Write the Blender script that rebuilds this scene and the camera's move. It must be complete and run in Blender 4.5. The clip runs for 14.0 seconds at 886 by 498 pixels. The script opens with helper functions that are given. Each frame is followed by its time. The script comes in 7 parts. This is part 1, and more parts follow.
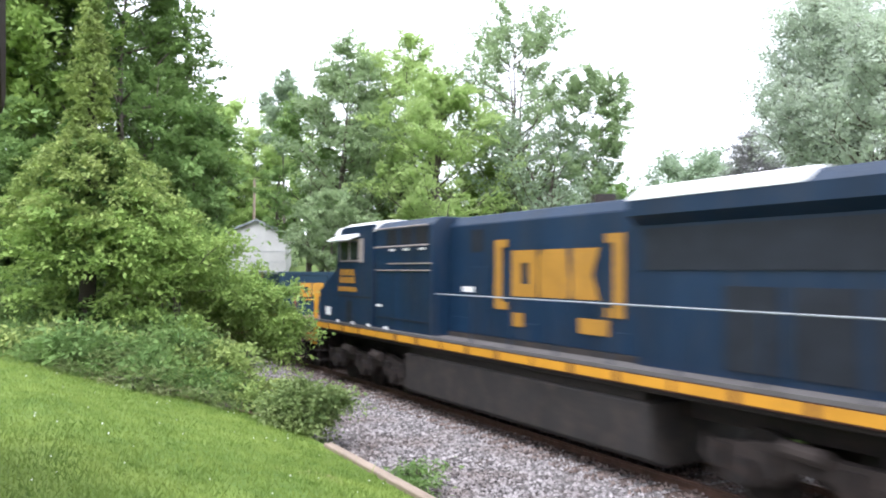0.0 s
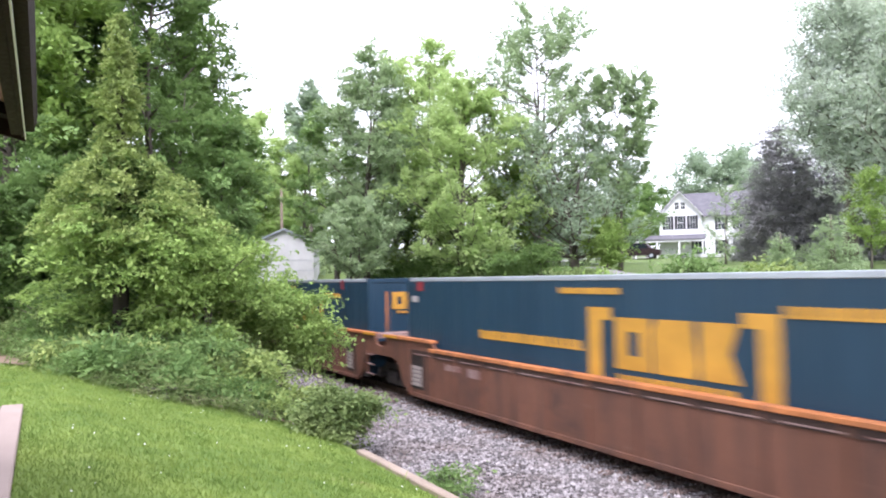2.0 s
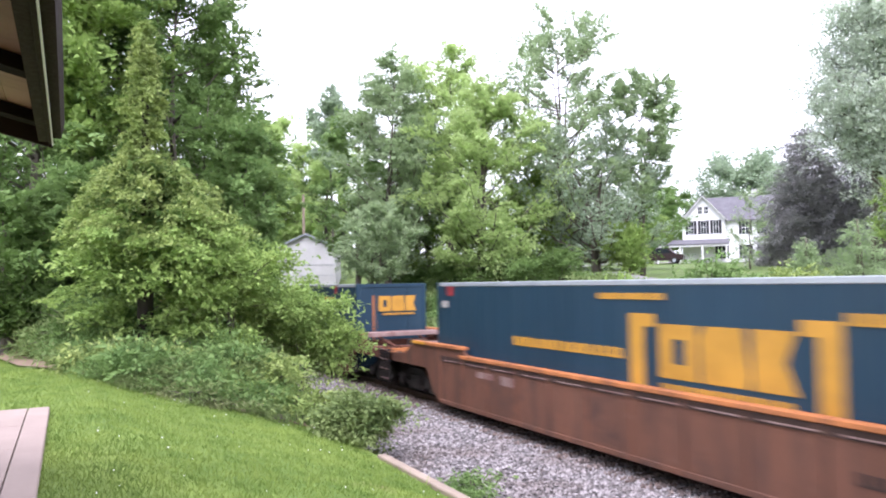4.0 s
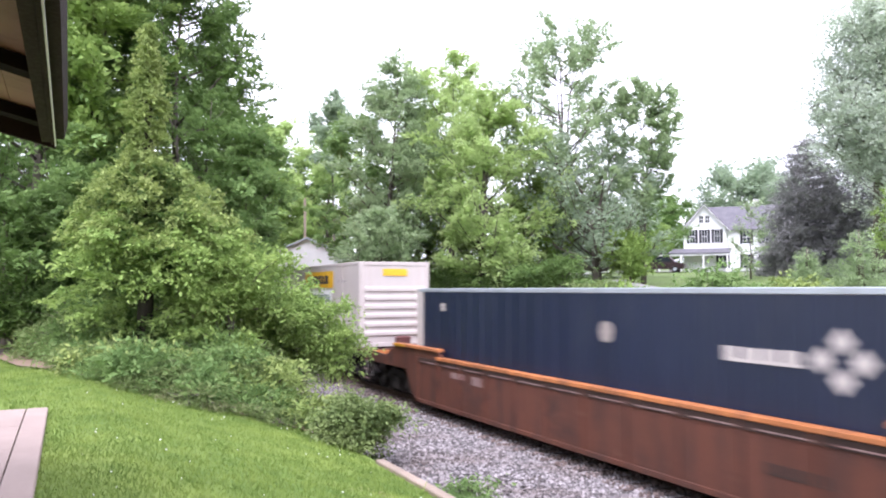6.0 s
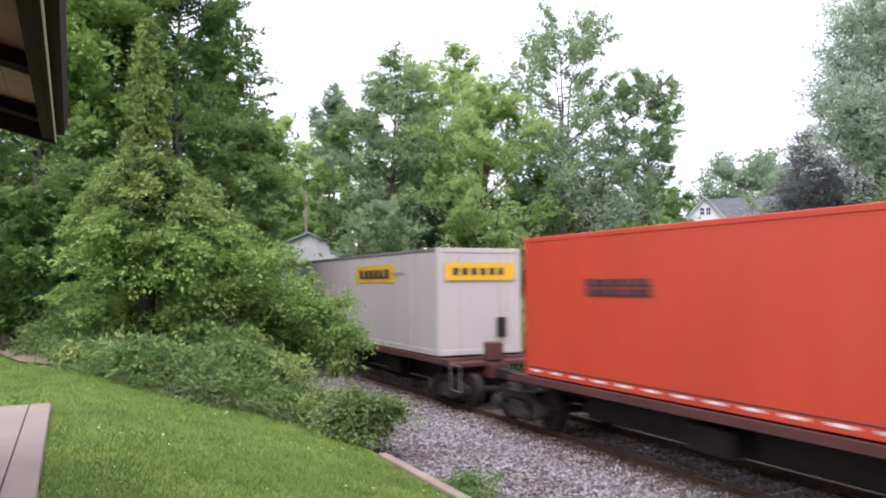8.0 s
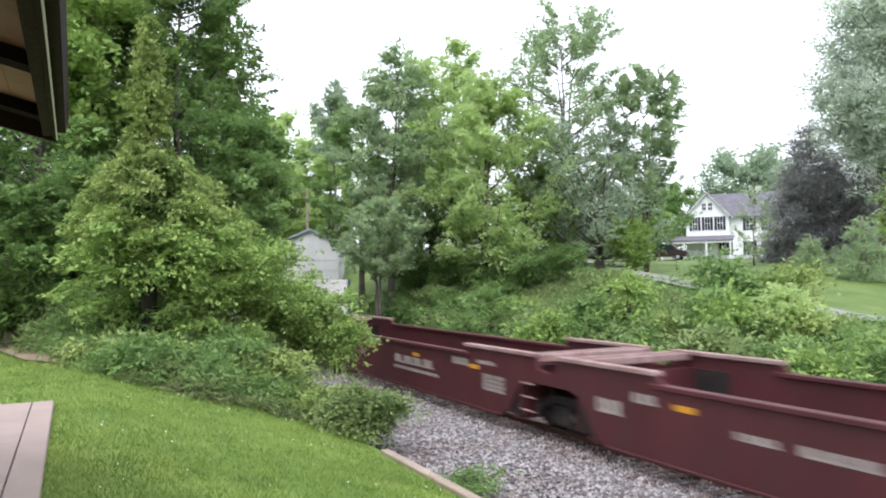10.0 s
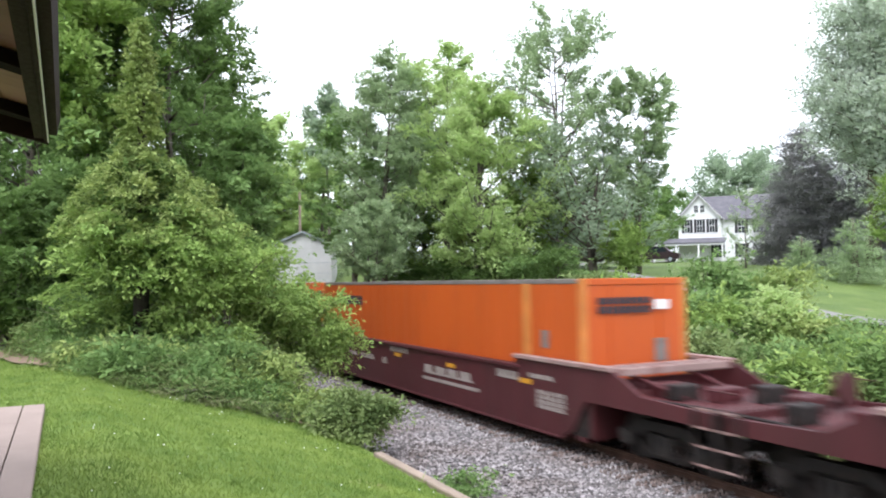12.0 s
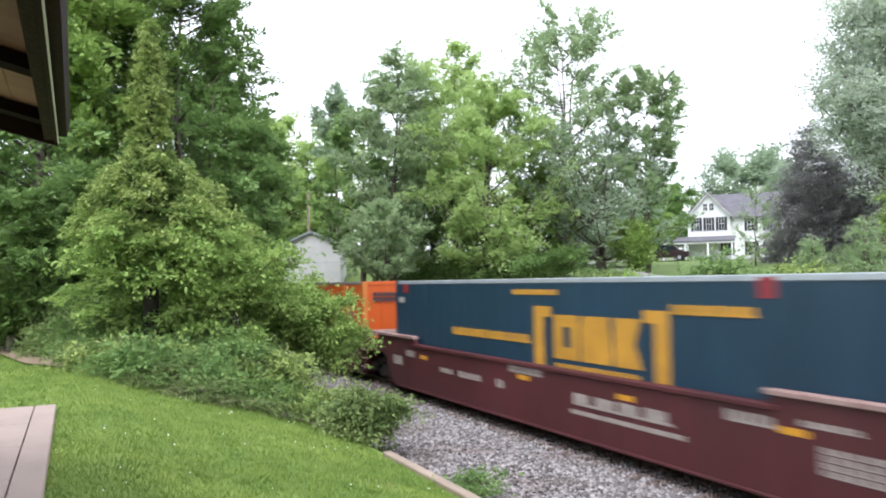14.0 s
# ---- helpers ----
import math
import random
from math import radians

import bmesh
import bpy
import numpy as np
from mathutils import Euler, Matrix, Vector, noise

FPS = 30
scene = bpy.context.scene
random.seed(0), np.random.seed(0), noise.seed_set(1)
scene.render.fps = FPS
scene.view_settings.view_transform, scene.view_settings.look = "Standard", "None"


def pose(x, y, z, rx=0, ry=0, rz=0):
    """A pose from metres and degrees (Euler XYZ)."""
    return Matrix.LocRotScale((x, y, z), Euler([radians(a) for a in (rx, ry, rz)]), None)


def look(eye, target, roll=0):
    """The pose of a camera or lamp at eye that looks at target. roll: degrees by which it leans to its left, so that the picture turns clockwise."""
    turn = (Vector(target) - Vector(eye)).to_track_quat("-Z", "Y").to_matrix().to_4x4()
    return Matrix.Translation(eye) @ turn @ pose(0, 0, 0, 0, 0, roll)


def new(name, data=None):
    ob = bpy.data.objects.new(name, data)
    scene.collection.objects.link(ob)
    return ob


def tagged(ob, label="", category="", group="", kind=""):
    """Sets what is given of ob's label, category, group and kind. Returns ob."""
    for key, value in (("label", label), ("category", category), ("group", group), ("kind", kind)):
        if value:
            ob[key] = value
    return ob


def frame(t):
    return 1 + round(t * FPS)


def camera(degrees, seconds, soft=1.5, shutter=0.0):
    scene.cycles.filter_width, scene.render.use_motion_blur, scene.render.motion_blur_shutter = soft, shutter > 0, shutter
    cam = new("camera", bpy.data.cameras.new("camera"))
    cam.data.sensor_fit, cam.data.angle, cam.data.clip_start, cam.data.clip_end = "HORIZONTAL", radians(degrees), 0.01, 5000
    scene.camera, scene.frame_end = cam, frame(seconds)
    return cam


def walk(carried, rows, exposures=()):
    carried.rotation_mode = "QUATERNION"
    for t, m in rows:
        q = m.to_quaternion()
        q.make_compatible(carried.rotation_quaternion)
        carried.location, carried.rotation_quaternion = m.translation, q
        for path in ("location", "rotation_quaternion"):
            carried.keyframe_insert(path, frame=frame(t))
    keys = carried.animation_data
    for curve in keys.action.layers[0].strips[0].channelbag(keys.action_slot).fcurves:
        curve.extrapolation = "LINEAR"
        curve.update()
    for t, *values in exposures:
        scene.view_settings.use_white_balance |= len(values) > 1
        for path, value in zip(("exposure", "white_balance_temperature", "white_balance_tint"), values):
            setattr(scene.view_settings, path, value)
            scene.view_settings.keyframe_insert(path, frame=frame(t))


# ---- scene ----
cam = camera(60.0, 14.0, soft=1.95, shutter=0.4)

# the camera's place, beside the platform slab; rail top is z = 0, the track runs along x
EYE = (0.0, -10.111, 3.2)
TURNS = [(0.0, 60.368, 1.804, 0.489), (0.5, 59.659, 2.081, -0.058), (1.0, 59.763, 2.027, -0.262), (1.5, 61.084, 1.925, -0.075),
         (2.0, 62.380, 2.154, -0.955), (2.5, 63.437, 2.478, -1.013), (3.0, 63.908, 2.504, -0.971), (5.5, 63.939, 2.915, -0.572),
         (6.0, 64.012, 2.964, -0.143), (6.5, 64.094, 3.004, -0.245), (7.0, 63.969, 2.605, -0.589), (7.5, 63.946, 2.796, -0.516),
         (8.0, 64.095, 2.490, -0.478), (10.5, 64.231, 2.212, -0.705), (11.0, 64.238, 2.350, -0.545), (11.5, 63.943, 2.456, -0.795),
         (12.0, 63.685, 2.392, -0.765), (12.5, 63.609, 2.512, -0.756), (13.0, 63.725, 2.430, -0.871), (13.5, 63.988, 2.510, -1.165),
         (14.0, 64.318, 2.354, -0.996)]


def aim(yaw, pitch, roll):
    """Camera pose: yaw from +y to the left, pitch up, roll about the view axis."""
    return Matrix.Translation(EYE) @ pose(0, 0, 0, 90 + pitch, 0, yaw) @ pose(0, 0, 0, 0, 0, roll)


walk(cam, [(t, aim(a, b, c)) for t, a, b, c in TURNS],
     exposures=[(0.0, 0.78, 5900, 15), (1.5, 0.86, 5900, 21), (3.0, 0.83, 5850, 24), (6.0, 0.86, 5850, 26), (6.5, 0.82, 5850, 26), (7.0, 0.46, 5950, 27), (7.5, 0.27, 5900, 22),
                (8.0, 0.21, 5900, 22), (8.5, 0.23, 5950, 18), (10.5, 0.46, 5950, 14), (14.0, 0.50, 5950, 13)])

# ---- light: bright overcast ----
world = bpy.data.worlds.new("overcast_sky")
scene.world = world
world.use_nodes = True
wn, wl = world.node_tree.nodes, world.node_tree.links
wn.clear()
sky = wn.new("ShaderNodeTexSky")
sky.sky_type = "NISHITA"
sky.sun_disc = False
sky.sun_elevation, sky.sun_rotation = radians(58), radians(122.6)
sky.air_density, sky.dust_density = 1.0, 6.0
grey = wn.new("ShaderNodeHueSaturation")
grey.inputs["Saturation"].default_value = 0.12
veil = wn.new("ShaderNodeMixRGB")
veil.inputs[0].default_value = 0.6
veil.inputs[2].default_value = (17.0, 17.3, 17.6, 1)
back = wn.new("ShaderNodeBackground")
back.inputs[1].default_value = 0.12
wout = wn.new("ShaderNodeOutputWorld")
wl.new(sky.outputs[0], grey.inputs["Color"])
wl.new(grey.outputs[0], veil.inputs[1])
wl.new(veil.outputs[0], back.inputs[0])
wl.new(back.outputs[0], wout.inputs[0])
sun = new("sun", bpy.data.lights.new("sun", "SUN"))
sun.data.energy, sun.data.angle, sun.data.color = 2.1, radians(28), (1.0, 0.97, 0.92)
sun.matrix_world = look((36, -23, 68.0), (0, 0, 0))


# ---- materials ----
def nodes_of(name):
    m = bpy.data.materials.new(name)
    m.use_nodes = True
    n, l = m.node_tree.nodes, m.node_tree.links
    return m, n, l, n["Principled BSDF"]


def mixed(n, l, fac, a, b, how="MIX"):
    x = n.new("ShaderNodeMixRGB")
    x.blend_type = how
    for i, v in enumerate((fac, a, b)):
        if hasattr(v, "is_linked"):
            l.new(v, x.inputs[i])
        else:
            x.inputs[i].default_value = v if i == 0 else (*v, 1)
    return x.outputs[0]


def noise_at(n, l, scale, stretch=(1, 1, 1), detail=4.0, rough=0.6):
    co = n.new("ShaderNodeTexCoord")
    mp = n.new("ShaderNodeMapping")
    mp.inputs["Scale"].default_value = stretch
    nz = n.new("ShaderNodeTexNoise")
    nz.inputs["Scale"].default_value, nz.inputs["Detail"].default_value, nz.inputs["Roughness"].default_value = scale, detail, rough
    l.new(co.outputs["Object"], mp.inputs[0])
    l.new(mp.outputs[0], nz.inputs["Vector"])
    return nz.outputs["Fac"]


def ramp(n, l, fac, a, b, lo=0.0, hi=1.0):
    r = n.new("ShaderNodeValToRGB")
    r.color_ramp.elements[0].position, r.color_ramp.elements[1].position = a, b
    r.color_ramp.elements[0].color, r.color_ramp.elements[1].color = (lo, lo, lo, 1), (hi, hi, hi, 1)
    l.new(fac, r.inputs[0])
    return r.outputs[0]


def surface(name, base, rough=0.6, metal=0.0, var=0.18, scale=1.5, fine=30.0, bump=0.15, dirt=None, amount=0.5, streak=(1, 1, 1), spec=0.4):
    """A worn surface: broad and fine variation, stains of a second colour, fine relief."""
    m, n, l, p = nodes_of(name)
    broad, grain = noise_at(n, l, scale, streak), noise_at(n, l, fine, (1, 1, 1), 3.0)
    dark = tuple(c * (1 - var * 1.6) for c in base)
    light = tuple(min(1, c * (1 + var)) for c in base)
    col = mixed(n, l, ramp(n, l, broad, 0.3, 0.7), dark, light)
    col = mixed(n, l, 0.25, col, mixed(n, l, grain, dark, light))
    if dirt:
        spots = ramp(n, l, noise_at(n, l, scale * 2.3, streak, 6.0, 0.7), 0.62 - 0.25 * amount, 0.75 - 0.1 * amount, 0.0, amount)
        col = mixed(n, l, spots, col, dirt)
    l.new(col, p.inputs["Base Color"])
    p.inputs["Metallic"].default_value = metal
    p.inputs["Specular IOR Level"].default_value = spec
    l.new(ramp(n, l, grain, 0.2, 0.8, max(0, rough - 0.12), min(1, rough + 0.12)), p.inputs["Roughness"])
    if bump:
        b = n.new("ShaderNodeBump")
        b.inputs["Strength"].default_value, b.inputs["Distance"].default_value = bump, 0.02
        l.new(grain, b.inputs["Height"])
        l.new(b.outputs[0], p.inputs["Normal"])
    return m


def weathered(name, base, rust, pale, rough=0.7):
    """Painted steel gone to rust: upright streaks, broad blotches, scraped pale patches, grain."""
    m, n, l, p = nodes_of(name)
    grain = noise_at(n, l, 38, (1, 1, 1), 3.0)
    col = mixed(n, l, ramp(n, l, noise_at(n, l, 0.9, (1, 1, 0.5), 5.0), 0.3, 0.72), tuple(c * 0.72 for c in base), tuple(c * 1.2 for c in base))
    col = mixed(n, l, ramp(n, l, noise_at(n, l, 5.0, (1, 1, 0.09), 5.0, 0.7), 0.46, 0.66, 0, 0.85), col, rust)
    col = mixed(n, l, ramp(n, l, noise_at(n, l, 1.5, (1, 1, 0.8), 6.0, 0.7), 0.54, 0.66, 0, 0.8), col, rust)
    col = mixed(n, l, ramp(n, l, noise_at(n, l, 2.6, (0.6, 1, 1.4), 7.0, 0.75), 0.62, 0.70, 0, 0.6), col, pale)
    col = mixed(n, l, ramp(n, l, grain, 0.35, 0.7, 0, 0.3), col, rust)
    l.new(col, p.inputs["Base Color"])
    p.inputs["Specular IOR Level"].default_value = 0.3
    l.new(ramp(n, l, grain, 0.2, 0.8, rough - 0.12, min(1, rough + 0.15)), p.inputs["Roughness"])
    b = n.new("ShaderNodeBump")
    b.inputs["Strength"].default_value, b.inputs["Distance"].default_value = 0.25, 0.02
    l.new(grain, b.inputs["Height"])
    l.new(b.outputs[0], p.inputs["Normal"])
    return m


def foliage(name, dark, light, through_light=0.35, tint=None, clump=0.45):
    """Leaves: each leaf takes its own shade, and lets some light through."""
    m, n, l, p = nodes_of(name)
    geo = n.new("ShaderNodeNewGeometry")
    col = mixed(n, l, ramp(n, l, geo.outputs["Random Per Island"], 0.0, 1.0, 0.08, 0.9), dark, light)
    patch = ramp(n, l, noise_at(n, l, 0.45, (1, 1, 1), 3.0), 0.35, 0.7)
    col = mixed(n, l, patch, col, mixed(n, l, 0.5, col, tint or light))
    tuft = ramp(n, l, noise_at(n, l, 1.9, (1, 1, 1), 2.0), 0.32, 0.68)
    col = mixed(n, l, tuft, mixed(n, l, clump, col, dark), mixed(n, l, clump, col, light))
    own = n.new("ShaderNodeObjectInfo")
    col = mixed(n, l, ramp(n, l, own.outputs["Random"], 0.0, 1.0, 0.0, 0.35), col, mixed(n, l, 0.5, dark, light))
    l.new(col, p.inputs["Base Color"])
    p.inputs["Roughness"].default_value = 0.6
    p.inputs["Specular IOR Level"].default_value = 0.22
    tr = n.new("ShaderNodeBsdfTranslucent")
    l.new(mixed(n, l, 0.3, col, (0.27, 0.37, 0.16)), tr.inputs[0])
    mx = n.new("ShaderNodeMixShader")
    mx.inputs[0].default_value = through_light
    l.new(p.outputs[0], mx.inputs[1])
    l.new(tr.outputs[0], mx.inputs[2])
    l.new(mx.outputs[0], n["Material Output"].inputs[0])
    return m


def glass_dark(name):
    m, n, l, p = nodes_of(name)
    p.inputs["Base Color"].default_value = (0.02, 0.025, 0.03, 1)
    p.inputs["Roughness"].default_value = 0.08
    l.new(ramp(n, l, noise_at(n, l, 5), 0.3, 0.7, 0.05, 0.2), p.inputs["Roughness"])
    return m


def clapboard(name, base):
    m, n, l, p = nodes_of(name)
    co = n.new("ShaderNodeTexCoord")
    w = n.new("ShaderNodeTexWave")
    w.bands_direction, w.wave_profile = "Z", "SAW"
    w.inputs["Scale"].default_value = 1.6
    l.new(co.outputs["Object"], w.inputs["Vector"])
    b = n.new("ShaderNodeBump")
    b.inputs["Strength"].default_value, b.inputs["Distance"].default_value = 0.5, 0.02
    l.new(w.outputs["Fac"], b.inputs["Height"])
    l.new(b.outputs[0], p.inputs["Normal"])
    l.new(mixed(n, l, noise_at(n, l, 1.2), tuple(c * 0.88 for c in base), base), p.inputs["Base Color"])
    p.inputs["Roughness"].default_value = 0.6
    return m


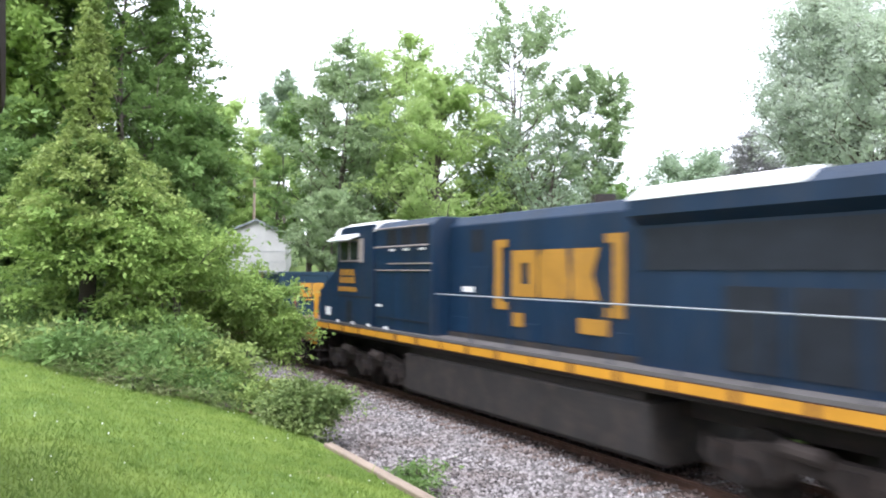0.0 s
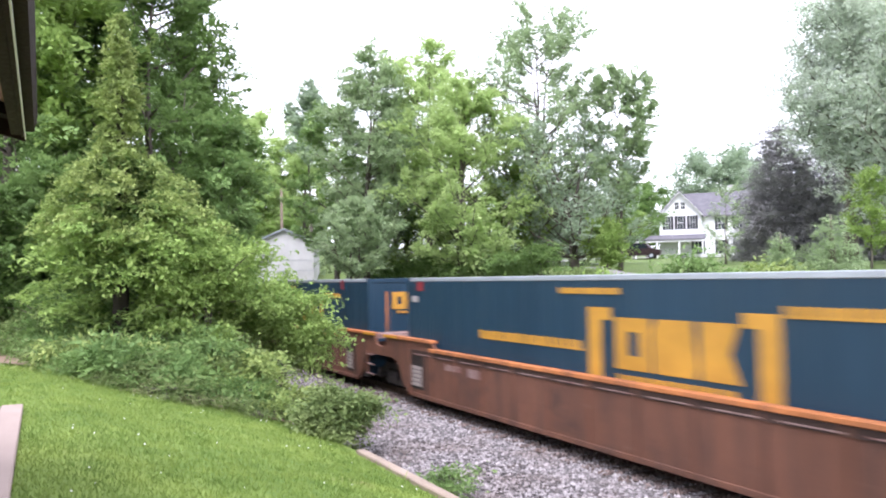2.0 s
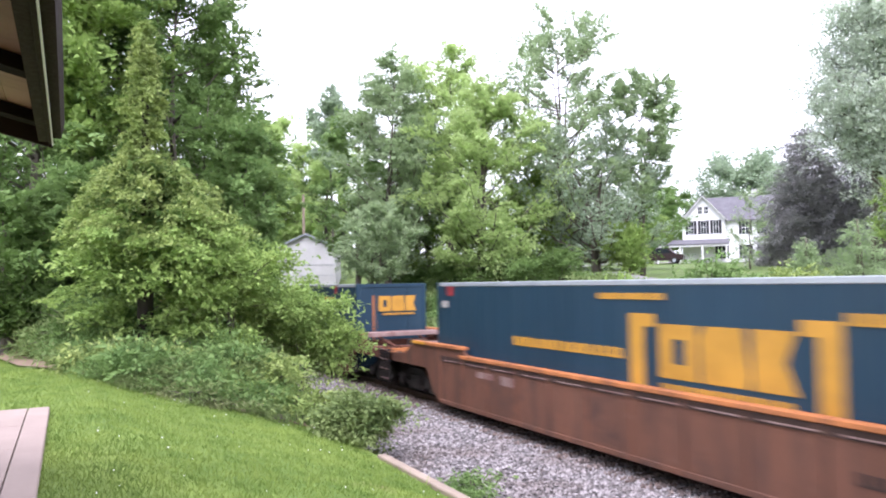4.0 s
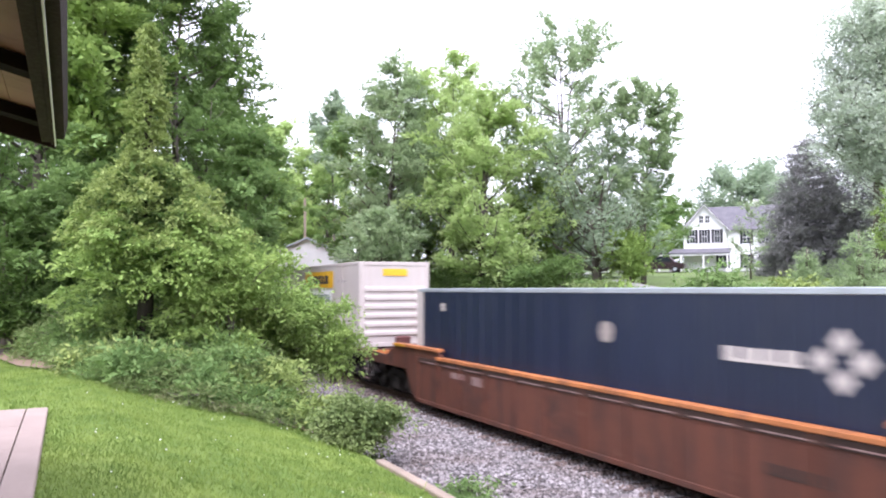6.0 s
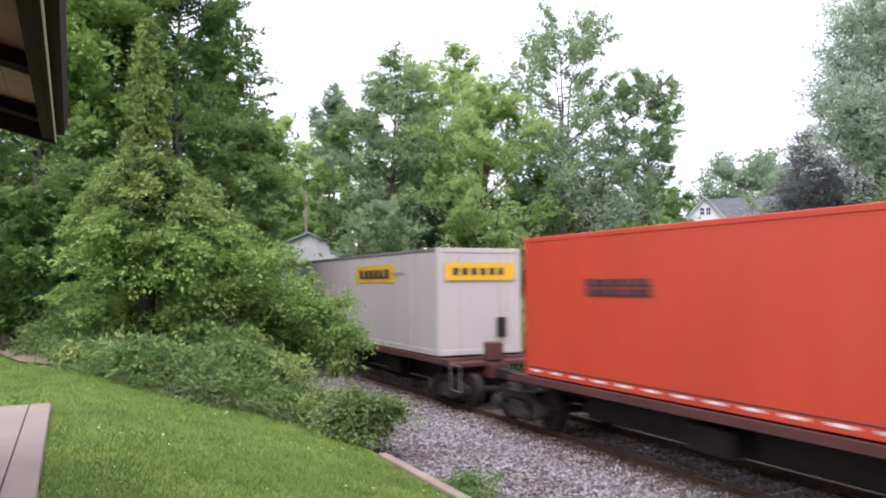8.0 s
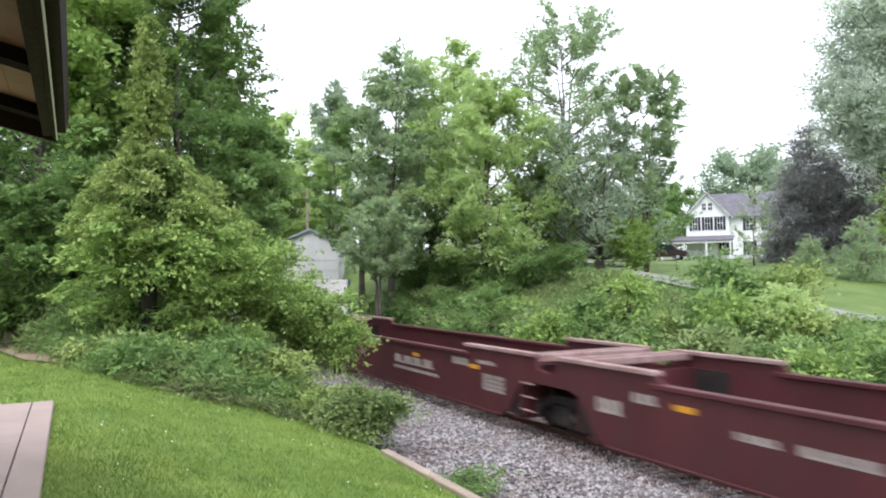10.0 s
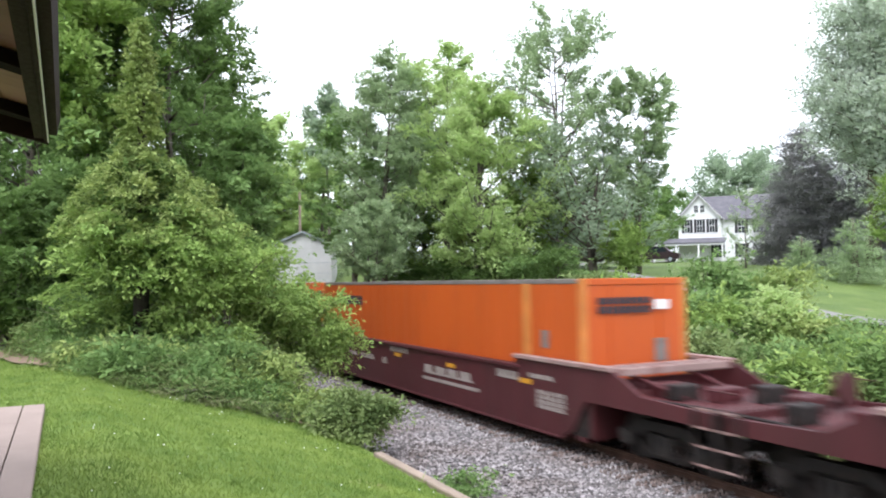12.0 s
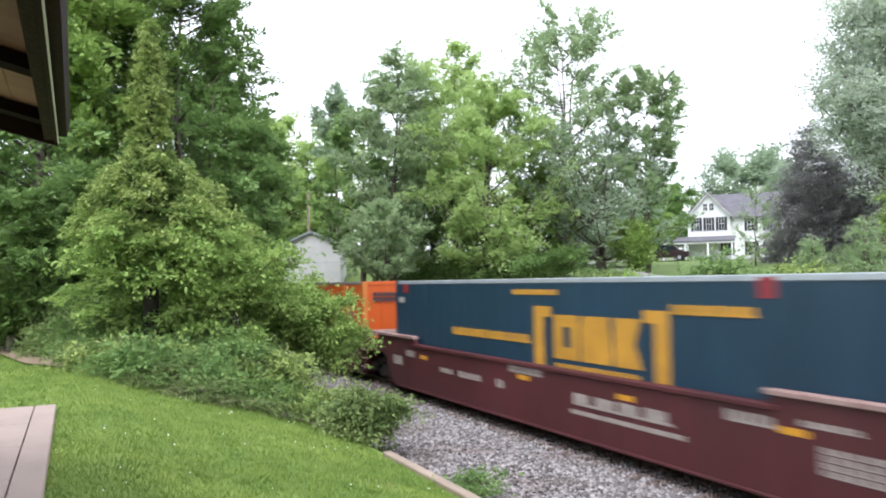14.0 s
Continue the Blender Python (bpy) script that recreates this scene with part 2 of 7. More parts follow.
M = {
    "blue_loco": surface("loco_blue_paint", (0.0062, 0.0225, 0.052), 0.5, 0.0, 0.3, 0.8, 25, 0.05, (0.026, 0.030, 0.038), 0.6, (1, 1, 0.3), 0.25),
    "yellow": surface("yellow_paint", (0.56, 0.265, 0.018), 0.5, 0.0, 0.15, 2, 30, 0.05, (0.2, 0.12, 0.04), 0.3),
    "grey_metal": surface("grey_underframe_paint", (0.024, 0.021, 0.020), 0.75, 0.0, 0.25, 1.2, 30, 0.15, (0.07, 0.05, 0.04), 0.6),
    "dark_metal": surface("dark_sooty_steel", (0.014, 0.011, 0.010), 0.75, 0.1, 0.35, 3, 40, 0.2, (0.060, 0.036, 0.028), 0.6),
    "bright_steel": surface("worn_bright_steel", (0.45, 0.43, 0.41), 0.35, 0.9, 0.1, 6, 60, 0.05),
    "white_paint": surface("white_paint", (0.74, 0.74, 0.73), 0.5, 0.0, 0.06, 1.5, 40, 0.03, (0.35, 0.3, 0.27), 0.2),
    "yellow_faded": surface("faded_yellow_paint", (0.36, 0.18, 0.022), 0.55, 0.0, 0.15, 2, 30, 0.05, (0.14, 0.09, 0.05), 0.3),
    "post_tan": surface("worn_tan_orange_post", (0.50, 0.17, 0.035), 0.55, 0.0, 0.15, 2, 30, 0.05, (0.36, 0.16, 0.07), 0.4),
    "truck_brown": surface("dusty_brown_truck_casting", (0.032, 0.024, 0.021), 0.85, 0.0, 0.35, 2.2, 35, 0.25, (0.062, 0.045, 0.038), 0.6),
    "step_grey": surface("worn_light_grey_walkway", (0.105, 0.098, 0.095), 0.8, 0.0, 0.2, 3, 40, 0.2, (0.06, 0.045, 0.04), 0.5),
    "grille": surface("black_grille", (0.012, 0.016, 0.024), 0.6, 0.2, 0.3, 3, 80, 0.2),
    "glass": glass_dark("cab_glass"),
    "cont_blue": surface("container_blue_paint", (0.0135, 0.037, 0.062), 0.45, 0.0, 0.16, 0.7, 25, 0.04, (0.026, 0.05, 0.07), 0.5, (1, 1, 0.25), 0.28),
    "cont_navy": surface("container_navy_paint", (0.0096, 0.0144, 0.0360), 0.45, 0.0, 0.15, 0.7, 25, 0.04, (0.04, 0.045, 0.06), 0.35, (1, 1, 0.25)),
    "cont_white": surface("container_white_paint", (0.470, 0.422, 0.392), 0.5, 0.0, 0.07, 0.8, 25, 0.04, (0.36, 0.27, 0.22), 0.4, (1, 1, 0.2)),
    "cont_plain": surface("scuffed_white_paint", (0.575, 0.545, 0.525), 0.5, 0.0, 0.09, 0.9, 25, 0.04, (0.40, 0.30, 0.25), 0.35, (1, 1, 0.2)),
    "rust_stain": weathered("rust_stain", (0.30, 0.12, 0.05), (0.12, 0.055, 0.03), (0.5, 0.45, 0.42)),
    "letter_faint": surface("faded_grey_lettering", (0.34, 0.31, 0.295), 0.6, 0.0, 0.15, 5, 30, 0.0),
    "letter_green": surface("faded_green_lettering", (0.16, 0.20, 0.17), 0.6, 0.0, 0.2, 5, 30, 0.0),
    "cont_red": surface("container_orange_red_paint", (0.54, 0.058, 0.024), 0.45, 0.0, 0.1, 0.7, 25, 0.04, (0.45, 0.09, 0.05), 0.35, (1, 1, 0.25)),
    "cont_orange": surface("container_orange_paint", (0.46, 0.080, 0.010), 0.45, 0.0, 0.1, 0.7, 25, 0.04, (0.34, 0.07, 0.02), 0.45, (1, 1, 0.25)),
    "rail_dull": surface("dull_worn_top_rail", (0.19, 0.165, 0.15), 0.6, 0.1, 0.2, 3, 40, 0.05, (0.12, 0.07, 0.05), 0.5),
    "yellow_mark": surface("container_yellow_mark", (0.46, 0.235, 0.028), 0.5, 0.0, 0.15, 2, 30, 0.05, (0.2, 0.12, 0.04), 0.3),
    "galv": surface("galvanised_top_rail", (0.36, 0.39, 0.42), 0.4, 0.3, 0.12, 3, 40, 0.05, (0.2, 0.17, 0.15), 0.3),
    "well_orange": weathered("well_car_orange_brown_paint", (0.158, 0.068, 0.040), (0.058, 0.033, 0.026), (0.20, 0.135, 0.105)),
    "well_rust": weathered("well_car_rusty_brown_paint", (0.120, 0.042, 0.024), (0.045, 0.024, 0.019), (0.20, 0.12, 0.085)),
    "well_band": weathered("rust_and_chord_shadow", (0.055, 0.030, 0.022), (0.028, 0.018, 0.015), (0.14, 0.08, 0.055)),
    "well_maroon": surface("well_car_maroon_paint", (0.068, 0.0128, 0.0152), 0.6, 0.0, 0.2, 1.0, 30, 0.1, (0.05, 0.022, 0.02), 0.5, (1, 1, 0.25)),
    "spine_brown": surface("spine_car_brown_paint", (0.10, 0.032, 0.028), 0.65, 0.0, 0.25, 1.5, 30, 0.15, (0.04, 0.025, 0.02), 0.6),
    "ledge": weathered("worn_orange_top_chord", (0.46, 0.165, 0.050), (0.15, 0.065, 0.035), (0.42, 0.30, 0.24)),
    "ledge_pale": weathered("pale_scuffed_top_chord", (0.30, 0.215, 0.195), (0.15, 0.06, 0.05), (0.42, 0.37, 0.35)),
    "letter_white": surface("weathered_white_lettering", (0.3, 0.26, 0.235), 0.6, 0.0, 0.2, 5, 30, 0.0, (0.14, 0.07, 0.06), 0.5),
    "letter_dark": surface("dark_lettering", (0.03, 0.03, 0.04), 0.6, 0.0, 0.2, 5, 30, 0.0),
    "red_mark": surface("red_square_mark", (0.23, 0.024, 0.03), 0.5, 0.0, 0.1, 5, 30, 0.0),
    "sign_yellow": surface("sign_yellow", (0.70, 0.40, 0.015), 0.5, 0.0, 0.08, 3, 30, 0.0),
    "rail": surface("rail_steel", (0.10, 0.055, 0.04), 0.6, 0.4, 0.3, 4, 60, 0.2),
    "tie": surface("creosoted_tie", (0.070, 0.047, 0.038), 0.9, 0.0, 0.35, 3, 40, 0.4, (0.13, 0.085, 0.065), 0.6, (0.3, 1, 1)),
    "concrete": surface("platform_concrete", (0.285, 0.222, 0.190), 0.85, 0.0, 0.1, 1.0, 60, 0.15, (0.25, 0.19, 0.165), 0.5),
    "timber": surface("weathered_edging_timber", (0.28, 0.22, 0.17), 0.85, 0.0, 0.25, 3, 40, 0.4, (0.16, 0.12, 0.08), 0.5, (0.3, 1, 1)),
    "eave_brown": surface("dark_brown_painted_metal", (0.022, 0.012, 0.009), 0.7, 0.0, 0.2, 3, 40, 0.1, spec=0.1),
    "rafter": surface("dark_stained_rafter", (0.014, 0.009, 0.008), 0.9, 0.0, 0.3, 3, 40, 0.2, spec=0.05),
    "soffit": surface("tan_soffit_board", (0.29, 0.165, 0.105), 0.7, 0.0, 0.18, 2, 40, 0.15, (0.16, 0.09, 0.05), 0.4, (1, 0.2, 1)),
    "bark": surface("grey_brown_bark", (0.135, 0.112, 0.092), 0.9, 0.0, 0.35, 4, 25, 0.6, (0.16, 0.15, 0.13), 0.5, (1, 1, 0.25)),
    "bark_dark": surface("dark_vine_trunk_bark", (0.045, 0.036, 0.028), 0.95, 0.0, 0.35, 4, 25, 0.6, (0.07, 0.065, 0.05), 0.5, (1, 1, 0.25)),
    "clap": clapboard("white_clapboard", (0.80, 0.80, 0.80)),
    "shingle": surface("grey_roof_shingles", (0.13, 0.125, 0.14), 0.85, 0.0, 0.2, 1.5, 20, 0.3),
    "shutter": surface("black_shutter_paint", (0.02, 0.02, 0.025), 0.5, 0.0, 0.15, 3, 30, 0.05),
    "shed_wall": surface("pale_block_wall", (0.50, 0.49, 0.485), 0.8, 0.0, 0.12, 0.7, 12, 0.2, (0.52, 0.50, 0.48), 0.4),
    "car_paint": surface("dark_red_car_paint", (0.040, 0.024, 0.026), 0.3, 0.2, 0.1, 2, 40, 0.0),
    "tyre": surface("tyre_rubber", (0.02, 0.02, 0.02), 0.8, 0.0, 0.2, 6, 40, 0.1),
    "leaf_mid": foliage("mid_green_leaves", (0.067, 0.148, 0.039), (0.281, 0.405, 0.135), 0.40),
    "leaf_bright": foliage("fresh_bright_leaves", (0.099, 0.200, 0.039), (0.402, 0.520, 0.146), 0.36),
    # dark green trees, and shaded plants whose shade is put into this colour
    "leaf_dark": foliage("dark_green_and_shaded_leaves", (0.042, 0.098, 0.025), (0.204, 0.307, 0.084), 0.36),
    "leaf_vine": foliage("yellow_green_vine_leaves", (0.084, 0.168, 0.034), (0.409, 0.493, 0.151), 0.30, (0.482, 0.430, 0.190)),
    "leaf_bramble": foliage("bramble_leaves", (0.065, 0.120, 0.035), (0.283, 0.345, 0.127), 0.32),
    "leaf_grey": foliage("grey_green_leaves", (0.165, 0.255, 0.127), (0.484, 0.582, 0.333), 0.5),
    # open and far crowns: lens haze put into the colour, paler than real leaves
    "leaf_open": foliage("open_crown_leaves", (0.187, 0.270, 0.190), (0.517, 0.598, 0.448), 0.55),
    "leaf_gold": foliage("light_yellow_green_leaves", (0.253, 0.374, 0.109), (0.660, 0.790, 0.345), 0.58),
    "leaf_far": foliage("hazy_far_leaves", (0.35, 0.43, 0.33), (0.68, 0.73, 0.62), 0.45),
    "needle": foliage("purple_grey_needles", (0.190, 0.185, 0.190), (0.385, 0.375, 0.385), 0.25, (0.29, 0.25, 0.275)),
    "blade": foliage("grass_blades", (0.072, 0.142, 0.018), (0.250, 0.325, 0.070), 0.3, (0.245, 0.275, 0.065), 0.8),
    "rough_grass": foliage("dry_rough_grass", (0.12, 0.16, 0.055), (0.28, 0.29, 0.14), 0.3, (0.30, 0.25, 0.14), 0.5),
    "petal": surface("white_clover_petals", (0.8, 0.8, 0.75), 0.6, 0.0, 0.05, 4, 30, 0.0),
}


def ballast_bed():
    m, n, l, p = nodes_of("ballast_bed")
    co = n.new("ShaderNodeTexCoord")
    v = n.new("ShaderNodeTexVoronoi")
    v.inputs["Scale"].default_value = 18
    l.new(co.outputs["Object"], v.inputs["Vector"])
    sep = n.new("ShaderNodeSeparateColor")
    l.new(v.outputs["Color"], sep.inputs[0])
    col = mixed(n, l, sep.outputs[0], (0.055, 0.049, 0.048), (0.20, 0.186, 0.182))
    col = mixed(n, l, ramp(n, l, noise_at(n, l, 0.8), 0.4, 0.7, 0, 0.5), col, (0.12, 0.085, 0.07))
    l.new(col, p.inputs["Base Color"])
    p.inputs["Roughness"].default_value = 0.9
    b = n.new("ShaderNodeBump")
    b.inputs["Strength"].default_value, b.inputs["Distance"].default_value = 1.0, 0.05
    b.invert = True
    l.new(v.outputs["Distance"], b.inputs["Height"])
    l.new(b.outputs[0], p.inputs["Normal"])
    return m


def turf(name, dark, light, fresh, deep, bare):
    """Grass cover: broad mottling, finer patches, and bare soil where it is worn."""
    m, n, l, p = nodes_of(name)
    a, b, c = noise_at(n, l, 0.45), noise_at(n, l, 3.5, (1, 1, 1), 6), noise_at(n, l, 45, (1, 1, 1), 2)
    col = mixed(n, l, ramp(n, l, a, 0.38, 0.62), dark, light)
    col = mixed(n, l, ramp(n, l, b, 0.35, 0.7, 0, 0.6), col, fresh)
    col = mixed(n, l, ramp(n, l, c, 0.3, 0.7, 0, 0.5), col, deep)
    col = mixed(n, l, ramp(n, l, noise_at(n, l, 0.9, (1, 1, 1), 5), 0.66, 0.74, 0, bare), col, (0.22, 0.16, 0.09))
    l.new(col, p.inputs["Base Color"])
    p.inputs["Roughness"].default_value = 0.9
    bm_ = n.new("ShaderNodeBump")
    bm_.inputs["Strength"].default_value, bm_.inputs["Distance"].default_value = 0.6, 0.04
    l.new(c, bm_.inputs["Height"])
    l.new(bm_.outputs[0], p.inputs["Normal"])
    return m


def soil():
    m, n, l, p = nodes_of("leaf_litter_soil")
    col = mixed(n, l, noise_at(n, l, 6), (0.12, 0.085, 0.055), (0.29, 0.20, 0.135))
    l.new(col, p.inputs["Base Color"])
    p.inputs["Roughness"].default_value = 0.95
    return m


M["ballast"], M["soil"] = ballast_bed(), soil()
M["lawn"] = turf("mown_lawn", (0.084, 0.158, 0.017), (0.228, 0.308, 0.050), (0.23, 0.30, 0.054), (0.056, 0.110, 0.010), 0.6)
M["meadow"] = turf("garden_grass", (0.062, 0.110, 0.019), (0.132, 0.190, 0.038), (0.128, 0.178, 0.038), (0.055, 0.10, 0.014), 0.75)
M["path_gravel"] = surface("pale_gravel_path", (0.21, 0.20, 0.195), 0.9, 0.0, 0.15, 1, 50, 0.2, (0.22, 0.20, 0.18), 0.4)


# ---- mesh helpers ----
def bx(bm, x0, x1, y0, y1, z0, z1, bevel=0.0):
    vs = [bm.verts.new((x, y, z)) for x in (x0, x1) for y in (y0, y1) for z in (z0, z1)]
    fs = [bm.faces.new([vs[i] for i in f]) for f in ((0, 1, 3, 2), (4, 6, 7, 5), (0, 4, 5, 1), (2, 3, 7, 6), (0, 2, 6, 4), (1, 5, 7, 3))]
    if bevel:
        es = list({e for f in fs for e in f.edges})
        bmesh.ops.bevel(bm, geom=es, offset=bevel, segments=1, affect="EDGES")
    return bm


def prism(bm, pts, axis, a, b):
    """A polygon, given in the two axes left over, pulled from a to b along an axis (0, 1 or 2)."""
    def at(p, v):
        q = list(p)
        q.insert(axis, v)
        return bm.verts.new(q)
    lo, hi = [at(p, a) for p in pts], [at(p, b) for p in pts]
    n = len(pts)
    bm.faces.new(lo[::-1])
    bm.faces.new(hi)
    for i in range(n):
        bm.faces.new((lo[i], lo[(i + 1) % n], hi[(i + 1) % n], hi[i]))
    bmesh.ops.recalc_face_normals(bm, faces=bm.faces)
    return bm


def tube(bm, pts, radii, sides=8):
    """A tapered, bent limb through points."""
    rings = []
    for i, p in enumerate(pts):
        d = (Vector(pts[min(i + 1, len(pts) - 1)]) - Vector(pts[max(i - 1, 0)])).normalized()
        s = d.orthogonal().normalized()
        u = d.cross(s)
        rings.append([bm.verts.new(Vector(p) + radii[i] * (math.cos(k * 2 * math.pi / sides) * s + math.sin(k * 2 * math.pi / sides) * u)) for k in range(sides)])
    for a, b in zip(rings, rings[1:]):
        for k in range(sides):
            bm.faces.new((a[k], a[(k + 1) % sides], b[(k + 1) % sides], b[k]))
    bm.faces.new(rings[0][::-1])
    bm.faces.new(rings[-1])
    return bm


def disc(bm, x, y0, y1, z, r, sides=20):
    return prism(bm, [(x + r * math.cos(k * 2 * math.pi / sides), z + r * math.sin(k * 2 * math.pi / sides)) for k in range(sides)], 1, y0, y1)


def part(name, bm, material, parent=None, label="", smooth=False):
    me = bpy.data.meshes.new(name)
    bm.normal_update()
    bm.to_mesh(me)
    bm.free()
    me.materials.append(material)
    if smooth:
        me.shade_smooth()
    ob = new(name, me)
    ob.parent = parent
    return tagged(ob, label)


def piece(name, mesh, parent, m=None):
    ob = new(name, mesh)
    ob.parent = parent
    if m is not None:
        ob.matrix_basis = m
    return ob


def root(name, label, category, group="", kind="", m=None):
    ob = tagged(new(name), label, category, group, kind)
    ob.empty_display_size = 0.3
    if m is not None:
        ob.matrix_basis = m
    return ob


def B():
    return bmesh.new()


def bars(bm, x0, x1, y, z0, z1, n, thick=0.008, rows=1, seed=1):
    """Unreadable writing on a side that faces -y at depth y: upright bars joined by a thin base line, row over row, in one piece."""
    r = random.Random(seed)
    w, h = (x1 - x0) / n, (z1 - z0) / rows
    for k in range(rows):
        za = z0 + h * (k + 0.06)
        pts = [(x1, za), (x0, za)]
        for i in range(n):
            a, b = x0 + i * w, x0 + i * w + w * r.uniform(0.66, 0.86)
            pts += [(a, za + h * 0.86), (b, za + h * r.uniform(0.74, 0.86)), (b, za + h * 0.18), (x0 + (i + 1) * w, za + h * 0.18)]
        if rows > 1 and k < rows - 1:
            bx(bm, x0, x0 + 0.012, y - thick, y + 0.004, za + h * 0.8, za + h * 1.02)
        front = [bm.verts.new((p[0], y - thick, p[1])) for p in pts]
        back = [bm.verts.new((p[0], y + 0.004, p[1])) for p in pts]
        bm.faces.new(front)
        for i in range(len(pts)):
            q = (i + 1) % len(pts)
            bm.faces.new((front[q], front[i], back[i], back[q]))
    bmesh.ops.recalc_face_normals(bm, faces=bm.faces)
    return bm


# ---- ground ----
def smooth(v, a, b):
    t = max(0.0, min(1.0, (v - a) / (b - a)))
    return t * t * (3 - 2 * t)


def ground_z(x, y):
    """Height of the land: lawn above the near side, flat track bed, bank and rising garden beyond."""
    if y <= -5.2:
        z = 0.18 + 0.285 * min(-5.2 - y, 4.6)
        z = min(z, 1.46)
        z -= 0.5 * smooth(-x, 24, 40) * smooth(-y, 5, 9)
        return z + 0.03 * noise.noise((x * 0.4, y * 0.4, 0))
    if y < 3.2:
        return -0.42
    top = 0.9 + 0.5 * smooth(-x, 5, 17) + 1.9 * smooth(-x, 16, 32)
    z = -0.42 + (top + 0.42) * smooth(y, 3.2, 13.5)
    d = math.hypot(x, y + 10.1)
    z += 1.8 * smooth(d, 38, 100) + 6.0 * smooth(d, 100, 260)
    return z + 0.12 * noise.noise((x * 0.25, y * 0.25, 3.1)) * smooth(y, 3.2, 6)


def spaced(lo, hi, near_lo, near_hi, step, grow=1.35):
    v, out = near_lo, []
    while v < near_hi:
        out.append(v)
        v += step
    out.append(near_hi)
    s, v = step, near_lo
    while v > lo:
        s *= grow
        v -= s
        out.insert(0, max(v, lo))
    s, v = step, near_hi
    while v < hi:
        s *= grow
        v += s
        out.append(min(v, hi))
    return out


def build_ground():
    xs = spaced(-2500, 2500, -110, 12, 1.0)
    ys = sorted(set(spaced(-2500, 2500, -16, 100, 1.0) + [-5.22, -5.2, -5.18, 3.2]))
    verts = [(x, y, ground_z(x, y)) for y in ys for x in xs]
    nx = len(xs)
    faces = [(j * nx + i, j * nx + i + 1, (j + 1) * nx + i + 1, (j + 1) * nx + i) for j in range(len(ys) - 1) for i in range(nx - 1)]
    me = bpy.data.meshes.new("ground")
    me.from_pydata(verts, [], faces)
    me.shade_smooth()
    me.materials.append(M["lawn"])
    me.materials.append(M["meadow"])
    for f in me.polygons:
        f.material_index = 1 if f.center.y > -5.2 else 0
    tagged(new("ground", me), "green mown grass over sloping ground", "ground", "", "structure")


build_ground()


def build_track():
    bm = B()
    # bed of ballast: flat crown with shoulders
    prof = [(-5.08, -0.42), (-5.05, -0.16), (-3.4, -0.20), (-2.2, -0.17), (2.2, -0.17), (2.9, -0.3), (3.6, -0.46)]
    xs = [-160 + i * 2.0 for i in range(100)]
    rows = [[bm.verts.new((x, y, z + 0.025 * noise.noise((x * 0.7, y * 2, 0)))) for y, z in prof] for x in xs]
    for a, b in zip(rows, rows[1:]):
        for k in range(len(prof) - 1):
            bm.faces.new((a[k], b[k], b[k + 1], a[k + 1]))
    bmesh.ops.recalc_face_normals(bm, faces=bm.faces)
    tagged(part("ballast_bed", bm, M["ballast"], None, "grey-pink crushed stone bed under the track"), "", "ballast", "", "structure")
    # loose stones on the near shoulder
    rng = np.random.default_rng(3)
    n = 30000
    x = -6.0 - 30.0 * rng.random(n) ** 1.3
    y = -5.0 + 3.9 * rng.random(n)
    y[-3000:] = -1.1 + 3.4 * rng.random(3000)
    size = rng.uniform(0.024, 0.05, n)
    z = -0.185 + size * 0.35
    octa = np.array([(1, 0, 0), (0, 1, 0), (-1, 0, 0), (0, -1, 0), (0, 0, 1), (0, 0, -1)], float)
    v = octa[None] * rng.uniform(0.6, 1.3, (n, 6, 1)) + rng.uniform(-0.25, 0.25, (n, 6, 3))
    turn = rng.uniform(0, 6.28, n)
    c, s = np.cos(turn)[:, None], np.sin(turn)[:, None]
    v = np.stack([v[..., 0] * c - v[..., 1] * s, v[..., 0] * s + v[..., 1] * c, v[..., 2] * 0.75], -1) * size[:, None, None]
    v += np.stack([x, y, z], -1)[:, None]
    f = np.array([(0, 1, 4), (1, 2, 4), (2, 3, 4), (3, 0, 4), (1, 0, 5), (2, 1, 5), (3, 2, 5), (0, 3, 5)])
    f = (f[None] + 6 * np.arange(n)[:, None, None]).reshape(-1, 3)
    me = bpy.data.meshes.new("ballast_stones")
    me.from_pydata(v.reshape(-1, 3).tolist(), [], f.tolist())
    m, nn, l, p = nodes_of("loose_ballast_stone")
    geo = nn.new("ShaderNodeNewGeometry")
    col = mixed(nn, l, geo.outputs["Random Per Island"], (0.065, 0.058, 0.058), (0.365, 0.335, 0.332))
    col = mixed(nn, l, ramp(nn, l, noise_at(nn, l, 0.7), 0.45, 0.75, 0, 0.55), col, (0.14, 0.095, 0.075))
    l.new(col, p.inputs["Base Color"])
    p.inputs["Roughness"].default_value = 0.85
    me.materials.append(m)
    tagged(new("ballast_stones", me), "loose grey-pink crushed stones beside the rails", "gravel", "", "stuff")
    # dusty stones that fill the cribs between the ties
    n2 = 9000
    x2 = -3.0 - 32.0 * rng.random(n2) ** 1.2
    y2 = rng.uniform(-1.75, 1.6, n2)
    gap = (x2 - 0.25) - np.floor((x2 - 0.25) / 0.5) * 0.5
    x2 = x2 - gap + 0.12 + gap * 0.52 + 0.13
    s2 = rng.uniform(0.026, 0.05, n2)
    v2 = octa[None] * rng.uniform(0.6, 1.3, (n2, 6, 1)) + rng.uniform(-0.25, 0.25, (n2, 6, 3))
    v2 = v2 * s2[:, None, None] + np.stack([x2, y2, -0.165 + s2 * 0.4], -1)[:, None]
    f2 = np.array([(0, 1, 4), (1, 2, 4), (2, 3, 4), (3, 0, 4), (1, 0, 5), (2, 1, 5), (3, 2, 5), (0, 3, 5)])
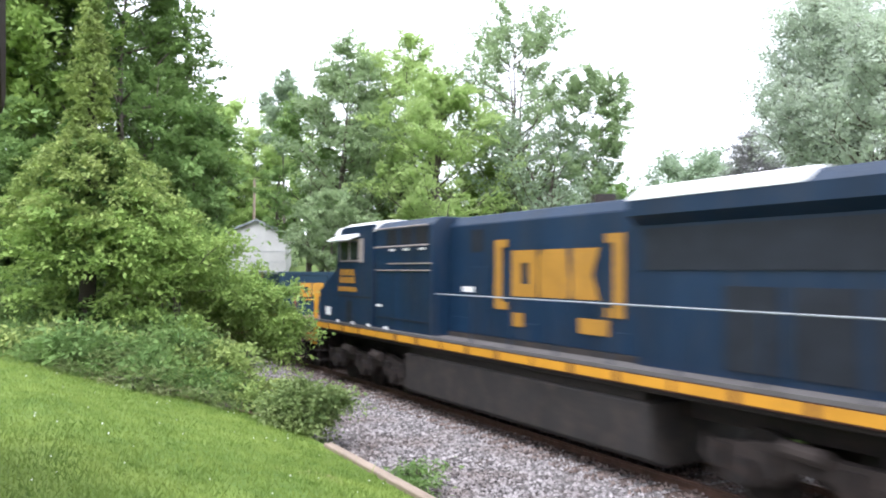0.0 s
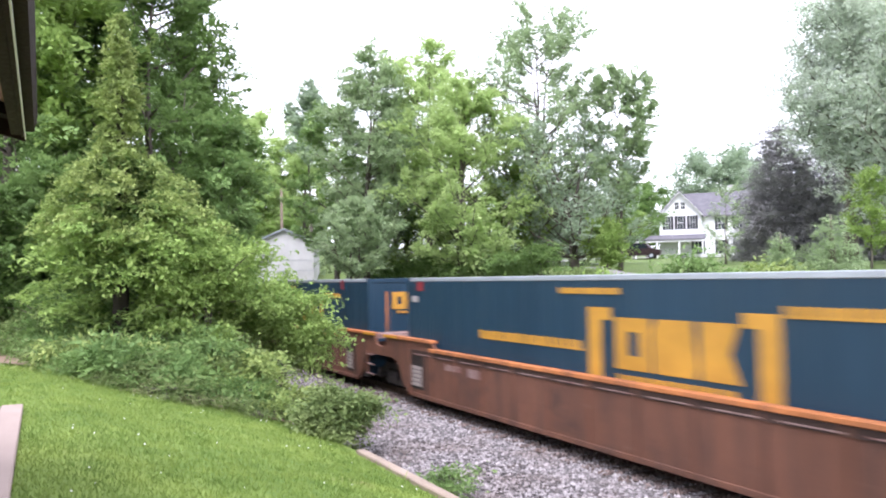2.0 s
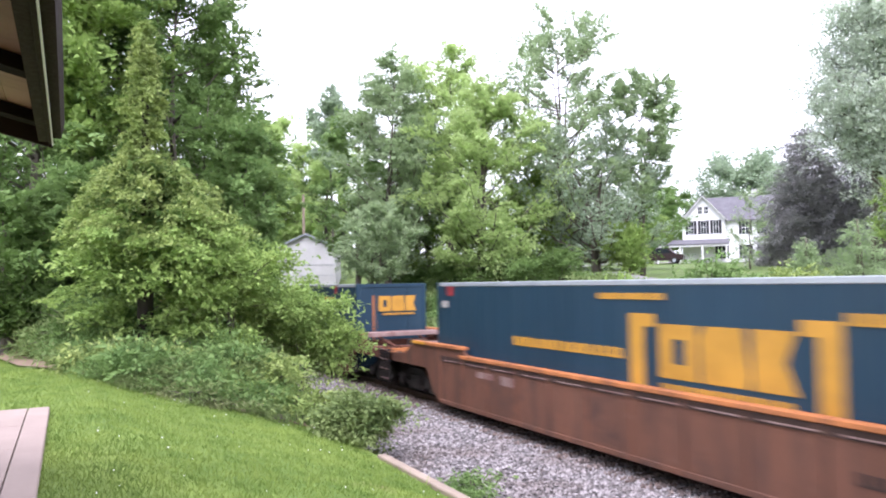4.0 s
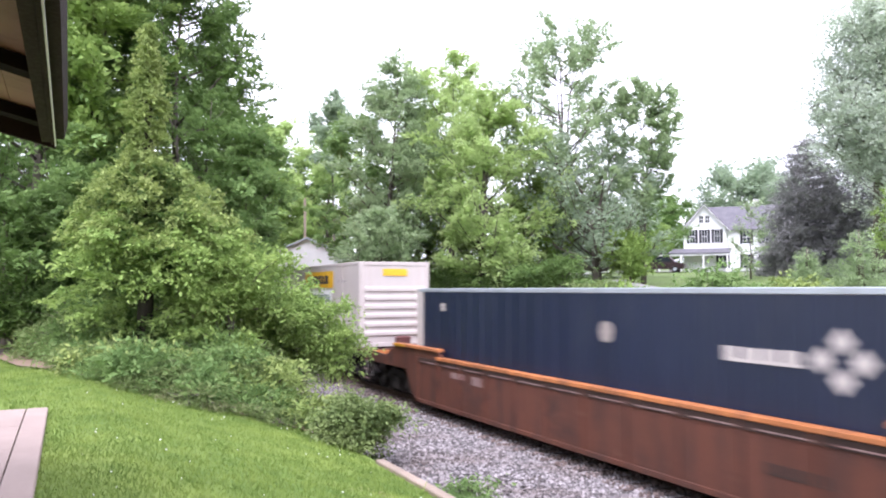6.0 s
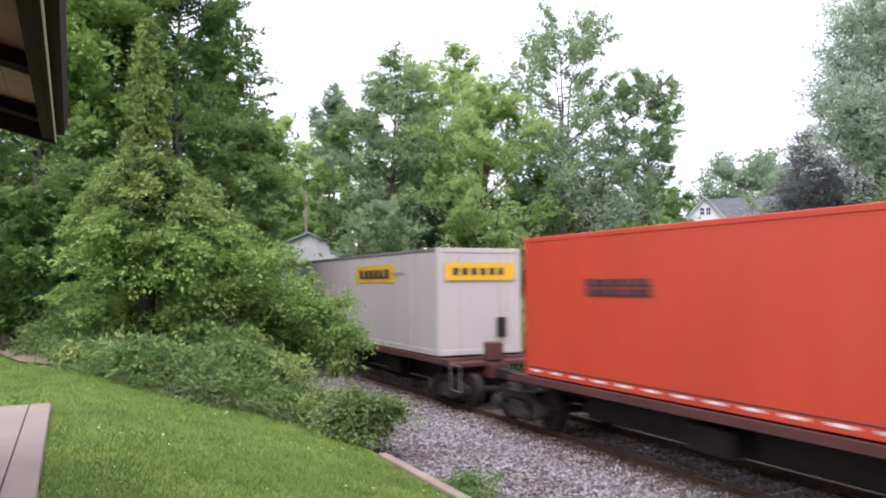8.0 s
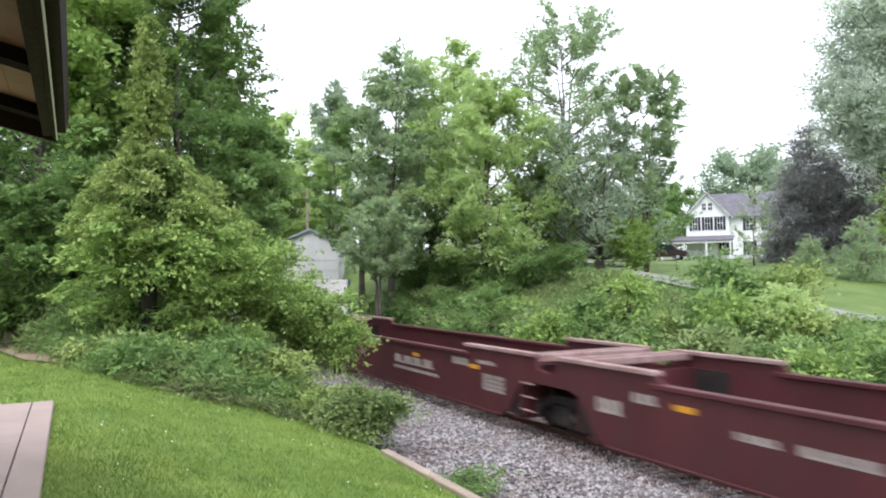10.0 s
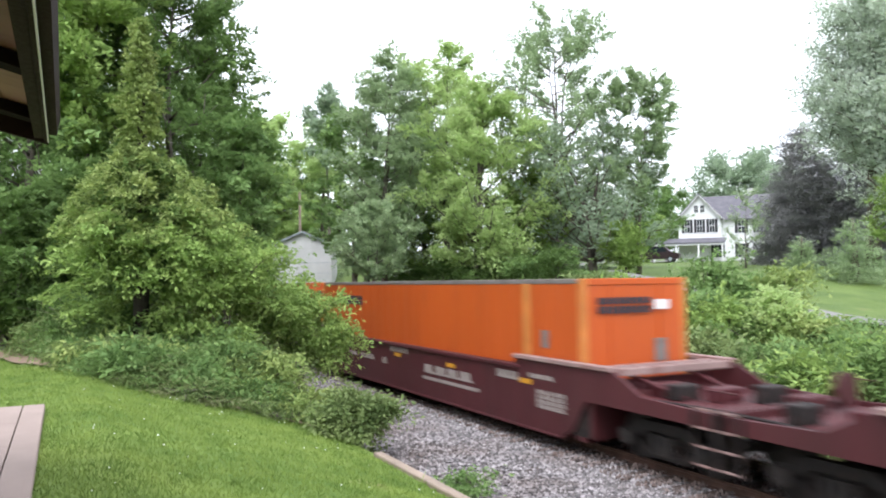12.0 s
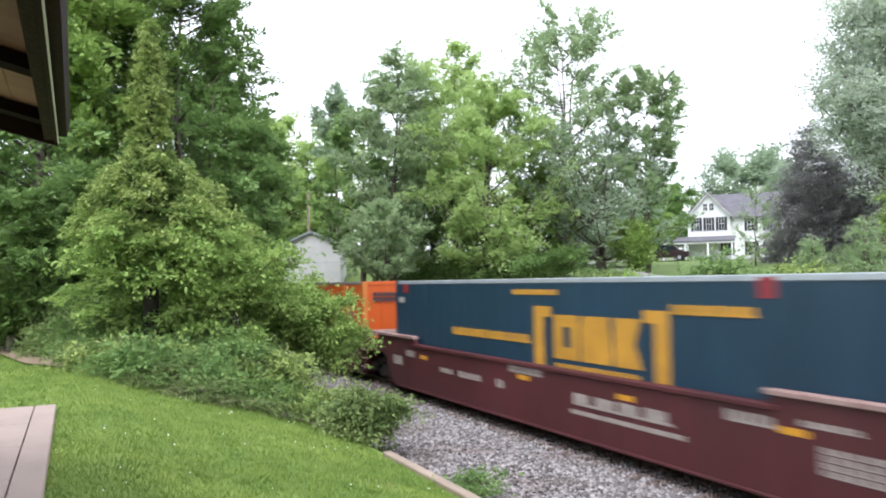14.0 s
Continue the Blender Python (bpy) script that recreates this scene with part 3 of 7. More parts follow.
    f2 = (f2[None] + 6 * np.arange(n2)[:, None, None]).reshape(-1, 3)
    me = bpy.data.meshes.new("crib_stones")
    me.from_pydata(v2.reshape(-1, 3).tolist(), [], f2.tolist())
    m, nn, l, p = nodes_of("rust_dusted_stone")
    geo = nn.new("ShaderNodeNewGeometry")
    col = mixed(nn, l, geo.outputs["Random Per Island"], (0.055, 0.042, 0.038), (0.22, 0.175, 0.16))
    col = mixed(nn, l, ramp(nn, l, noise_at(nn, l, 1.1), 0.35, 0.7, 0, 0.6), col, (0.11, 0.065, 0.045))
    l.new(col, p.inputs["Base Color"])
    p.inputs["Roughness"].default_value = 0.9
    me.materials.append(m)
    tagged(new("crib_stones", me), "rust-dusted crushed stones between the ties", "gravel", "", "stuff")
    # track: two rails on ties
    track = root("railway_track", "rusty steel rails on dark wooden ties", "railway track", "", "structure")
    head = [(-0.036, 0), (0.036, 0), (0.036, -0.04), (0.009, -0.055), (0.009, -0.14), (0.07, -0.155), (0.07, -0.17), (-0.07, -0.17), (-0.07, -0.155), (-0.009, -0.14), (-0.009, -0.055), (-0.036, -0.04)]
    for side in (-0.755, 0.755):
        bm = B()
        prism(bm, [(side + a, b) for a, b in head], 0, -160, 38)
        part("rail", bm, M["rail"], track)
    bm = B()
    bx(bm, -0.115, 0.115, -1.3, 1.3, -0.33, -0.145, 0.012)
    tie = part("tie", bm, M["tie"], track)
    tie.matrix_basis = pose(-48, 0, 0)
    for i in range(1, 110):
        piece("tie", tie.data, track, pose(-48 + 0.5 * i, random.uniform(-0.05, 0.05), random.uniform(-0.008, 0.004), 0, 0, random.uniform(-1, 1)))


build_track()


def build_platform():
    slab = root("platform_slab", "pale pinkish concrete platform slab edged with a curb strip", "platform", "", "structure")
    bm = B()
    bx(bm, -12.24, 6.0, -10.60, -10.335, 1.10, 1.55, 0.012)
    part("curb", bm, M["concrete"], slab)
    for i in range(12):
        bm = B()
        x = -12.24 + i * 1.52
        bx(bm, x, x + 1.512, -14.0, -10.612, 1.10, 1.548, 0.006)
        part("paving_panel", bm, M["concrete"], slab)
    edging = root("timber_edging", "weathered pale timber edging along the lawn", "edging", "", "structure")
    px = [-12.4, -10.3, -8.2, -6.1, -4.0]
    for a, b in zip(px, px[1:]):
        bm = B()
        bx(bm, a, b - 0.012, -5.36, -5.20, -0.3, 0.30, 0.015)
        part("edging_board", bm, M["timber"], edging)
    # station wall behind the viewer, and the roof that overhangs the slab
    bm = B()
    bx(bm, -6.2, 6.0, -14.2, -14.0, 1.1, 5.4)
    tagged(part("wall_station", bm, M["soffit"], None, "plain tan station wall"), "", "wall", "", "structure")
    roof = root("station_roof", "dark brown station roof overhang with tan soffit", "roof", "", "structure")
    slope = 0.26  # rise per metre away from the eave
    y0 = -10.235

    def z_at(y):
        return 4.46 + slope * (y0 - y)
    bm = B()
    prism(bm, [(y0, z_at(y0) + 0.13), (-14.2, z_at(-14.2) + 0.13), (-14.2, z_at(-14.2) + 0.2), (y0, z_at(y0) + 0.2)], 0, -7.25, 6.0)
    part("roof_deck", bm, M["eave_brown"], roof)
    bm = B()
    bx(bm, -7.22, 6.0, y0 - 0.03, y0, 4.42, 4.66)
    part("fascia", bm, M["eave_brown"], roof)
    bm = B()
    prism(bm, [(y0 + 0.003, 4.47), (y0 + 0.065, 4.47), (y0 + 0.09, 4.60), (y0 + 0.08, 4.60), (y0 + 0.057, 4.48), (y0 + 0.003, 4.48)], 0, -7.2, 6.0)
    part("gutter", bm, M["eave_brown"], roof, "dark brown metal gutter")
    bm = B()
    bx(bm, -7.22, 6.0, y0 - 0.004, y0 + 0.006, 4.408, 4.42)
    part("drip_edge", bm, M["white_paint"], roof, "thin pale drip edge")
    bm = B()
    bx(bm, -7.22, 6.0, -10.34, y0 - 0.034, 4.44, 4.54)
    part("eave_board", bm, M["eave_brown"], roof)
    bm = B()
    prism(bm, [(y0, z_at(y0) - 0.06), (-14.0, z_at(-14.0) - 0.06), (-14.0, z_at(-14.0) + 0.2), (y0, z_at(y0) + 0.2)], 0, -7.30, -7.25)
    part("barge_board", bm, M["eave_brown"], roof)
    x = -6.72
    while x < 5.5:
        bm = B()
        prism(bm, [(-10.34, z_at(-10.34) + 0.0), (-14.0, z_at(-14.0) + 0.0), (-14.0, z_at(-14.0) + 0.09), (-10.34, z_at(-10.34) + 0.09)], 0, x - 0.09, x + 0.09)
        part("rafter", bm, M["rafter"], roof, "dark stained rafter")
        x += 1.52
    y = -10.345
    while y > -14.0:
        bm = B()
        prism(bm, [(y, z_at(y) + 0.095), (y - 0.19, z_at(y - 0.19) + 0.095), (y - 0.19, z_at(y - 0.19) + 0.125), (y, z_at(y) + 0.125)], 0, -7.24, 6.0)
        part("soffit_board", bm, M["soffit"], roof)
        y -= 0.195


build_platform()


# ---- the train ----
# the train's own coordinate q runs along the track; a thing at q stands at x = q + RUN(t)
TRAIN = []  # (thing, q)


def runs(ob, q):
    TRAIN.append((ob, q))
    ob.matrix_basis = pose(q, 0, 0)
    return ob


def logo_block(bm, x0, x1, y, z0, z1):
    """A plain mark: three slabs side by side, facing -y."""
    w, h = x1 - x0, z1 - z0
    a, b = y - 0.006, y + 0.004

    def shape(pts):
        prism(bm, [(x0 + u * w, z0 + v * h) for u, v in pts], 1, a, b)
    for u0, u1, v0, v1 in ((0, 0.32, 0, 0.27), (0, 0.32, 0.73, 1), (0, 0.12, 0.27, 0.73), (0.22, 0.32, 0.27, 0.73)):
        shape([(u0, v0), (u1, v0), (u1, v1), (u0, v1)])
    shape([(0.35, 0), (0.68, 0), (0.70, 0.2), (0.66, 1), (0.38, 1), (0.34, 0.8)])
    shape([(0.72, 0), (1, 0), (0.93, 0.5), (1, 1), (0.72, 1)])


def bracket(bm, x, y, z0, z1, w, way):
    bx(bm, x - w / 2, x + w / 2, y - 0.006, y + 0.004, z0, z1)
    xa = (x + w / 2, x + w * 1.25) if way > 0 else (x - w * 1.25, x - w / 2)
    bx(bm, xa[0], xa[1], y - 0.006, y + 0.004, z1 - w * 0.6, z1)
    bx(bm, xa[0], xa[1], y - 0.006, y + 0.004, z0, z0 + w * 0.6)


LEN, HGT, HALF = 16.15, 2.9, 1.295


def container(q, z0, paint, rail, style, label, lead="ribs", group="shipping containers", side="flat"):
    c = runs(root("container", label, "container", group), q)
    x0, x1, h = -LEN, 0.0, HGT
    P = M[paint]
    # corner posts and the inner lifting posts
    for x in (x0, x1 - 0.16):
        for s in (-1, 1):
            bm = B()
            ya, yb = sorted((s * HALF, s * (HALF - 0.14)))
            bx(bm, x, x + 0.16, ya, yb, z0, z0 + h, 0.015)
            part("corner_post", bm, M["cont_white"] if style == "navy" else (M["cont_blue"] if style == "plain" and x > -1 else (M["post_tan"] if style == "orange" else P)), c)
    for s in (-1, 1):
        ya, yb = sorted((s * HALF, s * (HALF - 0.10)))
        bm = B()
        bx(bm, x0 + 0.16, x1 - 0.16, ya, yb, z0 + h - 0.10, z0 + h, 0.012)
        part("top_rail", bm, M[rail], c, "scuffed pale top rail" if rail == "galv" else "")
        bm = B()
        bx(bm, x0 + 0.16, x1 - 0.16, ya, yb, z0, z0 + 0.16, 0.012)
        part("bottom_rail", bm, P, c)
        # side wall with shallow folds
        bm = B()
        yo, yi = s * (HALF - 0.012), s * (HALF - 0.05)
        pts, x, k = [], x0 + 0.16, 0
        fold = 0.008 if side == "flat" else 0.02
        while x < x1 - 0.16:
            pts.append((x, yo))
            pts.append((min(x + 0.52, x1 - 0.165), yo))
            pts.append((min(x + 0.545, x1 - 0.163), yo - s * fold))
            pts.append((min(x + 0.585, x1 - 0.161), yo - s * fold))
            x += 0.61
        pts.append((x1 - 0.16, yo))
        low = [bm.verts.new((a, b, z0 + 0.155)) for a, b in pts]
        top = [bm.verts.new((a, b, z0 + h - 0.095)) for a, b in pts]
        for i in range(len(pts) - 1):
            if pts[i + 1][0] - pts[i][0] > 1e-5:
                bm.faces.new((low[i], low[i + 1], top[i + 1], top[i]))
        bx(bm, x0 + 0.17, x1 - 0.17, min(yi, yi - s * 0.01), max(yi, yi - s * 0.01), z0 + 0.16, z0 + h - 0.1)
        bmesh.ops.remove_doubles(bm, verts=bm.verts, dist=1e-5)
        part("side_panel", bm, P, c)
        for xp in (-1.98, -14.17):
            bm = B()
            ya, yb = sorted((s * (HALF + 0.004), s * (HALF - 0.02)))
            bx(bm, xp - 0.17, xp + 0.17, ya, yb, z0 + 0.16, z0 + h - 0.1, 0.006)
            part("lifting_post", bm, M["post_tan"] if style == "orange" else P, c)
    bm = B()
    bx(bm, x0 + 0.02, x1 - 0.02, -HALF + 0.1, HALF - 0.1, z0 + h - 0.06, z0 + h - 0.02)
    for i in range(40):
        bx(bm, x0 + 0.2 + i * 0.4, x0 + 0.24 + i * 0.4, -HALF + 0.12, HALF - 0.12, z0 + h - 0.02, z0 + h - 0.008)
    part("roof", bm, M[rail] if rail in ("galv", "rail_dull") else P, c)
    bm = B()
    bx(bm, x0 + 0.05, x1 - 0.05, -HALF + 0.1, HALF - 0.1, z0 + 0.06, z0 + 0.14)
    part("floor", bm, M["dark_metal"], c)
    # the two ends
    for x, out, kind in ((x1, 1, lead), (x0, -1, "plain")):
        bm = B()
        xa, xb = sorted((x - out * 0.05, x - out * 0.015))
        bx(bm, xa, xb, -HALF + 0.14, HALF - 0.14, z0, z0 + h)
        end = part("end_panel", bm, P, c)
        bm = B()
        xa, xb = sorted((x - out * 0.10, x + out * 0.004))
        bx(bm, xa, xb, -HALF + 0.14, HALF - 0.14, z0 + h - 0.13, z0 + h - 0.003, 0.01)
        part("end_header", bm, P, c)
        bm = B()
        bx(bm, xa, xb, -HALF + 0.14, HALF - 0.14, z0 + 0.003, z0 + 0.15, 0.01)
        part("end_sill", bm, P, c)
        if kind == "ribs":
            for i in range(6):
                z = z0 + 0.35 + i * 0.30
                bm = B()
                prism(bm, [(x - out * 0.014, z), (x + out * 0.035, z + 0.05), (x + out * 0.035, z + 0.15), (x - out * 0.014, z + 0.21)], 1, -HALF + 0.2, HALF - 0.2)
                part("end_rib", bm, P, end)
        elif kind == "doors":
            for sy in (-1, 1):
                ya, yb = sorted((sy * 0.012, sy * (HALF - 0.15)))
                bm = B()
                bx(bm, x - 0.014, x + 0.02, ya, yb, z0 + 0.15, z0 + h - 0.13, 0.01)
                door = part("door", bm, P, c)
                for yb_ in (0.35, 0.85):
                    bm = B()
                    tube(bm, [(x + 0.05, sy * yb_, z0 + 0.08), (x + 0.05, sy * yb_, z0 + h - 0.08)], [0.018, 0.018], 8)
                    part("locking_bar", bm, M["bright_steel"], door, "bright steel locking bar")
                for z in (0.45, 1.0, 1.55, 2.1, 2.55):
                    bm = B()
                    bx(bm, x + 0.021, x + 0.04, min(sy * 0.08, sy * 1.1), max(sy * 0.08, sy * 1.1), z0 + z - 0.04, z0 + z + 0.04)
                    part("hinge_band", bm, M["galv"], door, "pale hinge band")
        elif kind == "panel":
            for sy in (-0.62, 0.62):
                bm = B()
                bx(bm, x - 0.012, x + 0.012, sy - 0.03, sy + 0.03, z0 + 0.15, z0 + h - 0.13)
                part("end_rib", bm, P, end)
    y = -HALF + 0.006
    # markings on the near side
    if style == "blue":
        bm = B()
        logo_block(bm, -7.65, -4.95, y, z0 + 1.28, z0 + 2.16)
        part("side_logo", bm, M["yellow_mark"], c, "yellow block mark")
        bm = B()
        bracket(bm, -8.2, y, z0 + 0.8, z0 + 2.32, 0.36, 1)
        part("side_bracket", bm, M["yellow_mark"], c, "yellow bracket")
        bm = B()
        bracket(bm, -4.45, y, z0 + 0.8, z0 + 2.32, 0.36, -1)
        part("side_bracket", bm, M["yellow_mark"], c, "yellow bracket")
        for a, b, za, zb, k in ((-12.3, -8.55, 1.5, 1.72, 18), (-7.6, -5.0, 1.08, 1.2, 16), (-4.2, -2.45, 2.26, 2.45, 14), (-9.25, -7.5, 2.55, 2.68, 12)):
            bm = B()
            bars(bm, a, b, y, z0 + za, z0 + zb, k)
            part("side_lettering", bm, M["yellow_mark"], c, "yellow bars of lettering")
        bm = B()
        bx(bm, -2.40, -2.10, y - 0.012, y, z0 + 2.56, z0 + 2.86)
        part("red_mark", bm, M["red_mark"], c)
        bm = B()
        bx(bm, -15.55, -15.2, y - 0.012, y, z0 + 2.56, z0 + 2.80)
        part("red_mark", bm, M["red_mark"], c)
        bm = B()
        bx(bm, -15.85, -15.5, y - 0.012, y, z0 + 2.26, z0 + 2.42)
        part("pale_label", bm, M["letter_faint"], c, "small pale label")
        # end mark
        bm = B()
        logo_block(bm, -0.5, 0.9, 0, z0 + 1.95, z0 + 2.48)
        bars(bm, -0.35, 0.85, 0, z0 + 1.82, z0 + 1.9, 9)
        bmesh.ops.rotate(bm, verts=bm.verts, matrix=Matrix.Rotation(radians(90), 3, "Z"))
        bmesh.ops.translate(bm, verts=bm.verts, vec=(0.012, 0, 0))
        part("end_logo", bm, M["yellow_mark"], c, "yellow block mark on the end")
        bm = B()
        bx(bm, -0.005, 0.01, -0.72, -0.58, z0 + 0.5, z0 + 2.5)
        part("end_post", bm, M["ledge"], c, "rusty brown upright strip")
    elif style == "navy":
        bm = B()
        for u, v in ((0, 0.25), (0.3, 0), (0, -0.25), (-0.3, 0)):
            prism(bm, [(-2.95 + u - 0.17, z0 + 1.95 + v), (-2.95 + u, z0 + 1.95 + v + 0.19), (-2.95 + u + 0.17, z0 + 1.95 + v), (-2.95 + u, z0 + 1.95 + v - 0.19)], 1, y - 0.008, y + 0.002)
        part("side_logo", bm, M["cont_white"], c, "white four-part diamond mark")
        bm = B()
        bars(bm, -4.9, -3.5, y, z0 + 1.8, z0 + 2.06, 4)
        part("side_lettering", bm, M["cont_white"], c, "white bars of lettering")
        bm = B()
        bars(bm, -1.28, -0.8, y, z0 + 2.35, z0 + 2.58, 4, rows=2)
        part("side_lettering", bm, M["cont_white"], c, "white bars of lettering")
        bm = B()
        prism(bm, [(-7.7 + 0.2 * math.cos(k * 0.6283), z0 + 2.1 + 0.2 * math.sin(k * 0.6283)) for k in range(10)], 1, y - 0.006, y + 0.002)
        part("round_mark", bm, M["letter_white"], c)
        bm = B()
        bx(bm, x0 + 0.165, x0 + 0.42, -HALF - 0.004, -HALF + 0.02, z0 + 0.16, z0 + h - 0.1, 0.006)
        part("end_strip", bm, M["cont_white"], c, "pale bare strip beside the corner")
        bm = B()
        bars(bm, -14.6, -14.05, y, z0 + 2.3, z0 + 2.52, 5, rows=2)
        part("side_lettering", bm, M["cont_white"], c, "white bars of lettering")
        bm = B()
        bx(bm, 0.042, 0.05, -0.95, 0.1, z0 + 1.62, z0 + 1.74)
        bx(bm, 0.042, 0.05, 0.35, 0.95, z0 + 1.7, z0 + 2.1)
        bx(bm, 0.042, 0.05, 0.4, 0.9, z0 + 1.0, z0 + 1.4)
        part("end_lettering", bm, M["letter_white"], c)
    elif style == "sign_ribs":
        bm = B()
        bx(bm, -6.6, -2.9, y - 0.008, y, z0 + 2.02, z0 + 2.64)
        sign = part("yellow_sign", bm, M["sign_yellow"], c, "yellow sign panel with dark bars")
        bm = B()
        bars(bm, -6.05, -3.4, y - 0.009, z0 + 2.14, z0 + 2.52, 6)
        part("sign_lettering", bm, M["letter_dark"], sign)
        bm = B()
        bx(bm, -6.45, -3.05, y - 0.008, y, z0 + 1.40, z0 + 1.92)
        pale = part("pale_sign", bm, M["white_paint"], c, "white sign panel with green-grey bars")
        bm = B()
        bars(bm, -6.3, -3.2, y - 0.009, z0 + 1.47, z0 + 1.80, 10)
        part("sign_lettering", bm, M["letter_green"], pale, "faded green bars")
        for a, b, za, zb, k in ((-2.3, -1.4, 2.2, 2.3, 7), (-3.75, -2.55, 0.33, 0.46, 12), (-10.8, -9.6, 1.1, 1.16, 9), (-15.6, -14.7, 0.42, 0.5, 8), (-12.9, -12.2, 2.3, 2.38, 6)):
            bm = B()
            bars(bm, a, b, y, z0 + za, z0 + zb, k)
            part("side_lettering", bm, M["letter_faint"], c)
        for k in range(3):
            bm = B()
            bx(bm, -15.95, -0.2, -HALF - 0.014, -HALF + 0.002, z0 + 0.012 + k * 0.056, z0 + 0.042 + k * 0.056)
            part("rub_rail", bm, M["cont_plain"], c, "bright ridge along the lower rail")
        bm = B()
        bx(bm, 0.005, 0.012, -0.45, 0.45, z0 + 2.42, z0 + 2.66)
        part("end_sign", bm, M["sign_yellow"], c)
    elif style == "sign_door":
        bm = B()
        bx(bm, -6.5, -3.05, y - 0.008, y, z0 + 1.98, z0 + 2.52)
        sign = part("yellow_sign", bm, M["sign_yellow"], c, "yellow sign panel with dark bars")
        bm = B()
        bars(bm, -6.1, -3.4, y - 0.009, z0 + 2.08, z0 + 2.42, 6)
        part("sign_lettering", bm, M["letter_dark"], sign)
        bm = B()
        bx(bm, 0.022, 0.03, -1.08, 1.08, z0 + 2.02, z0 + 2.5)
        sign = part("end_sign", bm, M["sign_yellow"], c, "yellow sign panel on the end")
        bm = B()
        for i in range(6):
            bx(bm, 0.03, 0.036, -0.85 + i * 0.28, -0.68 + i * 0.28, z0 + 2.16, z0 + 2.36)
        part("sign_lettering", bm, M["letter_dark"], sign)
        bm = B()
        bx(bm, 0.02, 0.05, 0.5, 0.78, z0 + 0.45, z0 + 1.0, 0.01)
        part("end_box", bm, M["dark_metal"], c, "small dark box on the end")
        bm = B()
        bars(bm, -3.2, -2.3, y, z0 + 2.2, z0 + 2.3, 7)
        part("side_lettering", bm, M["letter_faint"], c)
    elif style in ("orange", "red"):
        bm = B()
        bars(bm, -13.95 if style == "red" else -13.8, -12.1 if style == "red" else -11.95, y, z0 + (1.68 if style == "red" else 2.14), z0 + (2.03 if style == "red" else 2.46), 8, rows=2)
        part("side_lettering", bm, M["letter_dark"], c, "dark bars of lettering")
        if style == "red":
            bm = B()
            bx(bm, -1.12, -0.88, y - 0.006, y, z0 + 0.82, z0 + 1.12)
            part("yellow_mark", bm, M["yellow_faded"], c, "small faded yellow mark")
            bm = B()
            bx(bm, -16.0, -0.2, -HALF - 0.008, -HALF + 0.002, z0 + 0.165, z0 + 0.185)
            part("panel_seam", bm, M["letter_dark"], c, "dark seam above the lower rail")
            for k in range(22):
                bm = B()
                bx(bm, -15.9 + k * 0.71, -15.55 + k * 0.71, -HALF - 0.007, -HALF + 0.002, z0 + 0.085, z0 + 0.13)
                part("reflector", bm, M["white_paint"], c, "white reflective dash")
            bm = B()
            bx(bm, 0.036, 0.042, -0.3, 0.35, z0 + 2.25, z0 + 2.5)
            part("end_mark", bm, M["white_paint"], c, "white block mark on the end")
        bm = B()
        for k in range(9):
            bx(bm, 0.014, 0.036, -0.95 + k * 0.15, -0.84 + k * 0.15, z0 + 2.22, z0 + 2.36)
            bx(bm, 0.014, 0.036, -0.95 + k * 0.15, -0.84 + k * 0.15, z0 + 2.40, z0 + 2.53)
        part("end_lettering", bm, M["letter_dark"], c, "dark bars of lettering on the end")
        if style == "orange":
            bm = B()
            bx(bm, 0.03, 0.036, 0.45, 0.8, z0 + 2.28, z0 + 2.47)
            part("end_mark", bm, M["white_paint"], c, "white block mark on the end")
            bm = B()
            bx(bm, 0.004, 0.02, 0.45, 0.75, z0 + 1.25, z0 + 1.7, 0.004)
            part("end_placard", bm, M["rail_dull"], c, "faded placard on the end")
            bm = B()
            bx(bm, -1.42, -1.16, y - 0.012, y, z0 + 1.5, z0 + 1.86, 0.004)
            part("side_placard", bm, M["rail_dull"], c, "faded placard on the side")
    elif style == "plain":
        bm = B()
        bars(bm, -2.9, -2.0, y, z0 + 2.05, z0 + 2.3, 5, rows=2)
        part("side_lettering", bm, M["letter_faint"], c)
        bm = B()
        bars(bm, -8.85, -8.3, y, z0 + 2.2, z0 + 2.42, 5, rows=2)
        part("side_lettering", bm, M["letter_faint"], c)
        rr = random.Random(71)
        for k in range(13):
            ya = -1.12 + k * 0.17 + rr.uniform(-0.04, 0.04)
            za = z0 + 1.12 + rr.uniform(0.0, 0.12)
            hh = rr.choice((0.18, 0.3, 0.55, 0.9)) * (1.3 if abs(ya) > 0.6 else 0.6)
            bm = B()
            prism(bm, [(ya, za), (ya + rr.uniform(0.06, 0.16), za), (ya + 0.07, za + hh), (ya + 0.04, za + hh)], 0, -0.012, -0.004)
            part("rust_stain", bm, M["rust_stain"], c, "rusty streak")
        for k in range(6):
            xa, za, hh = -0.22 - k * 0.16, z0 + 1.12, rr.uniform(0.15, 0.7)
            bm = B()
            prism(bm, [(xa, za), (xa + 0.09, za), (xa + 0.05, za + hh), (xa + 0.03, za + hh)], 1, y - 0.012, y - 0.008)
            part("rust_stain", bm, M["rust_stain"], c, "rusty streak")
    return c


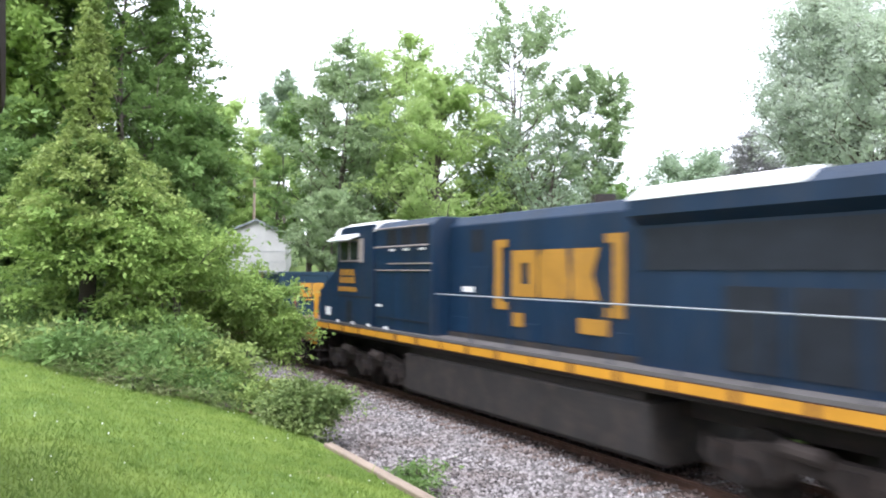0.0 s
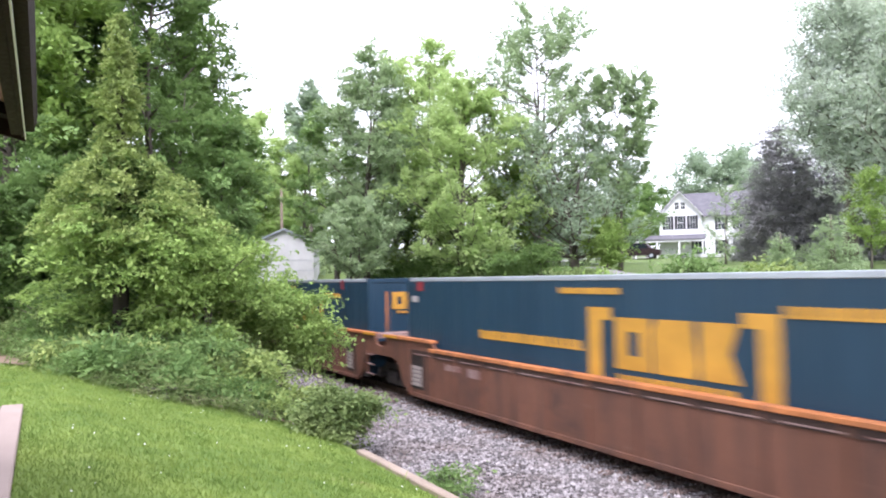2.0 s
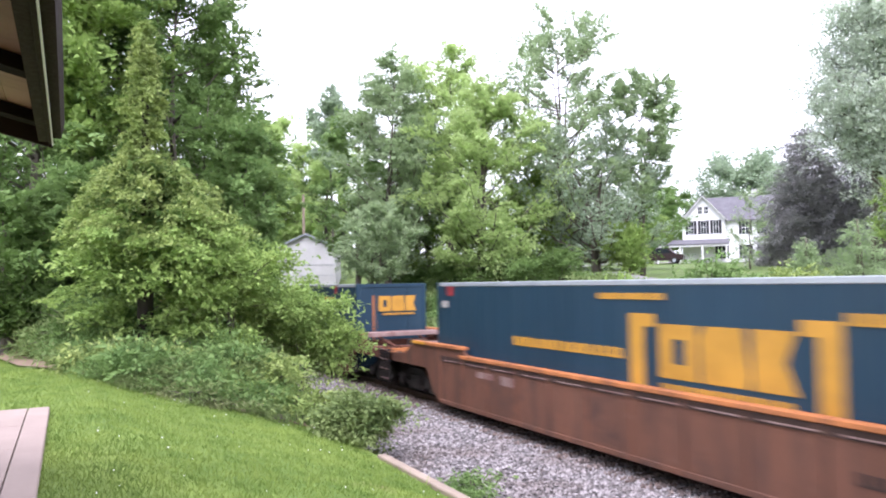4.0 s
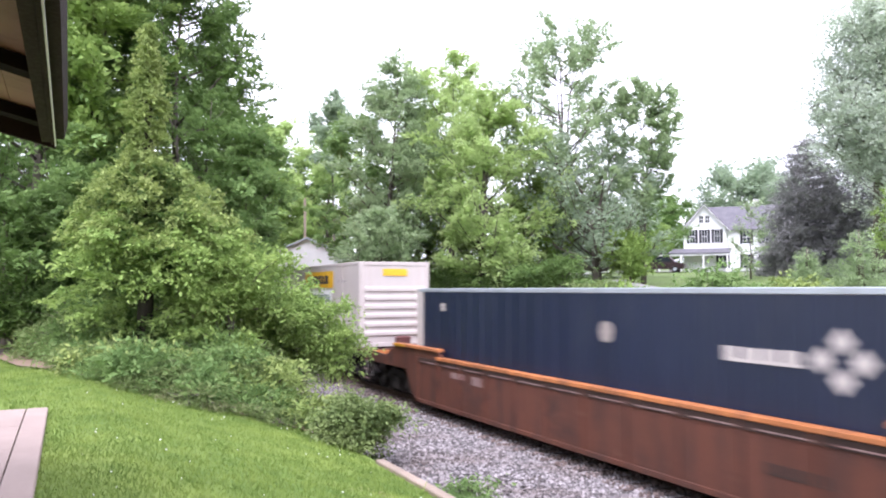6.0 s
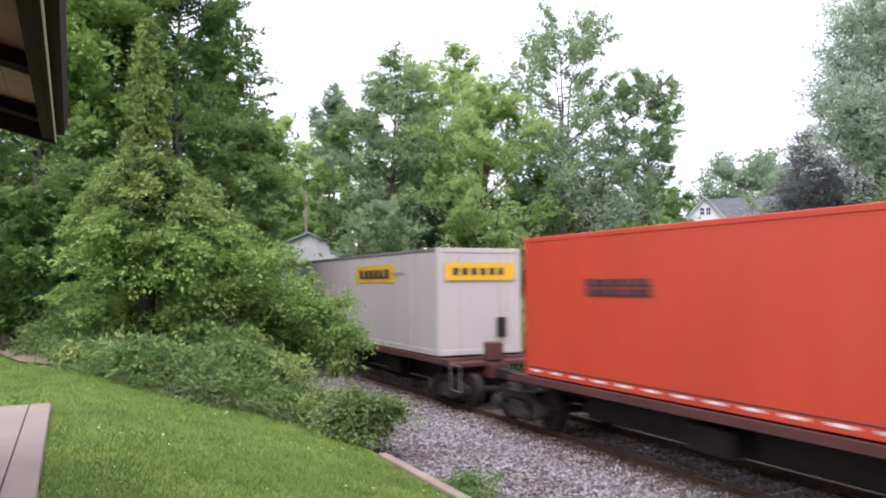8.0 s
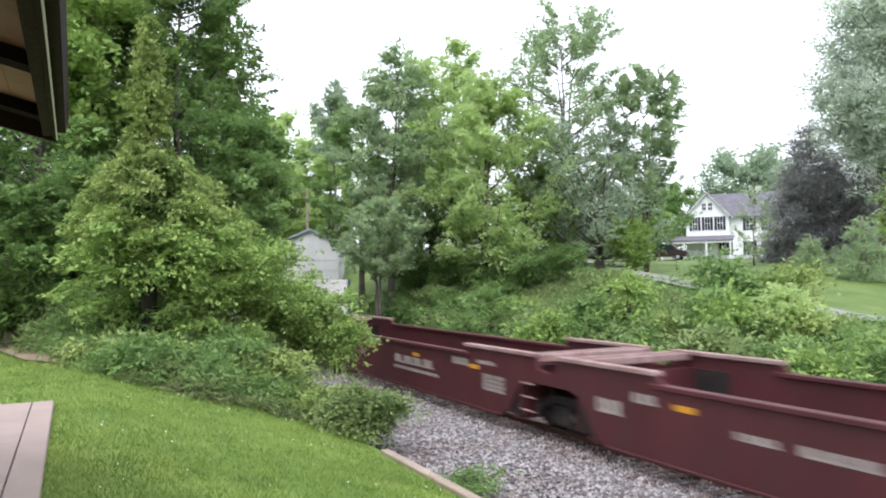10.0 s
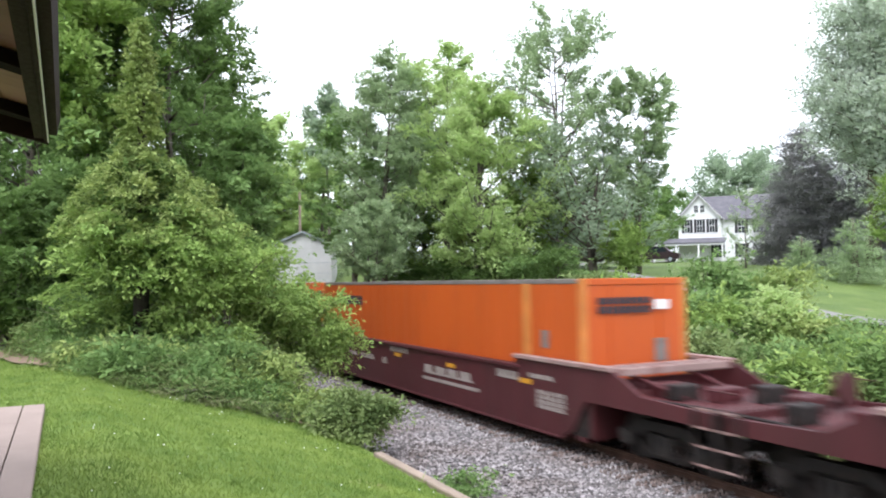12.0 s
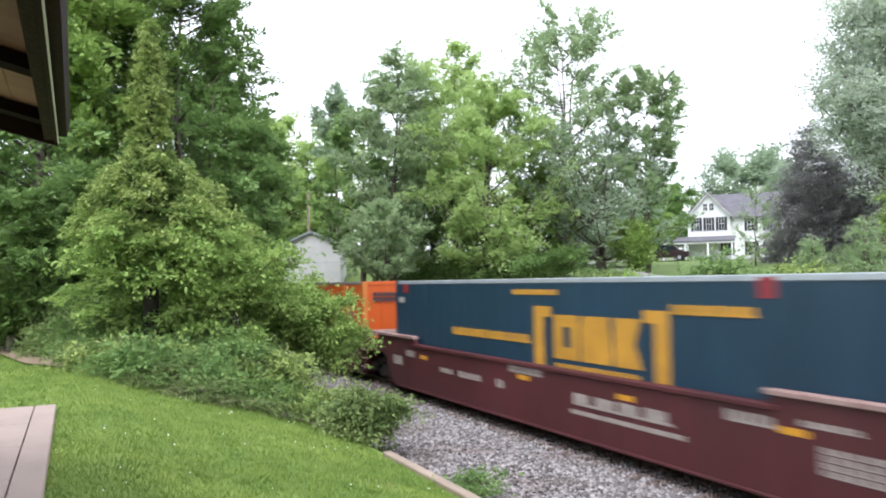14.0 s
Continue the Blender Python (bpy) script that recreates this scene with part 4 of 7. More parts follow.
def bogie(parent, x, base=1.75, r=0.42, heavy=False):
    """A two-axle freight truck at x under its car."""
    t = new("bogie")
    t.parent = parent
    t.matrix_basis = pose(x, 0, 0)
    for s in (-1, 1):
        yf, h = s * 1.02, base / 2
        bm = B()
        prism(bm, [(-h - 0.28, 0.38), (-h - 0.1, 0.36), (-h + 0.2, 0.46), (-0.42, 0.60), (0.42, 0.60), (h - 0.2, 0.46), (h + 0.1, 0.36), (h + 0.28, 0.38), (h + 0.28, 0.52), (h - 0.1, 0.60), (0.5, 0.76), (-0.5, 0.76), (-h + 0.1, 0.60), (-h - 0.28, 0.52)], 1, yf - 0.08, yf + 0.08)
        part("side_frame", bm, M["dark_metal"], t)
        bm = B()
        prism(bm, [(-h + 0.14, 0.40), (-0.48, 0.16), (0.48, 0.16), (h - 0.14, 0.40), (h - 0.14, 0.48), (0.40, 0.25), (-0.40, 0.25), (-h + 0.14, 0.48)], 1, yf - 0.07, yf + 0.07)
        part("tension_bar", bm, M["dark_metal"], t)
        for k in (-0.44, 0.36):
            bm = B()
            bx(bm, k, k + 0.08, yf - 0.075, yf + 0.075, 0.22, 0.64)
            part("frame_column", bm, M["dark_metal"], t)
        for a in (-h, h):
            bm = B()
            disc(bm, a, min(yf + s * 0.08, yf + s * 0.16), max(yf + s * 0.08, yf + s * 0.16), 0.42, 0.14, 12)
            part("bearing_cap", bm, M["grey_metal"], t)
        bm = B()
        for k in (-0.18, 0, 0.18):
            tube(bm, [(k, yf + s * 0.09, 0.22), (k, yf + s * 0.09, 0.56)], [0.07, 0.07], 8)
        part("spring", bm, M["grey_metal"], t)
    for a in (-base / 2, base / 2):
        bm = B()
        for s in (-1, 1):
            ya, yb = sorted((s * 0.69, s * 0.83))
            disc(bm, a, ya, yb, r, r, 24)
            ya, yb = sorted((s * 0.66, s * 0.70))
            disc(bm, a, ya, yb, r, r + 0.03, 24)
        tube(bm, [(a, -0.68, r), (a, 0.68, r)], [0.09, 0.09], 10)
        part("wheelset", bm, M["dark_metal"], t, "dark steel wheelset with worn treads")
    bm = B()
    bx(bm, -0.2, 0.2, -1.0, 1.0, 0.42, 0.72, 0.02)
    part("bolster", bm, M["dark_metal"], t)
    return t


def well_car(q, paint, chord, label, lead_end, trail_end, group, marks="", sill=1.42, step=0.2, reflect=True):
    """One well unit, q at the front of its container space. Ends: 'coupler' (own bogie), 'shared' (bogie of its own joint), 'joint' (rests on the neighbour's)."""
    car = runs(root("well_car", label, "rail car", group), q)
    P, C = M[paint], M[chord]
    x0, x1, zb = -LEN - 0.35, 0.35, 0.17
    ends = {"coupler": 3.3, "shared": 1.15, "joint": 1.15}
    for s in (-1, 1):
        yo, yi = s * 1.50, s * 1.43
        ya, yb = sorted((yo, yi))
        bm = B()
        # side plate with its raised ends
        prism(bm, [(x0, 0.96), (x0 + 0.2, 0.74), (x0 + 0.45, 0.36), (x0 + 0.8, zb), (x1 - 0.8, zb), (x1 - 0.45, 0.36), (x1 - 0.2, 0.74), (x1, 0.96), (x1, sill + step), (x1 - 2.35, sill + step), (x1 - 2.6, sill), (x0 + 2.35, sill), (x0 + 2.1, sill + step), (x0, sill + step)], 1, ya, yb)
        part("side_plate", bm, P, car)
        for xl, xr in ((x0, x0 + 0.95), (x1 - 0.95, x1)):
            bm = B()
            bx(bm, xl, xr, min(s * 1.425, s * 1.40), max(s * 1.425, s * 1.40), zb + 0.1, 1.3)
            part("end_liner", bm, M["dark_metal"], car, "dark plate inside the well's end")
        bm = B()
        ya2, yb2 = sorted((s * 1.56, s * 1.36))
        bx(bm, x0 + 2.1, x1 - 2.35, ya2, yb2, sill - 0.07, sill + 0.012, 0.012)
        part("top_chord", bm, C, car, "scuffed top chord")
        for xa, xb in ((x1 - 2.5, x1 + (0.7 if lead_end == "coupler" else 0.6)), (x0 - (0.7 if trail_end == "coupler" else 0.6), x0 + 2.2)):
            bm = B()
            bx(bm, xa, xb, ya2, yb2, sill + step - 0.06, sill + step + 0.02, 0.012)
            part("end_chord", bm, M["ledge_pale"] if paint == "well_maroon" else C, car, "scuffed raised chord")
        bm = B()
        bx(bm, x0 + 0.85, x1 - 0.85, min(s * 1.40, s * 1.53), max(s * 1.40, s * 1.53), zb - 0.03, zb + (0.02 if paint == "well_maroon" else 0.07), 0.01)
        part("bottom_chord", bm, P, car)
        if paint != "well_maroon":
            for i in range(13):
                x = x0 + 0.9 + i * 1.24
                bm = B()
                bx(bm, x - 0.035, x + 0.035, min(yo, yo + s * 0.035), max(yo, yo + s * 0.035), zb + 0.07, sill - 0.07)
                part("side_stake", bm, P, car)
            # the chord's shadow on the side, put in as a dark rusty strip
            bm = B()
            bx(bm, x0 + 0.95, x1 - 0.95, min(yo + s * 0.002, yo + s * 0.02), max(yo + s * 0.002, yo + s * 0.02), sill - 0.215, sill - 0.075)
            band = part("under_chord_band", bm, M["well_band"], car, "dark rusty band painted as the chord's shadow")
            for i in range(12):
                bm = B()
                x = x0 + 1.2 + i * 1.24
                bx(bm, x, x + 0.95, min(yo + s * 0.022, yo + s * 0.034), max(yo + s * 0.022, yo + s * 0.034), sill - 0.185, sill - 0.165)
                part("stiffener", bm, M["ledge_pale"], band, "thin scuffed stiffener")
            for xa, xb, za, zb in ((-13.6, -12.9, 0.98, 1.12), (-12.5, -12.0, 0.92, 1.12)):
                bm = B()
                bx(bm, xa, xb, min(yo, yo + s * 0.006), max(yo, yo + s * 0.006), za, zb)
                part("paint_patch", bm, M["ledge_pale"], car, "pale patch of bare primer")
    # floor beams of the well
    for i in range(9):
        bm = B()
        x = x0 + 0.4 + i * (LEN / 8)
        bx(bm, x - 0.15, x + 0.15, -1.42, 1.42, zb, zb + 0.10)
        part("floor_beam", bm, P, car)
    # ends of the car
    for xe, out, kind in ((x1, 1, lead_end), (x0, -1, trail_end)):
        reach = ends[kind]
        top = sill + step
        bm = B()
        xa, xb = sorted((xe, xe + out * 0.08))
        bx(bm, xa, xb, -1.43, 1.43, zb + 0.1, top - 0.3)
        part("bulkhead", bm, P, car)
        xm = xe + out * (reach if kind == "coupler" else reach - 0.1)
        for s in (-1, 1):
            bm = B()
            ya, yb = sorted((s * 1.50, s * 1.43))
            if kind == "coupler":
                edge = [(xe, 0.95), (xe, top), (xe + out * 0.75, top - 0.05), (xe + out * 1.5, 1.22), (xm, 1.16), (xm, 0.95)]
            else:
                edge = [(xe, 0.95), (xe, top), (xe + out * 0.62, top), (xe + out * 0.7, top - 0.3), (xm, top - 0.36), (xm, 1.02), (xe + out * 0.3, 1.02)]
            prism(bm, edge[::out], 1, ya, yb)
            part("end_cheek", bm, P, car)
        bm = B()
        xa, xb = sorted((xe + out * 0.05, xm))
        bx(bm, xa, xb, -1.42, 1.42, 1.0, 1.10)
        bx(bm, min(xe + out * 0.4, xm), max(xe + out * 0.4, xm), -0.3, 0.3, 0.72, 1.0)
        part("end_platform", bm, P, car)
        if kind == "coupler":
            rb = random.Random(int(-q) + out)
            for k in range(5):
                bm = B()
                xk = xe + out * (0.9 + 0.5 * k)
                yk = rb.uniform(-1.0, 0.9)
                bx(bm, xk - 0.16, xk + 0.16, yk - rb.uniform(0.12, 0.35), yk + rb.uniform(0.12, 0.35), 1.10, 1.10 + rb.uniform(0.08, 0.32), 0.02)
                part("brake_box", bm, M["dark_metal"] if k % 2 else P, car)
            for sy in (-0.75, 0.75):
                bm = B()
                tube(bm, [(xe + out * 0.1, sy, top - 0.15), (xe + out * 1.6, sy * 0.8, 1.14)], [0.05, 0.05], 6)
                part("diagonal_brace", bm, P, car)
            bm = B()
            tube(bm, [(xe + out * 0.9, -1.35, 1.16), (xm - out * 0.1, -1.3, 1.2)], [0.03, 0.03], 6)
            part("brake_pipe", bm, M["dark_metal"], car)
        for k in range(2):
            bm = B()
            xk = xe + out * (0.2 + 0.4 * k)
            bx(bm, xk - 0.08, xk + 0.08, -1.42, 1.42, top - 0.16, top - 0.02, 0.01)
            part("cross_beam", bm, M["ledge_pale"], car, "pale scuffed cross beam")
        if kind == "coupler":
            bogie(car, xe + out * 1.55)
            bm = B()
            bx(bm, min(xm, xm + out * 0.55), max(xm, xm + out * 0.55), -0.12, 0.12, 0.72, 0.96, 0.02)
            bx(bm, min(xm + out * 0.35, xm + out * 0.62), max(xm + out * 0.35, xm + out * 0.62), -0.2, 0.2, 0.66, 1.02, 0.03)
            part("coupler", bm, M["dark_metal"], car, "dark knuckle coupler")
            bm = B()
            tube(bm, [(xm + out * 0.05, -0.45, 0.9), (xm + out * 0.2, -0.42, 0.55), (xm + out * 0.45, -0.36, 0.38), (xm + out * 0.62, -0.3, 0.5)], [0.025] * 4, 6)
            part("air_hose", bm, M["tyre"], car, "black brake hose")
            bm = B()
            prism(bm, [(-1.48, 0.98), (-1.48, 1.22), (1.48, 1.22), (1.48, 0.98)], 0, min(xm, xm - out * 0.1), max(xm, xm - out * 0.1))
            part("end_sill", bm, C, car)
            # ladder at the corner
            bm = B()
            for dx in (0.0, 0.42):
                xx = xm - out * (0.15 + dx)
                bx(bm, xx - 0.02, xx + 0.02, -1.58, -1.54, 0.35, 1.25)
            ladder = part("ladder", bm, M["dark_metal"], car)
            for z in (0.38, 0.66, 0.94, 1.22):
                bm = B()
                xa, xb = sorted((xm - out * 0.15, xm - out * 0.57))
                bx(bm, xa, xb, -1.575, -1.545, z, z + 0.03)
                part("rung", bm, M["ledge_pale"], ladder, "pale worn rung")
            for sy in (-1.47, 1.47):
                bm = B()
                tube(bm, [(xm - out * 0.12, sy, 1.16), (xm - out * 0.12, sy, 1.52), (xm - out * 0.5, sy, 1.52), (xm - out * 0.5, sy, 1.16)], [0.016] * 4, 6)
                part("grab_iron", bm, P, car)
            if out < 0:
                bm = B()
                prism(bm, [(0.8 + 0.26 * math.cos(k * 0.5236), 1.45 + 0.26 * math.sin(k * 0.5236)) for k in range(12)], 0, min(xm - out * 0.55, xm - out * 0.47), max(xm - out * 0.55, xm - out * 0.47))
                part("brake_wheel", bm, P if paint == "well_maroon" else M["well_orange"], car, "hand-brake wheel")
        elif kind == "shared":
            bogie(car, xe + out * 1.03, 1.75)
        if kind != "coupler" and out > 0:
            for z in (0.42, 0.70, 0.98):
                bm = B()
                bx(bm, xe + 0.12, xe + 0.62, -1.56, -1.52, z, z + 0.028)
                part("step_rung", bm, M["ledge_pale"], car, "pale worn rung")
            bm = B()
            bx(bm, xe + 0.09, xe + 0.12, -1.56, -1.50, 0.40, 1.1)
            part("step_stile", bm, P, car)
        if reflect and paint != "well_maroon":
            bm = B()
            xa, xb = sorted((xe - out * 0.1, xe + out * 0.75))
            bx(bm, xa, xb, -1.567, -1.562, sill + step - 0.055, sill + step + 0.015)
            part("yellow_stripe", bm, M["yellow"], car, "yellow reflective stripe")
    y = -1.50
    if marks == "maroon":
        bm = B()
        bars(bm, -6.7, -4.0, y, 0.78, 1.04, 4)
        bx(bm, -6.8, -3.75, y - 0.006, y, 0.62, 0.70)
        part("side_logo", bm, M["letter_white"], car, "faded white block mark")
        for a, b, za, zb_, k, rw in ((-11.55, -10.4, 0.80, 0.97, 4, 1), (-12.65, -11.9, 0.82, 0.96, 4, 1), (-9.7, -9.35, 0.77, 0.98, 2, 1), (-9.1, -7.8, 1.18, 1.34, 6, 2), (-2.9, -2.0, 1.08, 1.28, 5, 1), (-1.3, -0.3, 0.62, 1.0, 5, 4), (-1.6, -0.7, 1.2, 1.3, 5, 1), (-15.9, -15.2, 0.75, 1.05, 4, 1), (-14.9, -14.3, 1.05, 1.25, 3, 1)):
            bm = B()
            bars(bm, a, b, y, za, zb_, k, rows=rw)
            part("side_lettering", bm, M["letter_white"], car, "faded white bars of lettering")
        for a in (-13.9, -8.75, -5.4, -1.95):
            bm = B()
            bx(bm, a, a + 0.45, y - 0.006, y, 1.06, 1.16)
            part("reflector", bm, M["yellow"], car)
    elif marks == "plates":
        for a in (x0 + 0.95, x1 - 1.7):
            bm = B()
            bx(bm, a, a + 0.75, y - 0.012, y, 0.35, 1.25)
            plate = part("stencil_panel", bm, M["dark_metal"], car, "black stencil panel with white bars")
            bm = B()
            bars(bm, a + 0.08, a + 0.67, y - 0.013, 0.42, 0.95, 8, rows=5)
            part("stencil_lettering", bm, M["letter_white"], plate)
    else:
        bm = B()
        bars(bm, -4.0, -3.0, y, 0.65, 0.85, 6)
        part("side_lettering", bm, M["well_band"], car, "rust-stained bars of lettering")
    return car


def spine_car(q, label, lead_end, trail_end, group, rails="whole"):
    car = runs(root("spine_car", label, "rail car", group), q)
    P = M["spine_brown"]
    xa, xb = -LEN - 0.55, 0.55
    bm = B()
    prism(bm, [(xa - 0.5, 0.72), (xa + 2.6, 0.72), (xa + 3.4, 0.42), (xb - 3.4, 0.42), (xb - 2.6, 0.72), (xb + 0.5, 0.72), (xb + 0.5, 1.06), (xa - 0.5, 1.06)], 1, -0.28, 0.28)
    part("centre_sill", bm, P, car)
    for s in (-1, 1):
        ya, yb = sorted((s * 1.33, s * 1.22))
        for ra, rb in ((xa, xb),) if rails == "whole" else ((xa, xa + 3.4), (xb - 1.6, xb)):
            bm = B()
            bx(bm, ra, rb, ya, yb, 1.04, 1.20, 0.01)
            part("side_rail", bm, P, car)
    for i in range(8) if rails == "whole" else (0, 1, 7):
        x = xa + 0.3 + i * (xb - xa - 0.6) / 7
        bm = B()
        prism(bm, [(-1.3, 1.06), (-0.28, 0.8), (0.28, 0.8), (1.3, 1.06), (1.3, 1.19), (-1.3, 1.19)], 0, x - 0.12, x + 0.12)
        part("outrigger", bm, P, car)
    for i in range(3):
        bm = B()
        x = -4.2 - i * 3.6
        bx(bm, x - 0.55, x + 0.55, -0.85, -0.3, 0.38, 0.85, 0.03)
        part("brake_box", bm, M["dark_metal"], car)
    for xe, out, kind in ((xb, 1, lead_end), (xa, -1, trail_end)):
        if kind != "joint":
            bogie(car, xe + out * (0.1 if kind == "shared" else -0.5), 1.75)
        bm = B()
        bx(bm, min(xe - out * 1.2, xe + out * 0.25), max(xe - out * 1.2, xe + out * 0.25), -1.3, 1.3, 1.0, 1.12, 0.02)
        part("end_platform", bm, P, car)
        bm = B()
        bx(bm, min(xe + out * 0.02, xe + out * 0.28), max(xe + out * 0.02, xe + out * 0.28), -0.25, 0.25, 1.12, 1.62, 0.04)
        part("hitch_stanchion", bm, P, car)
        if kind == "coupler":
            bm = B()
            bx(bm, min(xe + out * 0.4, xe + out * 1.5), max(xe + out * 0.4, xe + out * 1.5), -0.13, 0.13, 0.72, 0.96, 0.02)
            part("coupler", bm, M["dark_metal"], car, "dark knuckle coupler")
            bm = B()
            tube(bm, [(xe + out * 0.2, -1.3, 0.45), (xe + out * 0.2, -1.3, 1.1), (xe + out * 0.75, -1.3, 1.1), (xe + out * 0.75, -1.3, 0.45), (xe + out * 0.2, -1.3, 0.45)], [0.02] * 5, 6)
            part("step", bm, M["bright_steel"], car)
    bm = B()
    wide = 0.42 if rails == "whole" else 0.95
    bx(bm, -LEN + (0.9 if rails == "whole" else 2.9), -0.9 if rails == "whole" else -1.3, -wide, wide, 0.36, 0.98 if rails == "whole" else 1.18, 0.03)
    part("centre_sill", bm, M["dark_metal"], car, "deep dark centre sill")
    return car


def locomotive(q):
    """A six-axle diesel, q at its cab end; it runs long hood first."""
    lo = runs(root("locomotive", "dark blue diesel locomotive with yellow sill stripe", "locomotive"), q)
    BL, G, D = M["blue_loco"], M["grey_metal"], M["dark_metal"]
    L = 22.3
    bm = B()
    bx(bm, 0.15, L - 0.15, -1.45, 1.45, 1.38, 1.52, 0.02)
    bx(bm, 0.3, L - 0.3, -0.6, 0.6, 0.95, 1.38)
    part("underframe", bm, D, lo)
    for s in (-1, 1):
        ya, yb = sorted((s * 1.53, s * 1.45))
        bm = B()
        bx(bm, 0.1, L - 0.1, ya, yb, 1.46, 1.66, 0.012)
        sill = part("side_sill", bm, M["well_rust"], lo, "rusty side sill")
        bm = B()
        bx(bm, 0.1, L - 0.1, min(s * 1.535, s * 0.8), max(s * 1.535, s * 0.8), 1.664, 1.73)
        part("walkway", bm, M["step_grey"], lo, "light grey walkway edge")
        for i in range(19):
            bm = B()
            xa = 0.2 + i * 1.155
            bx(bm, xa, xa + (1.02 if i % 3 else 1.08), min(s * 1.537, s * 1.531), max(s * 1.537, s * 1.531), 1.49, 1.645)
            part("yellow_stripe", bm, M["yellow"], sill, "yellow sill stripe")
        for i in (3, 5, 7, 9):
            bm = B()
            bx(bm, 0.3 + i * 0.55, 0.52 + i * 0.55, min(s * 1.54, s * 1.531), max(s * 1.54, s * 1.531), 1.735, 1.81)
            part("sill_mark", bm, M["white_paint"], lo)
    # fuel tank
    bm = B()
    prism(bm, [(-1.40, 0.32), (-1.10, 0.18), (1.10, 0.18), (1.40, 0.32), (1.40, 1.20), (-1.40, 1.20)], 0, 6.2, 14.6)
    bmesh.ops.bevel(bm, geom=list(bm.edges), offset=0.03, segments=1, affect="EDGES")
    part("fuel_tank", bm, G, lo, "long grey fuel tank")
    bm = B()
    bx(bm, 6.4, 14.4, -1.3, 1.3, 1.2, 1.38)
    part("tank_saddle", bm, D, lo)
    # two three-axle trucks
    for xc in (3.4, 18.2):
        t = new("bogie")
        t.parent = lo
        t.matrix_basis = pose(xc, 0, 0)
        for s in (-1, 1):
            bm = B()
            yf = s * 1.12
            prism(bm, [(-2.75, 0.62), (-2.45, 0.34), (-2.0, 0.30), (-1.55, 0.40), (-1.2, 0.66), (-0.75, 0.66), (-0.42, 0.36), (0.42, 0.36), (0.75, 0.66), (1.2, 0.66), (1.55, 0.40), (2.0, 0.30), (2.45, 0.34), (2.75, 0.62), (2.7, 0.84), (2.1, 0.90), (1.3, 1.02), (0.6, 0.92), (-0.6, 0.92), (-1.3, 1.02), (-2.1, 0.90), (-2.7, 0.84)], 1, yf - 0.1, yf + 0.1)
            part("side_frame", bm, M["truck_brown"], t, "dusty brown cast frame")
            for a in (-1.95, 0, 1.95):
                bm = B()
                ya, yb = sorted((yf + s * 0.1, yf + s * 0.24))
                disc(bm, a, ya, yb, 0.53, 0.2, 14)
                part("bearing_cap", bm, D, t)
                for k in (-0.42, 0.42):
                    bm = B()
                    tube(bm, [(a + k, yf + s * 0.15, 0.52), (a + k * 0.95, yf + s * 0.15, 0.86)], [0.10, 0.10], 8)
                    part("spring", bm, D, t)
            for a in (-1.0, 1.0):
                bm = B()
                tube(bm, [(a - 0.28, yf + s * 0.2, 0.98), (a + 0.28, yf + s * 0.2, 0.94)], [0.12, 0.12], 10)
                part("brake_cylinder", bm, M["truck_brown"], t)
            bm = B()
            tube(bm, [(-2.6, yf + s * 0.16, 0.95), (-2.5, yf + s * 0.16, 0.5), (-2.62, yf + s * 0.1, 0.14)], [0.03] * 3, 6)
            part("sand_pipe", bm, D, t)
        for a in (-1.95, 0, 1.95):
            bm = B()
            for s in (-1, 1):
                ya, yb = sorted((s * 0.69, s * 0.83))
                disc(bm, a, ya, yb, 0.53, 0.53, 26)
            tube(bm, [(a, -0.68, 0.53), (a, 0.68, 0.53)], [0.12, 0.12], 10)
            part("wheelset", bm, D, t, "dark steel wheelset")
    # cab with nose
    bm = B()
    prism(bm, [(1.75, 1.70), (4.4, 1.70), (4.4, 4.52), (2.1, 4.52), (1.75, 4.0), (1.75, 3.1)], 1, -1.47, 1.47)
    bmesh.ops.bevel(bm, geom=list(bm.edges), offset=0.05, segments=2, affect="EDGES")
    cab = part("cab", bm, BL, lo)
    # the sky's sheen on the cab roof, put in as white paint
    bm = B()
    prism(bm, [(-1.35, 4.50), (-1.47, 4.32), (1.47, 4.32), (1.35, 4.50), (0.9, 4.66), (-0.9, 4.66)], 0, 1.55, 4.45)
    part("cab_roof", bm, M["white_paint"], cab, "cab roof whitened for its sky sheen")
    bm = B()
    prism(bm, [(-1.50, 4.22), (-1.85, 4.10), (-1.85, 4.14), (-1.50, 4.30)], 0, 1.9, 3.5)
    part("sun_visor", bm, M["white_paint"], cab, "white side visor")
    for xa, xb in ((2.05, 2.7), (2.78, 3.4)):
        bm = B()
        bx(bm, xa, xb, -1.482, -1.471, 3.55, 4.1)
        w = part("side_window", bm, M["glass"], cab)
        for name, a, b, za, zb in (("window_post", xa - 0.04, xa, 3.51, 4.14), ("window_post", xb, xb + 0.04, 3.51, 4.14), ("window_rail", xa, xb, 3.51, 3.55), ("window_rail", xa, xb, 4.10, 4.14)):
            bm = B()
            bx(bm, a, b, -1.49, -1.471, za, zb)
            part(name, bm, M["letter_white"], w)
    bm = B()
    bx(bm, 3.45, 3.72, -1.50, -1.471, 3.48, 4.15)
    part("cab_pillar", bm, M["letter_white"], cab)
    for s in (-0.72, 0.72):
        bm = B()
        bx(bm, 1.735, 1.748, s - 0.55, s + 0.55, 3.42, 3.92)
        part("windscreen", bm, M["glass"], cab)
    bm = B()
    prism(bm, [(0.55, 1.70), (1.76, 1.70), (1.76, 3.12), (1.2, 2.95), (0.55, 2.55)], 1, -1.2, 1.2)
